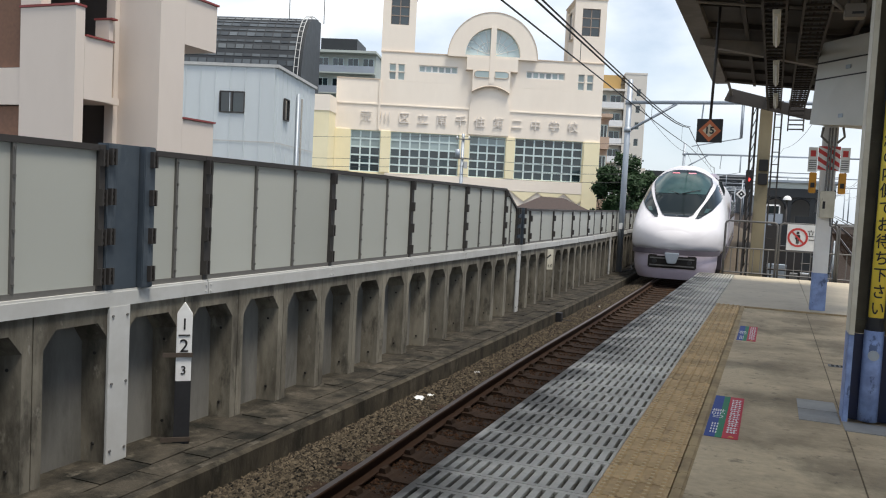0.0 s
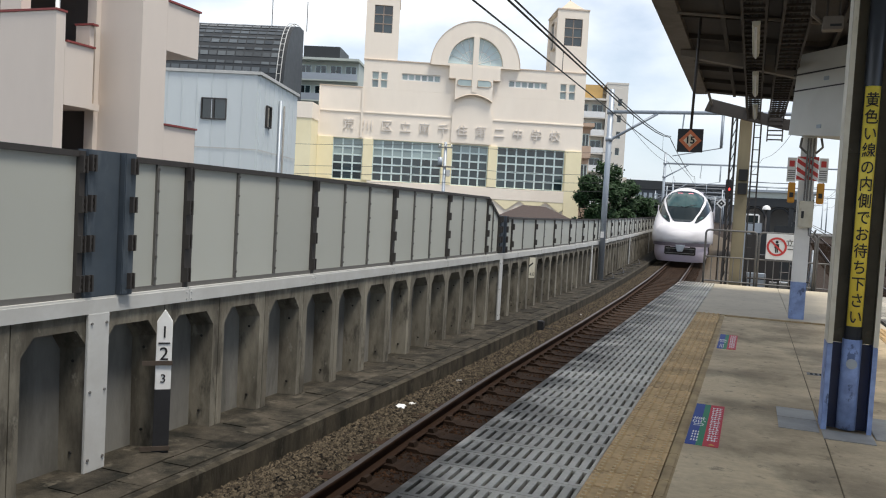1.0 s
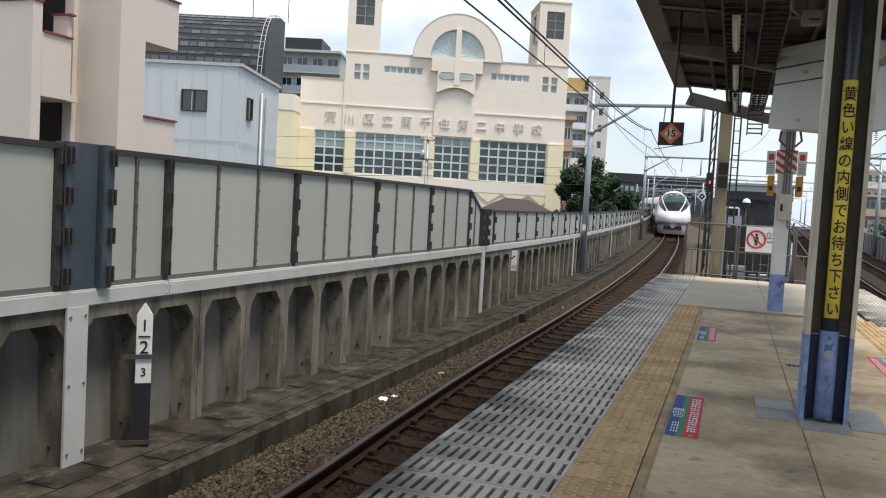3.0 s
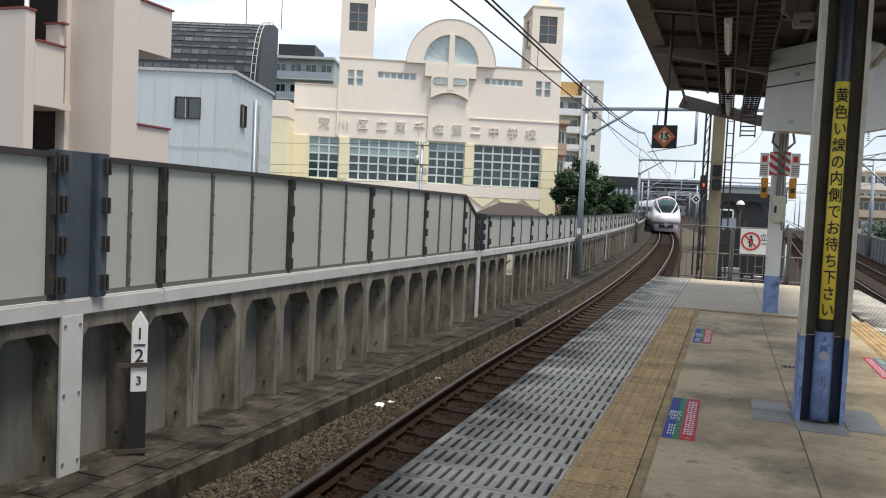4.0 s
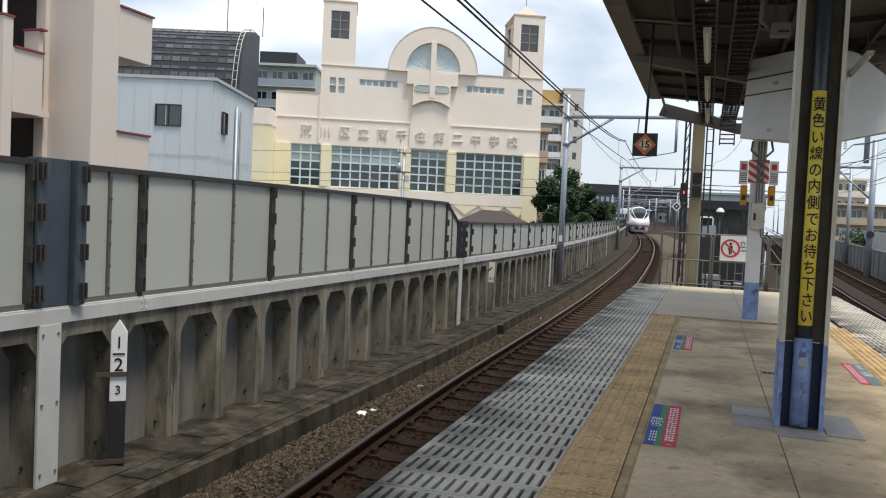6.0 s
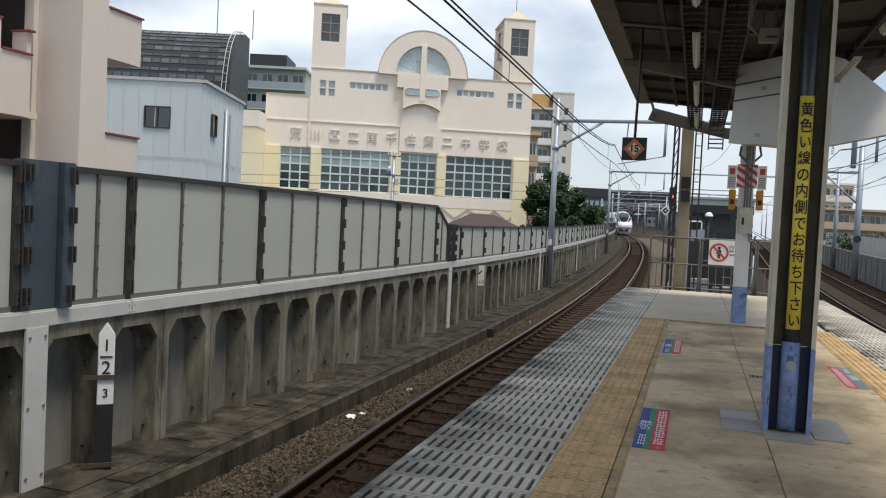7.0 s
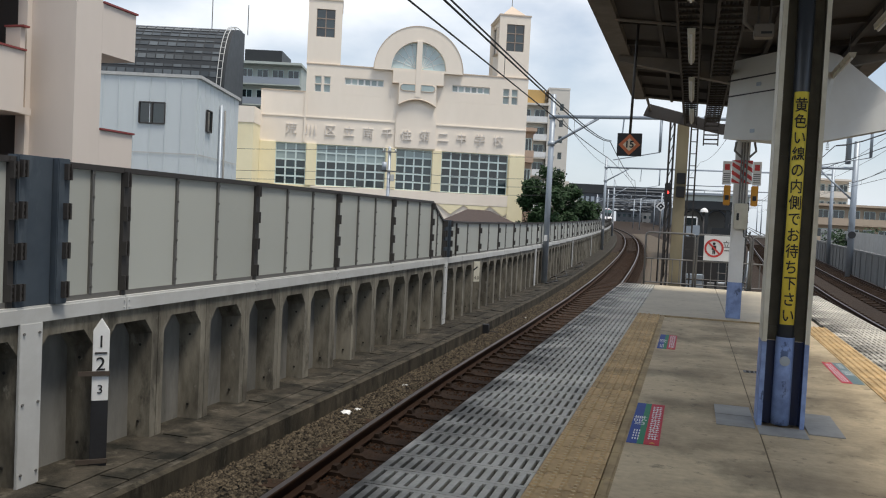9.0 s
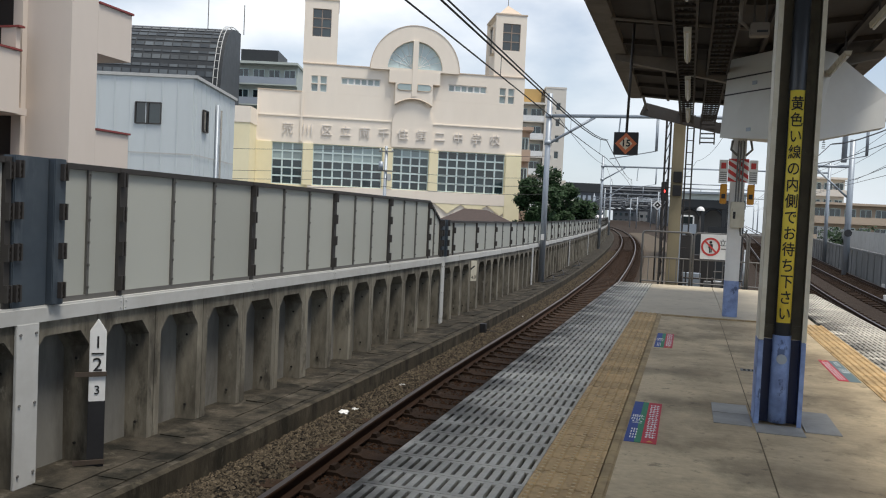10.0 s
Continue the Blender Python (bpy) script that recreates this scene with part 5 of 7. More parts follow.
# slotted drain cover and small patches let into the platform
dr = thing("drain_cover", "dark slotted drain cover let into the platform concrete", "drain cover", pose(0.78, 9.3, 0.0))
block("frame", (-0.16, 0.16, -0.07, 0.07, 0.0005, 0.003), M_FENCE, dr)
# slots are thin raised strips, near black in place of shaded openings
for k in range(6):
    block("slot", (-0.13 + k * 0.045, -0.105 + k * 0.045, -0.055, 0.055, 0.003, 0.0045), M_VOID_SHADE, dr)
# ---- overhead line ----
def gantry(y, span):
    th = thing("catenary_gantry", "grey galvanised catenary mast with tubular beam over the tracks", "catenary gantry", at_line(-5.42, y, -1.1), "catenary gantries")
    bm = bmesh.new()
    tube(bm, (0, 0, 0), (0, 0, 7.75), 0.125, 12, 0.105)
    part("mast", bm, M_GALV, th)
    bm = bmesh.new()
    tube(bm, (0.1, 0, 6.85), (span, 0, 6.85), 0.075, 10)
    part("beam", bm, M_GALV, th)
    bm = bmesh.new()
    tube(bm, (0.1, 0, 5.75), (1.85, 0, 6.8), 0.055, 8)
    part("stay", bm, M_GALV, th)
    for z in (5.75, 6.85):
        bm = bmesh.new()
        tube(bm, (0, 0, z - 0.09), (0, 0, z + 0.09), 0.15, 12)
        part("collar", bm, M_GALV, th)
    for cx in (2.32, 9.9, 13.7):
        if cx > span:
            continue
        bm = bmesh.new()
        tube(bm, (cx + 0.55, 0, 6.85), (cx + 0.5, 0, 6.0), 0.03, 6)
        tube(bm, (cx + 2.0, 0, 6.9), (cx + 2.0, 0, 5.5), 0.055, 8)
        tube(bm, (cx + 2.0, 0, 5.5), (cx + 0.2, 0, 5.15), 0.022, 6)
        part("pull_off_arm", bm, M_GALV, th)
        bm = bmesh.new()
        for k in range(4):
            tube(bm, (cx + 0.5, 0, 5.75 + 0.07 * k), (cx + 0.5, 0, 5.77 + 0.07 * k), 0.06, 8)
        part("insulator", bm, M_POST, th)
    bm = bmesh.new()
    tube(bm, (span, 0, -0.2), (span, 0, 7.6), 0.15, 12, 0.12)
    part("far_mast", bm, M_GALV, th)
    bm = bmesh.new()
    box(bm, -0.07, 0.07, -0.18, -0.165, 1.75, 2.0)
    part("number_plate", bm, M_WHITE, th)
    return th


for y in (33.5, 69, 115, 160, 205, 250):
    gantry(y, 14.4 + apart(y) - bend(y))


def wire_between(name, label, pts, r):
    bm = bmesh.new()
    pipe(bm, pts, r, 5)
    return tagged(part(name, bm, M_WIRE), label, "wire", "overhead wires")


stops = [-1.5, 33.5, 69, 115, 160, 205, 250]
for cx in (-3.05, 4.75, 8.0):
    go = along if cx < 0 else other
    for (a, b) in zip(stops, stops[1:]):
        n = 12
        first = a < 0
        low = lambda f: 3.80 + 0.29 * f ** 3 if first else 4.09
        high = lambda f: 4.14 + 0.64 * f ** 5 if first else 4.78 - 1.9 * f * (1 - f)
        contact = [go(cx, a + (b - a) * i / n, low(i / n)) for i in range(n + 1)]
        mess = [go(cx, a + (b - a) * i / n, high(i / n)) for i in range(n + 1)]
        wire_between("contact_wire", "dark copper contact wire over the track", contact, 0.012)
        wire_between("messenger_wire", "dark messenger wire over the track", mess, 0.016)
        if first:
            wire_between("feeder_wire", "dark feeder wire beside the messenger wire", [p + Vector((0.05, 0, 0.03)) for p in mess], 0.014)
        for i in range(2, n, 3):
            bm = bmesh.new()
            tube(bm, contact[i], mess[i], 0.006, 4)
            tagged(part("dropper", bm, M_WIRE), "thin dropper between the overhead wires", "wire", "droppers")
for x, z in ((-5.2, 5.9), (2.0, 6.4)):
    for (a, b) in list(zip(stops, stops[1:]))[1:]:
        pts = [along(x, a + (b - a) * i / 10, z - 0.5 * 4 * (i / 10) * (1 - i / 10)) for i in range(11)]
        wire_between("feeder_wire", "dark feeder wire along the masts", pts, 0.012)

# ---- far side of the line ----
far_wall = tagged(thing("far_parapet", "", "wall"), "grey ribbed concrete parapet across the tracks", "wall", "", "structure")
bm = bmesh.new()
box(bm, -0.08, 0.08, -0.98, 0.98, 0, 1.65)
box(bm, -0.13, -0.08, -0.98, -0.86, 0, 1.65)
box(bm, -0.12, 0.12, -0.98, 0.98, 1.65, 1.75)
me = mesh_of("parapet_panel", bm, M_PARAPET)
for k in range(60):
    piece("parapet_panel", me, far_wall, at_other(9.3, 14 + k * 2.0, -1.4))


# ---- buildings ----
def frame_at(depth, yaw=16.93, x=0.0, z=0.0, turn=0.0):
    """Local axes of a building seen across the line: x along its face, y away, from the point below the lens."""
    return pose(0, 0, 0, 0, 0, yaw) @ pose(x, depth, z, 0, 0, turn)


def glazing(name, parent, x0, x1, z0, z1, cols, rows, y=0.0, pane=None, frame_m=None, bar=0.07, deep=0.12, pale_rows=0):
    """A window: frame and bars proud of set-back panes, each pane a mesh of its own."""
    w = new(name)
    w.parent = parent
    w.empty_display_size = 0.1
    bm = bmesh.new()
    for i in range(cols + 1):
        x = x0 + (x1 - x0) * i / cols
        box(bm, x - bar / 2, x + bar / 2, y - deep, y - deep + 0.08, z0, z1)
    for j in range(rows + 1):
        z = z0 + (z1 - z0) * j / rows
        box(bm, x0, x1, y - deep + 0.004, y - deep + 0.076, z - bar / 2, z + bar / 2)
    part("window_frame", bm, frame_m or M_MULLION, w)
    bm = bmesh.new()
    box(bm, 0.0, (x1 - x0) / cols, 0, 0.02, 0, (z1 - z0) / rows)
    me = mesh_of("pane", bm, pane or M_PANE)
    # top rows take paler panes in place of the sky they reflect
    pale = me.copy()
    pale.materials.clear()
    pale.materials.append(M_PANE_PALE)
    for i in range(cols):
        for j in range(rows):
            piece("pane", pale if j >= rows - pale_rows else me, w, pose(x0 + (x1 - x0) * i / cols, y - deep + 0.055, z0 + (z1 - z0) * j / rows))
    return w


def wall_with_openings(name, parent, mat, x0, x1, z0, z1, holes, depth=0.4, y=0.0):
    """A facade of real thickness with rectangular holes (x0, x1, z0, z1) through it."""
    xs = sorted({x0, x1, *[h[0] for h in holes], *[h[1] for h in holes]})
    zs = sorted({z0, z1, *[h[2] for h in holes], *[h[3] for h in holes]})
    bm = bmesh.new()
    solid = {}
    for i in range(len(xs) - 1):
        for j in range(len(zs) - 1):
            cx, cz = (xs[i] + xs[i + 1]) / 2, (zs[j] + zs[j + 1]) / 2
            solid[i, j] = not any(h[0] < cx < h[1] and h[2] < cz < h[3] for h in holes)
    for (i, j), s in solid.items():
        if not s:
            continue
        a, b, c, d = xs[i], xs[i + 1], zs[j], zs[j + 1]
        bm.faces.new([bm.verts.new(p) for p in ((a, y, c), (b, y, c), (b, y, d), (a, y, d))])
        for (di, dj, e) in ((-1, 0, ((a, y, c), (a, y, d), (a, y + depth, d), (a, y + depth, c))), (1, 0, ((b, y, d), (b, y, c), (b, y + depth, c), (b, y + depth, d))),
                            (0, -1, ((b, y, c), (a, y, c), (a, y + depth, c), (b, y + depth, c))), (0, 1, ((a, y, d), (b, y, d), (b, y + depth, d), (a, y + depth, d)))):
            if not solid.get((i + di, j + dj), False):
                bm.faces.new([bm.verts.new(p) for p in e])
    bmesh.ops.remove_doubles(bm, verts=bm.verts[:], dist=0.001)
    return part(name, bm, mat, parent)


# school: cream front with towers, a half-round gable and wide glazed bays; its front is turned a little away from the line
sc = thing("school_building", "cream and yellow school with towers, half-round gable and large windows", "school building", frame_at(70, 16.93, -4.0, 0.0, 7.5) @ pose(4.0, 0, 0))
G = -7.0
L_END, R_END, TOP = -15.7, 6.9, 13.72
wins = [(-14.38, -11.86), (-11.0, -5.17), (-4.27, -1.18), (-0.37, 5.45)]
small = [(x, x + 0.54, z, z + 0.64) for x in (-11.36, -10.62, 4.72, 5.48) for z in (11.46, 12.14)]
slits = [(-8.87, -5.6, 12.2, 12.78), (0.25, 3.55, 12.2, 12.78)]
wall_with_openings("upper_wall", sc, M_SCHOOL, L_END, R_END, 7.1, 11.35, [], 0.5)
wall_with_openings("parapet_wall", sc, M_SCHOOL, -12.08, R_END, 11.354, TOP, small + slits, 0.5)
holes = [(a, b, 3.6, 7.08) for a, b in wins]
wall_with_openings("window_wall", sc, M_SCHOOL_Y, L_END, R_END, 3.4, 7.096, holes, 0.5)
wall_with_openings("lower_wall", sc, M_SCHOOL, L_END, R_END, G, 3.396, [], 0.5)
block("sill_band", (-11.4, 5.55, -0.12, -0.004, 2.6, 3.58), M_SCHOOL, sc)
block("corner_pier", (5.55, R_END, -0.14, -0.002, G, 7.09), M_SCHOOL_Y, sc)
for x0, x1 in ((L_END, -14.42), (-11.82, -11.04), (-5.13, -4.31), (-1.14, -0.41)):
    block("pier", (x0, x1, -0.14, -0.002, 3.6, 7.09), M_SCHOOL_Y, sc)
block("side_wall", (R_END - 0.45, R_END, 0.504, 17, G, TOP), M_SCHOOL, sc)
block("left_wall", (L_END, L_END + 0.4, 0.504, 17, G, 11.35), M_SCHOOL, sc)
block("rear_wall", (L_END, R_END, 17.0, 17.4, G, TOP), M_SCHOOL, sc)
block("roof", (L_END + 0.41, R_END - 0.46, 0.504, 16.99, 11.0, 11.2), M_CITY, sc)
# dark sheet in place of the unlit hall behind the windows
block("hall_shade_sheet", (L_END + 0.5, R_END - 0.5, 3.0, 3.1, G, 10.9), M_INNER_SHADE, sc)
for x0, x1, z in ((L_END - 0.04, -12.1, 11.35), (-12.12, R_END + 0.04, TOP)):
    block("coping", (x0, x1, -0.05, 0.6, z + 0.002, z + 0.09), M_SCHOOL_EDGE, sc)
for x0, x1 in ((L_END - 0.02, -4.46), (-0.96, R_END + 0.02)):
    block("cornice", (x0, x1, -0.07, -0.002, 9.26, 9.36), M_SCHOOL, sc)
for x0, x1 in ((-12.14, -11.98), (L_END - 0.02, L_END + 0.1)):
    block("rain_pipe", (x0, x1, -0.10, -0.004, 7.2, 11.3), M_SCHOOL, sc)
for (a, b), n, pale in zip(wins, (3, 7, 4, 7), (2, 2, 1, 0)):
    glazing("window", sc, a, b, 3.6, 7.08, n, 5, 0.28, None, None, 0.13, 0.14, pale)
for a, b, c, d in small:
    glazing("window", sc, a, b, c, d, 1, 1, 0.25, M_PANE_PALE, M_WHITE, 0.09)
for a, b, c, d in slits:
    glazing("window", sc, a, b, c, d, 6, 1, 0.25, M_PANE_PALE, M_WHITE, 0.15)


def arch_outline(cx, cz, r, n=28, a0=0.0, a1=math.pi):
    return [(cx + r * math.cos(a0 + (a1 - a0) * i / n), cz + r * math.sin(a0 + (a1 - a0) * i / n)) for i in range(n + 1)]


CX, CZ = -2.71, 13.66
bm = bmesh.new()
outer = arch_outline(CX, CZ, 3.78)
inner = arch_outline(CX, CZ + 0.18, 2.33)
for y, flip in ((-0.35, False), (0.35, True)):
    o = [bm.verts.new((x, y, z)) for x, z in outer]
    i = [bm.verts.new((x, y, z)) for x, z in inner]
    for k in range(28):
        bm.faces.new((o[k], o[k + 1], i[k + 1], i[k]))
    if flip:
        for k in range(28):
            bm.faces.new((po[k], po[k + 1], o[k + 1], o[k]))
            bm.faces.new((pi_[k], pi_[k + 1], i[k + 1], i[k]))
    po, pi_ = o, i
bmesh.ops.recalc_face_normals(bm, faces=bm.faces[:])
part("gable_arch", bm, M_SCHOOL, sc)
block("gable_base", (CX - 3.8, CX + 3.8, -0.36, 0.36, CZ - 0.02, CZ + 0.17), M_SCHOOL, sc)
block("gable_bar", (CX - 0.23, CX + 0.23, -0.44, 0.2, 11.5, 16.2), M_SCHOOL, sc)
bm = bmesh.new()
prism(bm, arch_outline(CX, CZ + 0.18, 2.31), 0.05, 0.10)
fan = part("fan_window", bm, M_PANE_SKY, sc, "pale blue half-round window")
for side in (-1, 1):
    hub = CX + side * 0.30
    for k in range(1, 5):
        a = 0.5 * math.pi * k / 5
        bm = bmesh.new()
        tube(bm, (hub, 0.03, CZ + 0.35), (CX + side * 2.25 * math.cos(a), 0.03, CZ + 0.25 + 2.2 * math.sin(a)), 0.022, 5)
        part("glazing_bar", bm, M_WHITE, fan)
    bm = bmesh.new()
    pipe(bm, [(hub + side * 1.0 * math.cos(0.157 * k), 0.03, CZ + 0.35 + 1.0 * math.sin(0.157 * k)) for k in range(11)], 0.022, 5)
    part("glazing_ring", bm, M_WHITE, fan)
bm = bmesh.new()
o = arch_outline(CX, CZ, 3.83) + arch_outline(CX, CZ, 3.77)[::-1]
a = [[bm.verts.new((x, y, z)) for x, z in o] for y in (-0.38, 0.4)]
n = len(o)
for i in range(n):
    bm.faces.new((a[0][i], a[0][(i + 1) % n], a[1][(i + 1) % n], a[1][i]))
for i in range(28):
    bm.faces.new((a[0][i], a[0][i + 1], a[0][n - 2 - i], a[0][n - 1 - i]))
part("arch_trim", bm, M_SCHOOL_EDGE, sc)
# stepped centre: a block under the gable, then a ledge with a half-round cut over the niche
block("centre_block", (-4.88, -0.55, -0.40, -0.002, 12.62, 13.635), M_SCHOOL, sc)
for x0, x1, z in ((-4.9, -4.36, 12.6), (-1.1, -0.53, 12.6)):
    block("centre_step_trim", (x0, x1, -0.43, -0.006, z - 0.05, z + 0.015), M_SCHOOL_EDGE, sc)
arc = [(-4.33 + 3.19 * k / 20, 10.74 + 0.56 * math.sin(math.pi * k / 20) ** 0.8) for k in range(21)]
bm = bmesh.new()
for p, q in zip(arc, arc[1:]):
    prism(bm, [p, q, (q[0], 12.615), (p[0], 12.615)], -0.40, -0.003)
bmesh.ops.remove_doubles(bm, verts=bm.verts[:], dist=0.001)
part("centre_ledge", bm, M_SCHOOL, sc)
bm = bmesh.new()
pipe(bm, [(x, -0.40, z) for x, z in arc], 0.05, 5)
part("ledge_trim", bm, M_SCHOOL_EDGE, sc)
bm = bmesh.new()
niche = [(-0.97, 7.2), (-0.97, 9.3)] + arch_outline(CX, 9.3, 1.74, 16)[1:-1] + [(-4.45, 9.3), (-4.45, 7.2)]
prism(bm, [(x, min(z, 10.95)) for x, z in niche], -0.14, -0.005)
part("centre_column", bm, M_SCHOOL, sc)
for x0, x1, s in ((-4.18, -2.96, -1), (-2.46, -1.28, 1)):
    r = 0.22
    out = [(x0 + (r if s < 0 else 0), 11.98), (x1 - (r if s > 0 else 0), 11.98), (x1, 12.12), (x1, 12.4), (x1 - (r if s > 0 else 0), 12.54), (x0 + (r if s < 0 else 0), 12.54), (x0, 12.4), (x0, 12.12)]
    bm = bmesh.new()
    prism(bm, out, -0.43, -0.402)
    ow = part("oval_window", bm, M_PANE_PALE, sc)
    bm = bmesh.new()
    pipe(bm, [(x, -0.43, z) for x, z in out + out[:1]], 0.035, 5)
    part("window_frame", bm, M_SCHOOL_EDGE, ow)
for x0, x1 in ((-12.12, -9.32), (4.16, 6.86)):
    zt, deep = 19.08, 4.4
    mx = (x0 + x1) / 2 + 0.05
    holes = [(mx - 0.77, mx + 0.77, 16.05, 18.36)]
    wall_with_openings("tower_face", sc, M_SCHOOL, x0, x1, 13.82, zt, holes, 0.3, 0.1)
    glazing("window", sc, holes[0][0], holes[0][1], holes[0][2], holes[0][3], 2, 3, 0.3, M_PANE, M_TOWERFRAME, 0.08)
    for xs in (x0, x1 - 0.3):
        side = new("tower_side")
        side.parent = sc
        side.matrix_basis = pose(xs + 0.3 if xs == x0 else xs, 0.404, 0, 0, 0, 90)
        wall_with_openings("wall", side, M_SCHOOL, 0, deep - 0.4, 13.82, zt, [(1.2, 2.7, 16.05, 18.36)], 0.3 if xs == x0 else -0.3)
        block("pane", (1.2, 2.7, 0.15 if xs == x0 else -0.17, 0.17 if xs == x0 else -0.15, 16.05, 18.36), M_PANE, side)
    block("tower_back", (x0 + 0.31, x1 - 0.31, deep - 0.3, deep, 13.82, zt), M_SCHOOL, sc)
    block("tower_edge", (x0 - 0.05, x1 + 0.05, 0.05, deep + 0.05, zt + 0.002, zt + 0.12), M_SCHOOL_EDGE, sc)
    bm = bmesh.new()
    t = [bm.verts.new(p) for p in ((x0 + 0.25, 0.4, zt + 0.12), (x1 - 0.25, 0.4, zt + 0.12), (x1 - 0.25, deep - 0.3, zt + 0.12), (x0 + 0.25, deep - 0.3, zt + 0.12))]
    top = bm.verts.new((mx, deep / 2, zt + 1.35))
    bm.faces.new(t[::-1])
    for i in range(4):
        bm.faces.new((t[i], t[(i + 1) % 4], top))
    part("tower_roof", bm, M_SCHOOL_EDGE, sc)
bm = bmesh.new()
tube(bm, (5.56, 2.2, 20.3), (5.56, 2.2, 23.2), 0.03, 5)
part("lightning_rod", bm, M_FENCE, sc)
for i, ch in enumerate("荒川区立南千住第二中学校"):
    writing("character", ch, 0.98, M_LETTER, sc, pose(-13.15 + i * 1.604, -0.05 if i not in (6, 7) else -0.19, 8.2), 0.05)
for k in range(3):
    x = 0.6 + k * 2.3
    bm = bmesh.new()
    prism(bm, [(x - 1.15, 2.58), (x + 1.15, 2.58), (x, 1.75)], -0.1, -0.004)
    part("zigzag_trim", bm, M_SCHOOL_Y, sc)

# small link wing between the school and the blue house
lw = thing("school_annex", "yellow and grey annex beside the school", "building", frame_at(66))
block("front", (-18.6, -15.6, 0, 8, G, 8.3), M_SCHOOL_Y, lw)
block("top_band", (-18.65, -15.55, -0.05, 8.05, 8.304, 9.6), M_SCHOOL, lw)
glazing("window", lw, -18.3, -16.9, 2.2, 8.0, 2, 8, 0.06, M_PANE, None, 0.09, 0.12)

# hipped tile roof low in front of the school
hr = thing("hipped_roof_house", "low house with a brown hipped tile roof before the school", "house", frame_at(62))
block("wall", (-2.5, 8.4, 0.8, 6.2, G, -0.31), M_PALE, hr)
bm = bmesh.new()
b = [bm.verts.new(p) for p in ((-3.3, 0.0, -0.3), (9.2, 0.0, -0.3), (9.2, 7.0, -0.3), (-3.3, 7.0, -0.3))]
t = [bm.verts.new(p) for p in ((1.9, 3.5, 2.2), (3.7, 3.5, 2.15))]
bm.faces.new(b[::-1])
bm.faces.new((b[0], b[1], t[1], t[0])), bm.faces.new((b[1], b[2], t[1])), bm.faces.new((b[2], b[3], t[0], t[1])), bm.faces.new((b[3], b[0], t[0]))
part("roof", bm, M_ROOFTILE, hr)

# utility pole in the street before the school, with its wires
up = thing("utility_pole", "grey concrete utility pole with crossarm and equipment before the school", "utility pole", frame_at(55, 16.93, -3.8))
bm = bmesh.new()
tube(bm, (0, 0, G), (0, 0, 6.0), 0.15, 10, 0.10)
part("pole", bm, M_GALV, up)
for z, w in ((5.6, 0.5), (4.3, 0.7)):
    block("crossarm", (-w, w, -0.14, -0.05, z, z + 0.07), M_FENCE, up)
bm = bmesh.new()
tube(bm, (-0.3, -0.2, 4.4), (-0.3, -0.2, 4.95), 0.16, 12)
part("transformer", bm, M_GALV, up)
block("cable_box", (0.12, 0.38, -0.2, 0.0, 3.7, 4.15), M_BAND, up, "", 0.03)
for x in (-0.4, 0.0, 0.4):
    bm = bmesh.new()
    tube(bm, (x, -0.1, 5.67), (x, -0.1, 5.85), 0.04, 8)
    part("insulator", bm, M_WHITE, up)
turn = frame_at(55, 16.93, -3.8)
for z, dy in ((5.85, -0.1), (4.4, -0.12), (3.85, -0.1), (3.3, -0.1)):
    for a, b in ((-30.0, 0.0), (0.0, 11.0)):
        pts = [turn @ Vector((a + (b - a) * i / 10, dy, z - 0.018 * abs(b - a) * 4 * (i / 10) * (1 - i / 10))) for i in range(11)]
        wire_between("street_wire", "thin dark street wire before the school", pts, 0.014)

# pale blue metal-clad house
bh = thing("blue_clad_house", "pale blue vertical metal clad house with dark windows", "house", frame_at(32))
block("core", (-15.5, -9.72, 0.03, 6.1, G, 6.36), M_SIDING, bh)
bm = bmesh.new()
box(bm, 0.004, 0.606, -0.02, 0.03, 0, 13.4)
box(bm, 0.0, 0.03, -0.045, -0.02, 0, 13.4)
sid = mesh_of("siding_sheet", bm, M_SIDING)
for k in range(9):
    piece("siding_sheet", sid, bh, pose(-15.27 + k * 0.61, 0, G))
for k in range(9):
    piece("siding_sheet", sid, bh, pose(-9.75, 0.2 + k * 0.64, G, 0, 0, 90))
block("roof_edge", (-15.55, -9.62, -0.08, 6.15, 6.38, 6.50), M_BAND, bh)
block("belt", (-15.3, -9.72, -0.05, -0.046, 3.42, 3.46), M_BAND, bh)
block("belt", (-9.675, -9.67, 0.0, 5.9, 3.42, 3.46), M_BAND, bh)
glazing("window", bh, -12.0, -11.0, 4.57, 5.38, 2, 1, -0.03, M_PANE, M_POST, 0.04, 0.05)
w = glazing("window", bh, 0, 0.62, 0, 0.85, 1, 1, -0.03, M_PANE, M_POST, 0.04, 0.05)
w.matrix_basis = pose(-9.70, 1.0, 4.45, 0, 0, 90)
for y, r, a, b in ((2.9, 0.07, G, 5.75), (3.5, 0.04, G, 5.6)):
    bm = bmesh.new()
    tube(bm, (-9.62, y, a), (-9.62, y, b), r, 8)
    part("downpipe", bm, M_FENCE if r < 0.05 else M_GALV, bh)

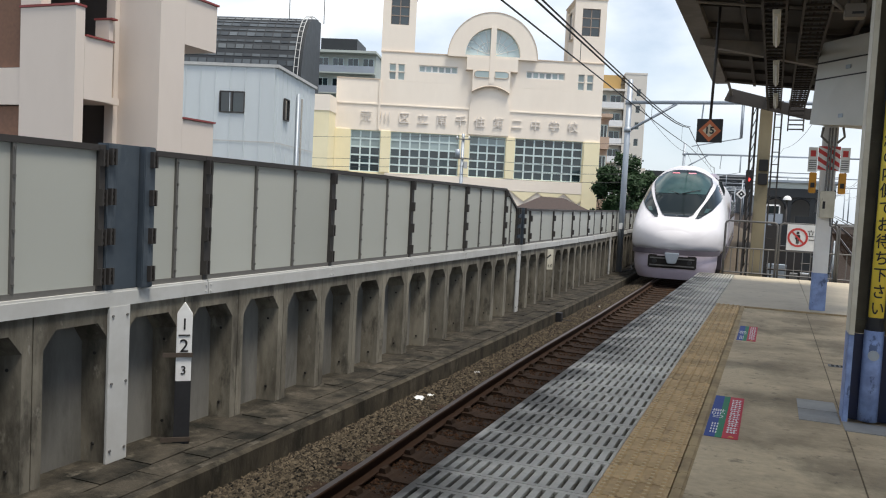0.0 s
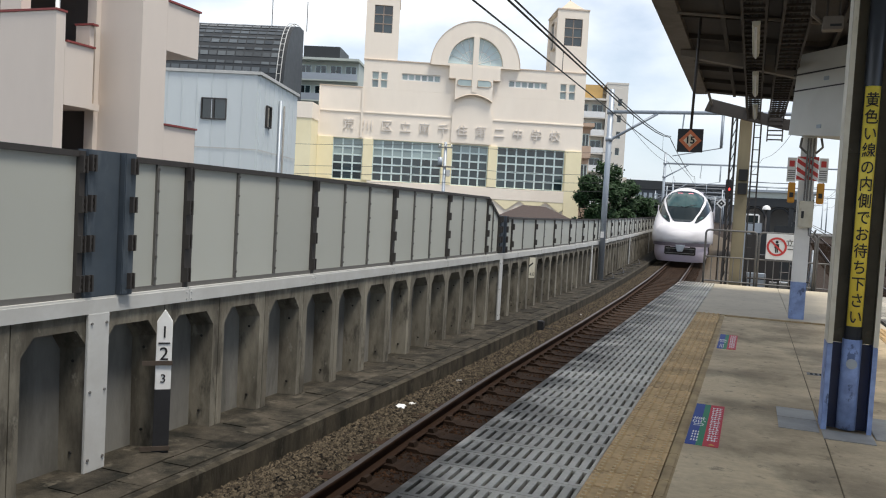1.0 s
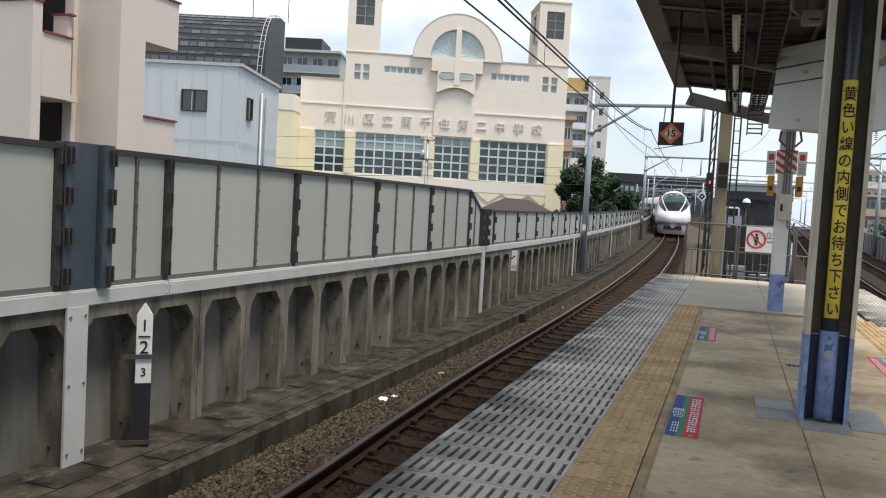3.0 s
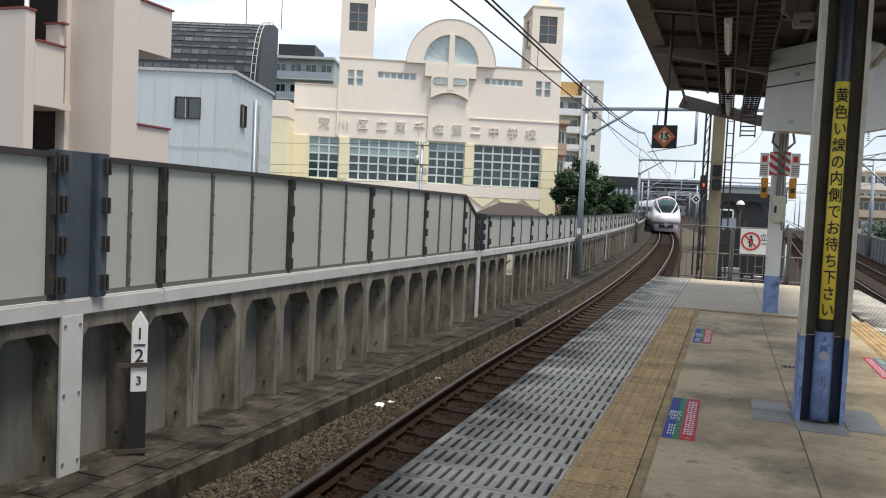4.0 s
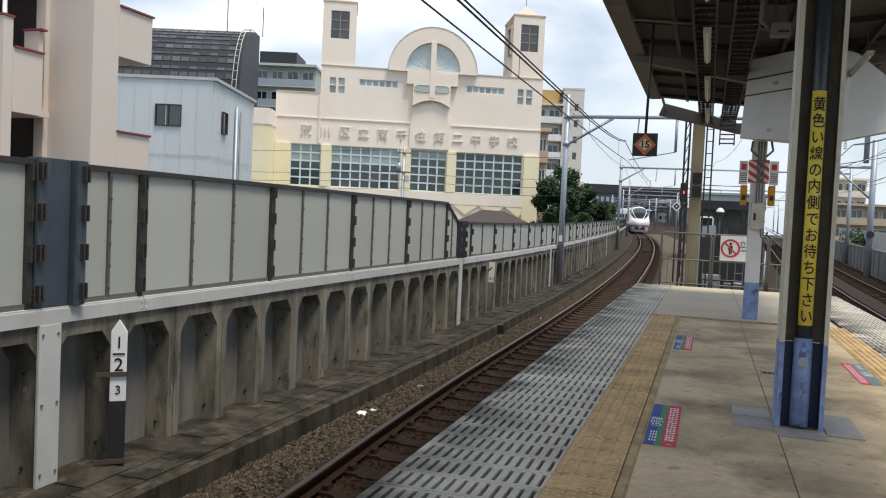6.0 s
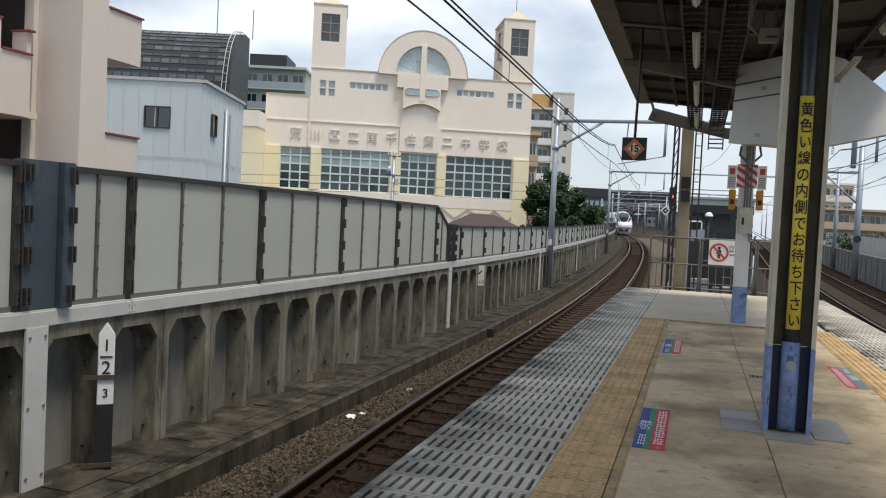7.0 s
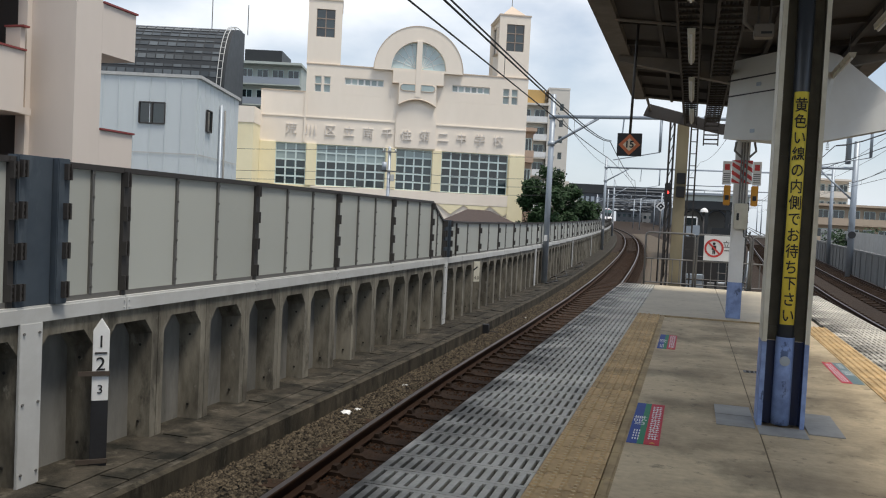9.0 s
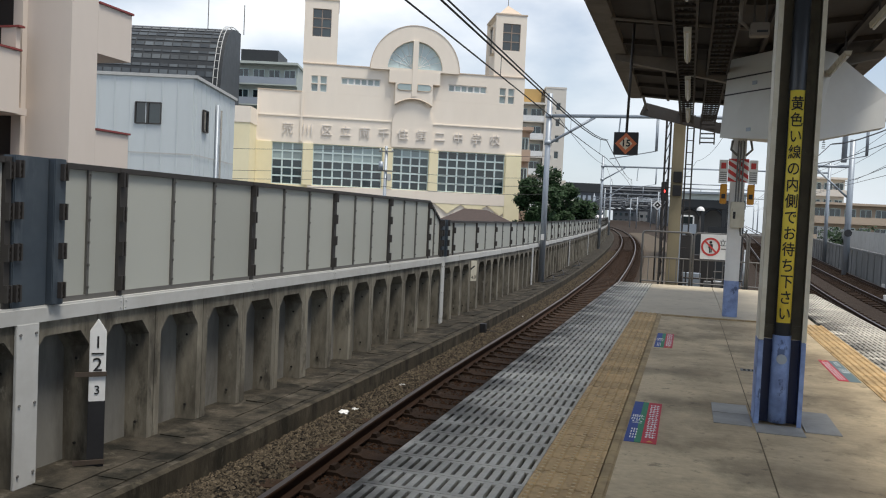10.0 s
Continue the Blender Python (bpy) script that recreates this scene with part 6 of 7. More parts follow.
# pinkish apartment block beside the wall, its balconies along the line
ap = thing("beige_apartment_block", "pinkish beige rendered apartment block with red-brown copings", "apartment building", pose(-10.5, 0, 0))
block("corner_tower", (-0.95, 0, 11.91, 12.57, G, 7.6), M_APT, ap)
block("upper_balcony", (-0.95, -0.002, 12.574, 13.5, 4.18, 5.08), M_APT, ap)
block("coping", (-0.97, 0.03, 12.58, 13.53, 5.084, 5.12), M_COPING, ap)
block("lower_parapet", (-0.16, -0.002, 12.574, 13.5, G, 2.78), M_APT, ap)
block("coping", (-0.19, 0.03, 12.58, 13.53, 2.784, 2.82), M_COPING, ap)
block("rear_wall", (-6.0, -0.96, 12.0, 12.5, G, 7.6), M_APT, ap)
block("pilaster", (-1.16, -0.955, 11.80, 12.4, G, 7.6), M_APT, ap)
# back of the balcony recess, its shade put into the colour
block("shaded_recess_back", (-3.6, -1.17, 11.9, 12.0, G, 7.6), M_INNER_SHADE, ap)
for z0, z1 in ((2.93, 4.0), (0.1, 1.2), (5.7, 6.8)):
    block("parapet", (-0.80, -0.70, 10.854, 11.50, z0, z1), M_APT, ap)
    block("coping", (-0.83, -0.67, 10.875, 11.52, z1 + 0.002, z1 + 0.035), M_COPING, ap)
    block("end_parapet", (-1.12, -0.80, 11.50, 11.6, z0 + 0.1, z1 + 0.42), M_APT, ap)
    block("coping", (-1.14, -0.72, 11.48, 11.62, z1 + 0.422, z1 + 0.455), M_COPING, ap)
    block("balcony_slab", (-2.4, -0.81, 10.86, 11.79, z0 - 0.0, z0 + 0.12), M_APT, ap)
block("front_pier", (-1.98, -0.70, 10.65, 10.85, G, 4.48), M_APT, ap)
block("coping", (-2.0, -0.68, 10.63, 10.87, 4.484, 4.52), M_COPING, ap)
block("front_pier_upper", (-1.98, -1.5, 10.65, 10.85, 4.53, 7.6), M_APT, ap)
block("ledge", (-4.5, -1.99, 10.67, 10.95, 2.80, 3.45), M_APT, ap)
for z0, z1 in ((3.47, 7.6), (G, 2.78)):
    block("tile_panel", (-4.5, -1.995, 10.74, 10.95, z0, z1), M_BRICK, ap)
for x in (-1.35, -1.05):
    bm = bmesh.new()
    tube(bm, (x, 11.0 + 0.3 * (x < -1.2), G), (x, 11.0 + 0.3 * (x < -1.2), 7.4), 0.035, 8)
    part("downpipe", bm, M_WHITE, ap)

# dark barrel-roofed block behind
dk = thing("barrel_roofed_block", "dark grey building with a louvred barrel roof", "building", frame_at(95))
R0 = 9.0
def vault(a, grow=0.0):
    return R0 - (R0 + grow) * max(0.0, math.cos(a)) ** 0.6, 9.0 + (14.2 + grow) * math.sin(a) ** 0.8


prof = [(-vault(a)[0], vault(a)[1]) for a in [radians(5 * i) for i in range(19)]]
bm = bmesh.new()
o = [(0.0, G)] + [(x, z) for x, z in prof] + [(-R0, G)]
va = [[bm.verts.new((xx, -x, z)) for x, z in o] for xx in (-44, -26.1)]
n = len(o)
for i in range(n):
    bm.faces.new((va[0][i], va[0][(i + 1) % n], va[1][(i + 1) % n], va[1][i]))
bm.faces.new(va[0][::-1]), bm.faces.new(va[1])
bmesh.ops.recalc_face_normals(bm, faces=bm.faces[:])
part("shell", bm, M_DARKCLAD, dk)
for k in range(3, 15):
    a0, a1 = radians(5 * k + 0.9), radians(5 * k + (4.0 if k % 2 else 2.6))
    for i in range(15):
        bm = bmesh.new()
        x0, x1 = -43 + i * 1.08, -43 + i * 1.08 + 0.94
        p = [(x, *vault(a, 0.06)) for a in (a0, a1) for x in (x0, x1)]
        if i == 0:
            v = [bm.verts.new(q) for q in (p[0], p[1], p[3], p[2])]
            bm.faces.new(v)
            base = part("louvre", bm, M_DARKGLASS, dk)
            base.modifiers.new("thickness", "SOLIDIFY").thickness = 0.05
        else:
            bm.free()
            piece("louvre", base.data, dk, pose(i * 1.08, 0, 0)).modifiers.new("thickness", "SOLIDIFY").thickness = 0.05
bm = bmesh.new()
for k in range(0, 18):
    a0 = radians(5 * k)
    x = -26.7
    y, z = vault(a0, 0.3)
    tube(bm, (x - 0.25, y, z), (x + 0.25, y, z), 0.035, 5)
    a1 = radians(5 * k + 5)
    for s in (-0.25, 0.25):
        tube(bm, (x + s, y, z), (x + s, *vault(a1, 0.3)), 0.05, 5)
part("roof_ladder", bm, M_BAND, dk, "pale roof ladder")
for x, h in ((-29.4, 4.5), (-25.0, 2.6)):
    bm = bmesh.new()
    tube(bm, (x, 6, 22.5), (x, 6, 23.5 + h), 0.06, 5)
    part("aerial", bm, M_FENCE, dk)
block("tail_block", (-26.0, -22.3, 1.0, 9, G, 11.2), M_PALE, dk)


def flats(name, label, depth, x0, x1, top, storeys, mat, rail, cols, deep=12, roof=True):
    th = thing(name, label, "apartment building", frame_at(depth))
    block("wall", (x0, x1, 1.3, deep, G, top), mat, th)
    sh = 3.0
    for k in range(storeys):
        z = top - (k + 1) * sh
        block("slab", (x0, x1, 0, 1.29, z, z + 0.18), mat, th)
        block("balcony", (x0, x1, 0.0, 0.08, z + 0.19, z + 1.15), rail, th)
        for c in range(cols):
            a = x0 + (x1 - x0) * (c + 0.15) / cols
            b = x0 + (x1 - x0) * (c + 0.85) / cols
            glazing("window", th, a, b, z + 0.3, z + 2.4, 2, 1, 1.30, M_PANE, None, 0.09)
    block("roof_slab", (x0 - 0.2, x1 + 0.2, -0.2, deep + 0.1, top + 0.004, top + 0.35), mat, th)
    return th


f2 = flats("grey_apartment_block", "grey-green apartment block with railed balconies", 120, -31, -21.9, 22.4, 6, M_GREENGREY, M_GALV, 4)
block("roof_hut", (-30.5, -25, 2, 9, 22.8, 24.8), M_DARKCLAD, f2)
f3 = flats("pale_apartment_tower", "cream apartment tower with white balconies", 140, 9.5, 16.9, 21.2, 8, M_PALE, M_WHITE, 3)
block("penthouse", (13.4, 16.5, 2, 9, 21.56, 24.1), M_TAN, f3)
f4 = thing("white_apartment_slab", "plain off-white apartment gable wall with small windows", "apartment building", frame_at(140))
gable = [(18.9, 19.6, 1.2 + 2.75 * k, 2.4 + 2.75 * k) for k in range(8)]
wall_with_openings("wall", f4, M_PALE, 16.95, 20.5, G, 24.0, gable, 0.4)
block("end_wall", (20.11, 20.5, 0.404, 12, G, 24.0), M_PALE, f4)
block("rear_wall", (16.95, 20.1, 11.6, 12, G, 24.0), M_PALE, f4)
block("roof", (16.9, 20.55, -0.05, 12.05, 24.004, 24.3), M_PALE, f4)
for a, b, c, d in gable:
    glazing("window", f4, a, b, c, d, 1, 1, 0.3, M_PANE, None, 0.08)
    block("vent_box", (18.0, 18.4, -0.25, -0.004, c + 0.2, c + 0.55), M_BAND, f4)
for k in range(3):
    block("step_block", (20.55 + 0.8 * k, 21.3 + 0.8 * k, 1, 10, G, 8.6 - 1.3 * k), M_PALE, f4)
f5 = flats("salmon_building", "salmon-brown building with railings beside the school", 80, 7.6, 8.5, 10.2, 5, M_PALE2, M_PALE2, 1)
f6 = flats("beige_factory", "low beige building with rows of windows across the tracks", 130, 57, 92, 6.2, 3, M_PALE3, M_PALE3, 14)
f7 = flats("grey_block", "pale grey block across the tracks", 145, 64, 72, 11.2, 4, M_PALE, M_PALE, 4)


# tree beyond the wall
def tree(x, y, z0, spread, high, seed, leaves):
    rnd = random.Random(seed)
    th = thing("street_tree", "dense dark green broadleaf tree beyond the wall", "tree", pose(x, y, z0), "trees")
    bm = bmesh.new()
    tube(bm, (0, 0, 0), (0.1, 0, high * 0.5), 0.28, 9, 0.16)
    for k in range(7):
        a = k * 0.9 + rnd.random()
        tube(bm, (0.08, 0, high * (0.3 + 0.03 * k)), (math.cos(a) * spread * 0.6, math.sin(a) * spread * 0.6, high * rnd.uniform(0.55, 0.85)), 0.09, 6, 0.03)
    part("trunk", bm, M_BARK, th)
    clumps = [(rnd.uniform(-1, 1) * spread * 0.8, rnd.uniform(-1, 1) * spread * 0.6, high * (0.42 + 0.52 * rnd.random() ** 1.3), rnd.uniform(0.12, 0.32) * spread) for _ in range(55)]
    verts, faces = [], []
    for i in range(leaves):
        cx, cy, cz, cr = clumps[rnd.randrange(len(clumps))]
        d = Vector((rnd.gauss(0, 1), rnd.gauss(0, 1), rnd.gauss(0, 1))).normalized() * cr * rnd.uniform(0.35, 1.0) ** 0.7 * rnd.choice((1.0, 1.0, 1.0, 1.35))
        p = Vector((cx, cy, cz)) + d
        u = Vector((rnd.gauss(0, 1), rnd.gauss(0, 1), rnd.gauss(0, 0.6))).normalized()
        w = u.orthogonal().normalized()
        s = rnd.uniform(0.08, 0.17)
        b = len(verts)
        verts += [tuple(p - u * s), tuple(p + w * s * 0.6), tuple(p + u * s), tuple(p - w * s * 0.6)]
        faces.append((b, b + 1, b + 2, b + 3))
    me = bpy.data.meshes.new("crown")
    me.from_pydata(verts, [], faces)
    me.materials.append(M_LEAF)
    ob = new("crown", me)
    ob.parent = th


for x, y, s, h, seed in ((-11.9, 66.0, 2.1, 13.3, 1), (-11.3, 72.0, 2.4, 12.6, 2), (-10.5, 78.0, 2.4, 11.4, 3), (-14.2, 76.0, 2.4, 13.0, 4), (-11.4, 86.0, 1.9, 10.4, 5)):
    tree(x, y, -7.0, s, h, seed, 20000)
for x, y, s, h, seed in ((14.5, 85.0, 2.6, 9.6, 8), (16.5, 62.0, 2.0, 8.0, 9), (18.5, 66.0, 2.2, 8.2, 10)):
    tree(x, y, -7.0, s, h, seed, 5000)


# ---- river bridge where the line climbs away ----
def truss_bridge():
    y0 = 262.0
    th = thing("truss_bridge", "dark grey steel bowstring truss railway bridge", "bridge", at_line(-3.1, y0, -1.1))
    L, W, H = 62.0, 12.5, 11.4
    n = 10
    for side in (-1, 1):
        x = side * W
        top = [(x, L * i / n, 1.5 + H * math.sin(math.pi * (0.12 + 0.76 * i / n)) ** 0.7) for i in range(n + 1)]
        bm = bmesh.new()
        pipe(bm, top, 0.45, 6)
        part("top_chord", bm, M_BRIDGE, th)
        block("bottom_chord", (x - 0.4, x + 0.4, 0, L, -0.8, 0.9), M_BRIDGE, th)
        for i in range(n + 1):
            bm = bmesh.new()
            tube(bm, (x, L * i / n, 0.5), top[i], 0.26, 6)
            part("vertical", bm, M_BRIDGE, th)
            if i < n:
                bm = bmesh.new()
                a, b = ((x, L * i / n, 0.5), top[i + 1]) if i >= n / 2 else (top[i], (x, L * (i + 1) / n, 0.5))
                tube(bm, a, b, 0.2, 6)
                part("diagonal", bm, M_BRIDGE, th)
    for i in range(n + 1):
        z = 1.5 + H * math.sin(math.pi * (0.12 + 0.76 * i / n)) ** 0.7
        bm = bmesh.new()
        tube(bm, (-W, L * i / n, z), (W, L * i / n, z), 0.42, 6)
        tube(bm, (-W, L * i / n, z - 1.6), (W, L * i / n, z - 1.6), 0.2, 6)
        for k in range(6):
            x = -W + 2 * W * k / 6
            tube(bm, (x, L * i / n, z - (1.6 if k % 2 else 0)), (x + 2 * W / 6, L * i / n, z - (0 if k % 2 else 1.6)), 0.26, 5)
        part("sway_frame", bm, M_BRIDGE, th)
    block("deck", (-W, W, 0, L, -0.9, -0.4), M_BRIDGE, th)
    return th


bridge = truss_bridge()
bridge.matrix_basis = at_line(7.4, 262.0, -1.1)
copy_thing(bridge, at_line(7.4, 328.0, -1.1))

# blocks added beyond the river to darken the bright gap low under the bridge
for x, w, h, m in ((-34, 16, 11.0, M_PARAPET), (-16, 14, 14.5, M_GREENGREY), (0, 12, 10.5, M_BRIDGE), (14, 15, 13.0, M_PARAPET), (31, 12, 9.5, M_BRIDGE), (46, 18, 12.0, M_PALE3)):
    town = thing("distant_block", "added grey block filling the view far beyond the river bridge", "building", at_line(x + 10, 410, 0) @ pose(0, 0, -7.0 - rise(410)), "distant blocks")
    block("wall", (-w / 2, w / 2, 0, 14, 0, h + rise(410)), m, town)
    block("parapet", (-w / 2 - 0.2, w / 2 + 0.2, -0.2, 14.2, h + rise(410) + 0.004, h + rise(410) + 0.5), M_BRIDGE, town)
    bm = bmesh.new()
    box(bm, 0, 1.3, -0.08, -0.01, 0, 1.3)
    pane = mesh_of("window", bm, M_PANE)
    for k in range(int(w / 2.6)):
        for f in range(4):
            piece("window", pane, town, pose(-w / 2 + 0.7 + k * 2.6, 0, h + rise(410) - 2.4 - 3.0 * f))

# dark low roofs beyond the curve
rf = thing("dark_roofed_hall", "long dark roofed hall beyond the railway curve", "hall", frame_at(230))
block("wall", (30, 45, 0, 16, -7, 10.2), M_BRIDGE, rf)
block("roof", (29.5, 45.3, -0.4, 16.4, 10.21, 12.6), M_DARKCLAD, rf)
for k in range(9):
    block("window", (31 + k * 1.45, 31.9 + k * 1.45, -0.06, -0.005, 7.8, 9.2), M_GALV, rf)

# elevated side structure with dark arches beyond the fence
el = thing("trackside_shelter", "dark steel trackside shelter with a flat layered roof and arches", "shelter", pose(1.2, 62, -1.0))
block("roof", (-2.3, 2.6, 0, 10, 4.55, 4.95), M_GREENGREY, el)
block("roof_edge", (-2.5, 2.8, -0.2, 10.2, 4.96, 5.12), M_GALV, el)
block("lower_band", (-2.3, 2.6, -0.05, 0.25, 3.95, 4.54), M_DARKCLAD, el)
for x in (-2.1, -0.3, 1.2, 2.4):
    block("pier", (x - 0.16, x + 0.16, 0, 0.5, 0, 3.94), M_DARKCLAD, el)
# grey sheet added to darken the arches, which would open onto bright sky
block("arch_backing", (-2.2, 2.5, 6, 6.1, 0, 4.5), M_FENCE, el)
for x in (-1.2, 0.45, 1.8):
    bm = bmesh.new()
    pipe(bm, [(x + 0.72 * math.cos(a), 0.1, 3.1 + 0.8 * math.sin(a)) for a in [math.pi * i / 8 for i in range(9)]], 0.09, 5)
    part("arch", bm, M_DARKCLAD, el)
dome = thing("dome_lamp", "white dome-topped lamp post by the shelter", "lamp", pose(0.74, 60, -0.9))
bm = bmesh.new()
tube(bm, (0, 0, 0), (0, 0, 3.6), 0.06, 8)
part("post", bm, M_POST, dome)
bm = bmesh.new()
rings = []
for i in range(5):
    a = 0.5 * math.pi * i / 4
    rings.append([bm.verts.new((0.28 * math.cos(a) * math.cos(k * math.pi / 6), 0.28 * math.cos(a) * math.sin(k * math.pi / 6), 3.6 + 0.3 * math.sin(a))) for k in range(12)])
for a, b in zip(rings, rings[1:]):
    for k in range(12):
        bm.faces.new((a[k], a[(k + 1) % 12], b[(k + 1) % 12], b[k])).smooth = True
part("dome", bm, M_WHITE, dome)


def cabinet(x, y, z, w, d, h, mat, label):
    th = thing("trackside_cabinet", label, "cabinet", pose(x, y, z), "trackside cabinets")
    block("body", (-w / 2, w / 2, -d / 2, d / 2, 0.08, h), mat, th, "", 0.01)
    block("plinth", (-w / 2 + 0.03, w / 2 - 0.03, -d / 2 + 0.03, d / 2 - 0.03, 0, 0.08), M_RECESS, th)
    block("door", (-w / 2 + 0.04, w / 2 - 0.04, -d / 2 - 0.012, -d / 2 - 0.002, 0.14, h - 0.06), mat, th)
    block("handle", (w / 2 - 0.10, w / 2 - 0.07, -d / 2 - 0.03, -d / 2 - 0.012, h * 0.5, h * 0.5 + 0.12), M_POST, th)


for x, y, w, h, m in ((0.15, 24.2, 0.5, 1.55, M_GALV), (0.72, 24.0, 0.45, 1.35, M_FENCE), (1.2, 24.6, 0.4, 1.8, M_POST), (-0.02, 25.5, 0.3, 2.6, M_POST), (0.5, 26.4, 0.6, 2.0, M_POST), (1.0, 30, 0.7, 2.9, M_DARKCLAD), (0.3, 33, 0.8, 2.6, M_DARKCLAD), (1.7, 35, 0.6, 3.1, M_DARKCLAD), (-0.1, 40, 0.9, 3.0, M_GALV)):
    cabinet(x, y, -1.33, w, 0.4, h, m, "grey steel trackside relay cabinet beyond the fence" if m in (M_GALV, M_FENCE) else "dark steel trackside relay cabinet beyond the fence")
# pipe racks between the cabinets
for k, (x0, x1, y) in enumerate(((-0.1, 1.5, 23.4), (0.0, 1.6, 27.5), (-0.2, 2.2, 37.0))):
    th = thing("cable_rack", "dark steel cable rack with crossed rails beyond the fence", "rack", pose(0, y, -1.33), "cable racks")
    for x in (x0, (x0 + x1) / 2, x1):
        block("upright", (x - 0.03, x + 0.03, -0.03, 0.03, 0, 1.5 + 0.5 * k), M_POST, th)
    for z in (0.45, 0.8, 1.15, 1.45):
        bm = bmesh.new()
        tube(bm, (x0, -0.04, z), (x1, -0.04, z), 0.025, 6)
        part("rail", bm, M_GALV if z in (0.45, 1.15) else M_POST, th)
# steps with handrails on the far side
st = thing("steel_steps", "grey steel steps with sloping handrails down to the track", "steps", pose(1.75, 22.4, -1.33))
for k in range(6):
    block("tread", (-0.3, 0.3, 0.1 + k * 0.25, 0.33 + k * 0.25, 1.15 - k * 0.2, 1.18 - k * 0.2), M_GALV, st)
for x in (-0.32, 0.32):
    bm = bmesh.new()
    pipe(bm, [(x, 0.0, 1.3), (x, 0.0, 2.3), (x, 1.6, 1.1), (x, 1.6, 0.1)], 0.025, 6)
    part("handrail", bm, M_GALV, st)

# signal with a lit red lamp and a diamond marker below
sg = thing("railway_signal", "black railway signal showing a red light on a lattice post", "railway signal", pose(-1.2, 40, -0.85))
bm = bmesh.new()
tube(bm, (0, 0.1, 0), (0, 0.1, 4.3), 0.05, 8)
part("post", bm, M_POST, sg)
block("head", (-0.14, 0.14, -0.06, 0.09, 3.55, 4.45), M_BLACK, sg, "", 0.03)
for z in (3.75, 4.25):
    bm = bmesh.new()
    tube(bm, (0, -0.18, z), (0, -0.06, z), 0.10, 12)
    part("hood", bm, M_BLACK, sg)
bm = bmesh.new()
tube(bm, (0, -0.192, 4.0), (0, -0.182, 4.0), 0.075, 14)
part("red_lamp", bm, glow("red_signal_light", (1.0, 0.05, 0.04), 3.0), sg, "lit red signal lamp")
dm = thing("diamond_marker", "black and white diamond marker plate below the signal", "marker", pose(-1.46, 39.8, 2.48))
for s, m, y in ((0.24, M_WHITE, 0.0), (0.15, M_INK, -0.006), (0.05, M_WHITE, -0.012)):
    bm = bmesh.new()
    prism(bm, [(0, -s), (s, 0), (0, s), (-s, 0)], y - 0.004, y)
    part("plate", bm, m, dm)
bm = bmesh.new()
tube(bm, (0, 0.03, -3.7), (0, 0.03, 0.2), 0.03, 8)
part("post", bm, M_POST, dm)

# white framed window box of a works trolley beyond the fence
tr = thing("works_trolley", "white-framed works trolley cab parked beyond the fence", "trolley", pose(-0.1, 45, 1.25))
block("cab", (-0.36, 0.36, 0, 1.2, 0.35, 0.9), M_WHITE, tr, "", 0.06)
block("window", (-0.29, 0.29, -0.015, -0.002, 0.43, 0.82), M_GLASS_DARK, tr)
for x in (-0.3, 0.3):
    block("leg", (x - 0.05, x + 0.05, 0.1, 1.1, -2.5, 0.36), M_POST, tr)

# more masts and portal beams further along both lines
for k, y in enumerate((92, 130, 175, 190)):
    th = thing("catenary_portal", "slim grey catenary portal over the distant tracks", "catenary gantry", at_line(-5.4, y, -1.1), "catenary portals")
    for x in (7.4, 12.0):
        bm = bmesh.new()
        tube(bm, (x, 0, 0), (x, 0, 6.6), 0.10, 8)
        part("mast", bm, M_GALV, th)
    for z in (6.0, 6.5):
        bm = bmesh.new()
        tube(bm, (7.4, 0, z), (12.0, 0, z), 0.06, 8)
        part("beam", bm, M_GALV, th)

# fence and mast on the far side
ff = thing("town_fence", "pale panel fence along the street across the tracks", "fence", pose(0, 0, 0))
bm = bmesh.new()
box(bm, -0.05, 0.05, -0.98, 0.98, 0, 1.5)
me = mesh_of("fence_panel", bm, M_BAND)
for k in range(30):
    piece("fence_panel", me, ff, at_other(12.0, 50 + k * 2.0, -0.2))
mast = thing("far_mast", "grey catenary mast with side arm across the tracks", "catenary mast", pose(9.3, 55, -1.3), "far masts")
bm = bmesh.new()
tube(bm, (0, 0, 0), (0, 0, 8.6), 0.2, 12, 0.16)
part("mast", bm, M_GALV, mast)
for z, x in ((6.95, -2.4),):
    bm = bmesh.new()
    tube(bm, (0, 0, z), (x, 0, z), 0.09, 8)
    part("arm", bm, M_GALV, mast)
    bm = bmesh.new()
    tube(bm, (0, 0, z - 2.0), (x * 0.85, 0, z - 0.1), 0.06, 8)
    part("stay", bm, M_GALV, mast)
bm = bmesh.new()
tube(bm, (-0.45, 0, 7.2), (-0.45, 0, 11.0), 0.16, 8)
part("transformer_tube", bm, M_GALV, mast)
bm = bmesh.new()
tube(bm, (0, -0.3, 2.9), (0, -0.18, 2.9), 0.22, 12)
part("round_lamp", bm, M_BLACK, mast)
for z in (7.0, 8.2, 9.0):
    wire_between("feeder_wire", "dark feeder wire along the far masts", [(10.0 + 0.03 * y, 20 + y, z - 1.3 - 0.004 * (y - 35) * (70 - y) * 0.2) for y in range(0, 100, 8)], 0.014)
# white ground markers between the far tracks
for x, y in ((7.0, 32), (6.6, 27), (8.8, 44), (6.3, 24), (7.6, 37)):
    mk = thing("ground_marker", "small white trackside marker stub between the tracks", "marker", other_pose(x, y), "ground markers")
    block("stub", (-0.07, 0.07, -0.06, 0.06, 0, 0.36), M_WHITE, mk, "", 0.01)
    block("foot", (-0.1, 0.1, -0.09, 0.09, -0.02, 0.05), M_RECESS, mk)

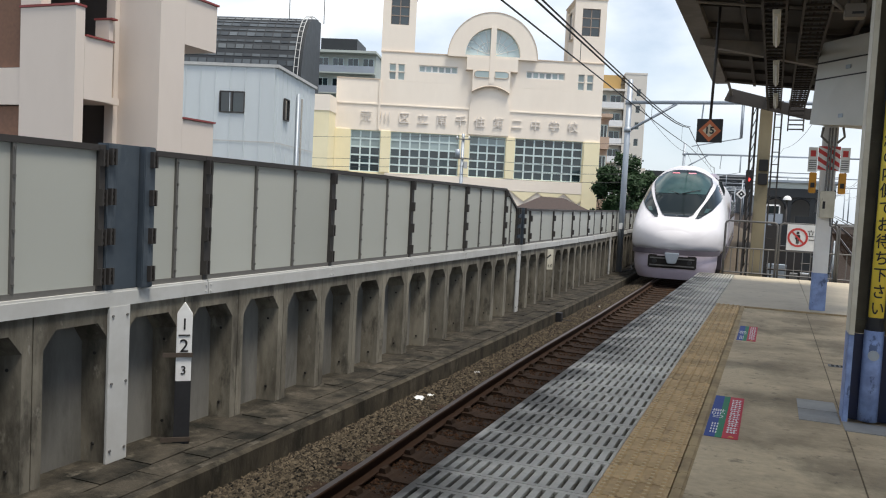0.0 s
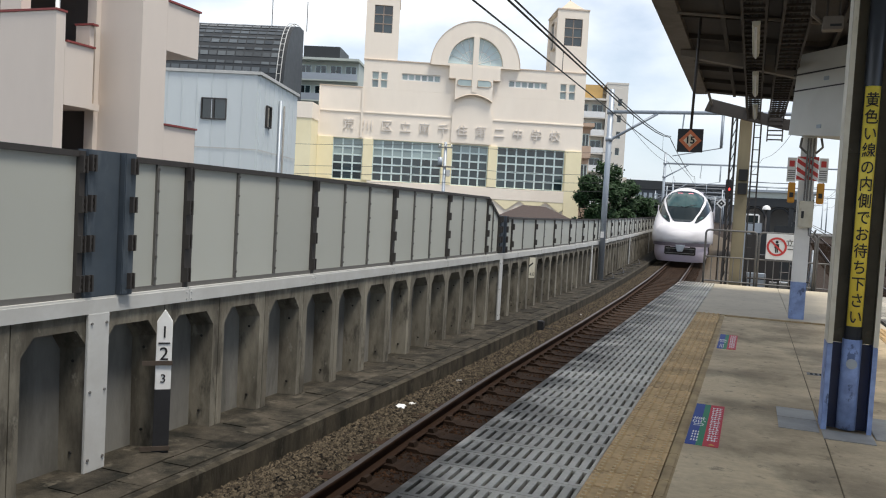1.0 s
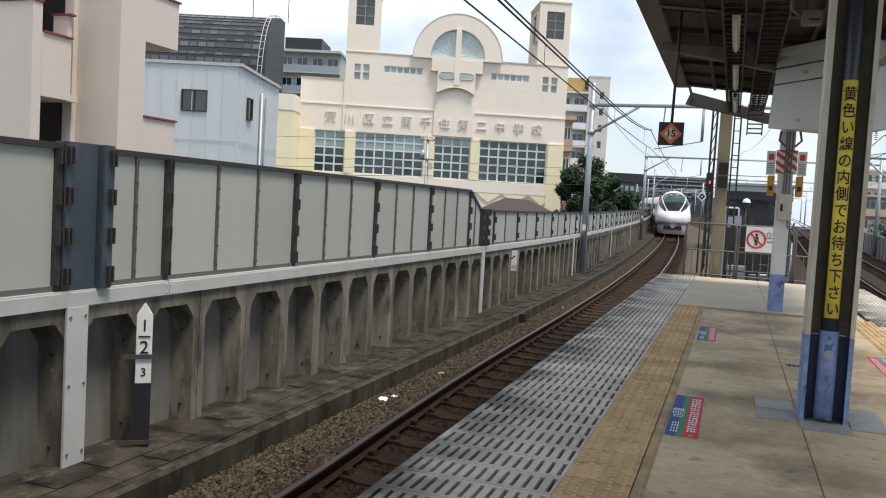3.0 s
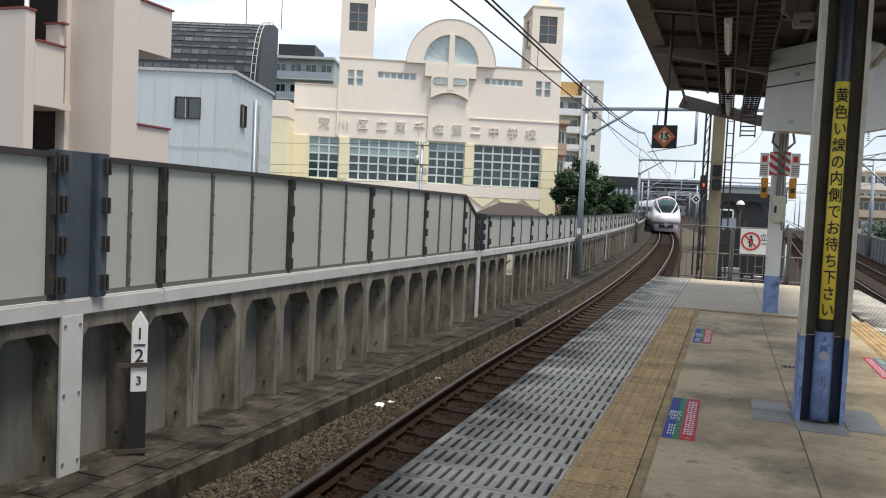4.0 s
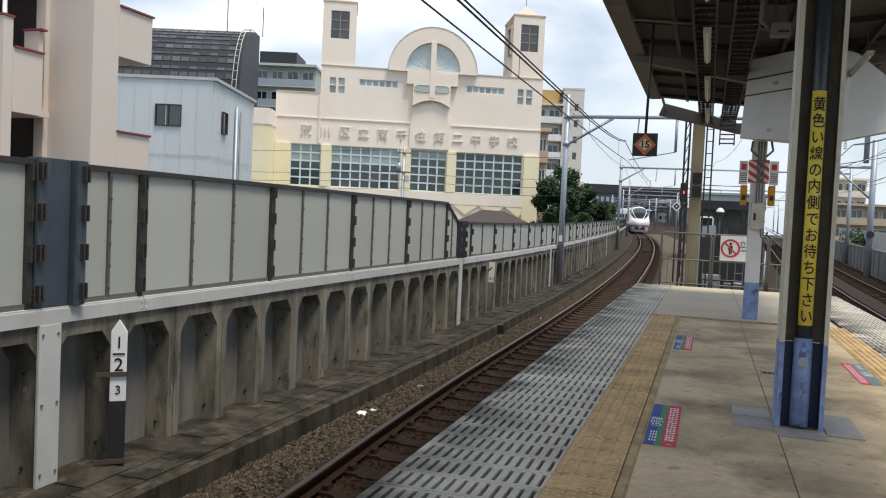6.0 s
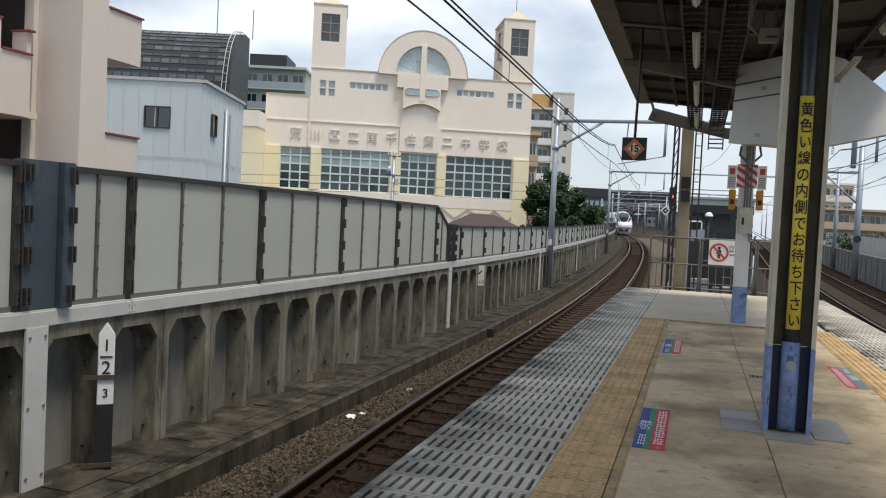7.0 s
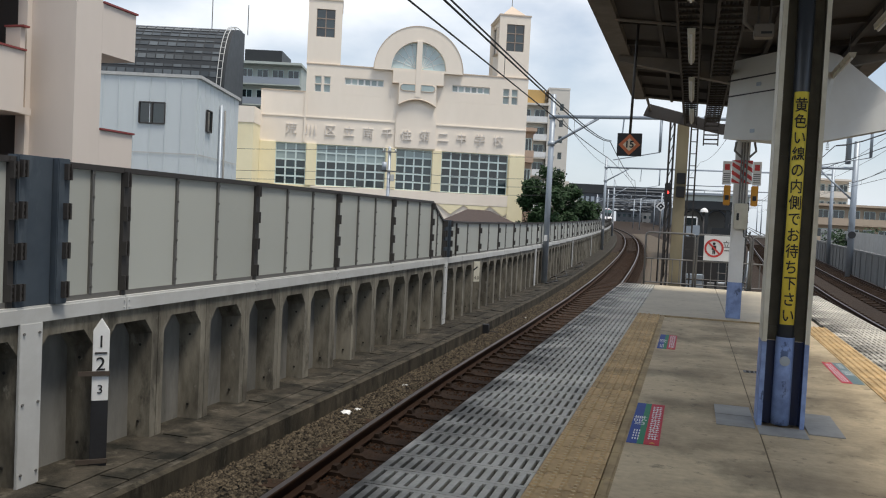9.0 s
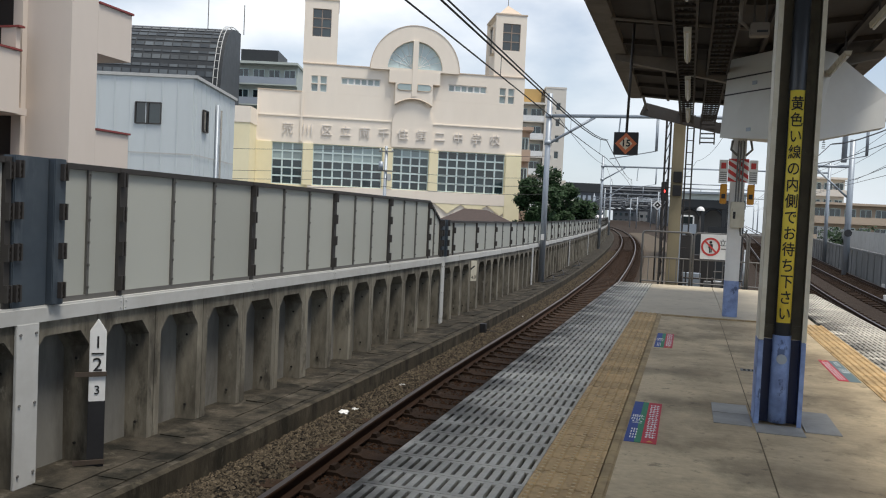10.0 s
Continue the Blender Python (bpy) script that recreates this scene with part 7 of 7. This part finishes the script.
# litter on the ballast and fittings by the rail
for i, (x, y, s) in enumerate(((-4.42, 10.4, 0.06), (-4.35, 10.65, 0.04), (-4.3, 12.5, 0.035), (-4.25, 23.0, 0.05))):
    rnd = random.Random(20 + i)
    bm = bmesh.new()
    grid = [[bm.verts.new((s * (u - 1.5) * 0.7, s * (v - 1.5) * 0.6, rnd.uniform(0.005, 0.05))) for v in range(4)] for u in range(4)]
    for u in range(3):
        for v in range(3):
            bm.faces.new((grid[u][v], grid[u + 1][v], grid[u + 1][v + 1], grid[u][v + 1]))
    lt = tagged(part("paper_scrap", bm, M_WHITE, None, "", at_line(x, y, -1.30)), "crumpled white paper scrap on the ballast", "litter", "paper scraps")
    lt.modifiers.new("thickness", "SOLIDIFY").thickness = 0.006
for x, y in ((-2.75, 14.2), (-2.6, 22.6)):
    gb = thing("track_transponder", "pale flat track transponder box between the rails", "transponder", at_line(x, y, -1.24), "track transponders")
    block("case", (-0.22, 0.22, -0.14, 0.14, 0, 0.06), M_CREAM, gb, "", 0.015)
    block("bracket", (-0.3, 0.3, -0.04, 0.04, -0.05, 0.0), M_RAIL, gb)
jb = thing("track_junction_box", "small black junction box on the walkway kerb", "junction box", at_line(-4.66, 19.6, -1.32))
block("case", (-0.08, 0.08, -0.1, 0.1, 0, 0.22), M_BLACK, jb, "", 0.01)
bm = bmesh.new()
pipe(bm, [(0.08, 0, 0.06), (0.3, 0.05, 0.03), (0.5, 0.5, 0.03)], 0.012, 6)
part("cable", bm, M_BLACK, jb)
for y in (33.0, 36.5, 44.0):
    bm = bmesh.new()
    pipe(bm, [along(-5.3, y, -1.06), along(-5.0, y + 1.5, -1.04), along(-5.2, y + 2.4, -0.9), along(-5.45, y + 2.6, -1.04)], 0.02, 6)
    tagged(part("loose_cable", bm, M_BLACK), "loose black cable lying on the walkway", "cable", "loose cables")
# everything laid out in units comes to true size; the train is built in metres
for ob in list(scene.objects):
    if ob.parent is None and ob.type in ("MESH", "EMPTY") and ob not in (end_car, *mid_cars):
        ob.matrix_basis = Matrix.Scale(UNIT, 4) @ ob.matrix_basis


def motions():
    walk(end_car, [(t, car_pose(y)) for t, y in GONE])
    for k, car in enumerate(mid_cars):
        walk(car, [(t, car_pose(y + (20.2 + 20.0 * k) / UNIT)) for t, y in GONE])


motions()
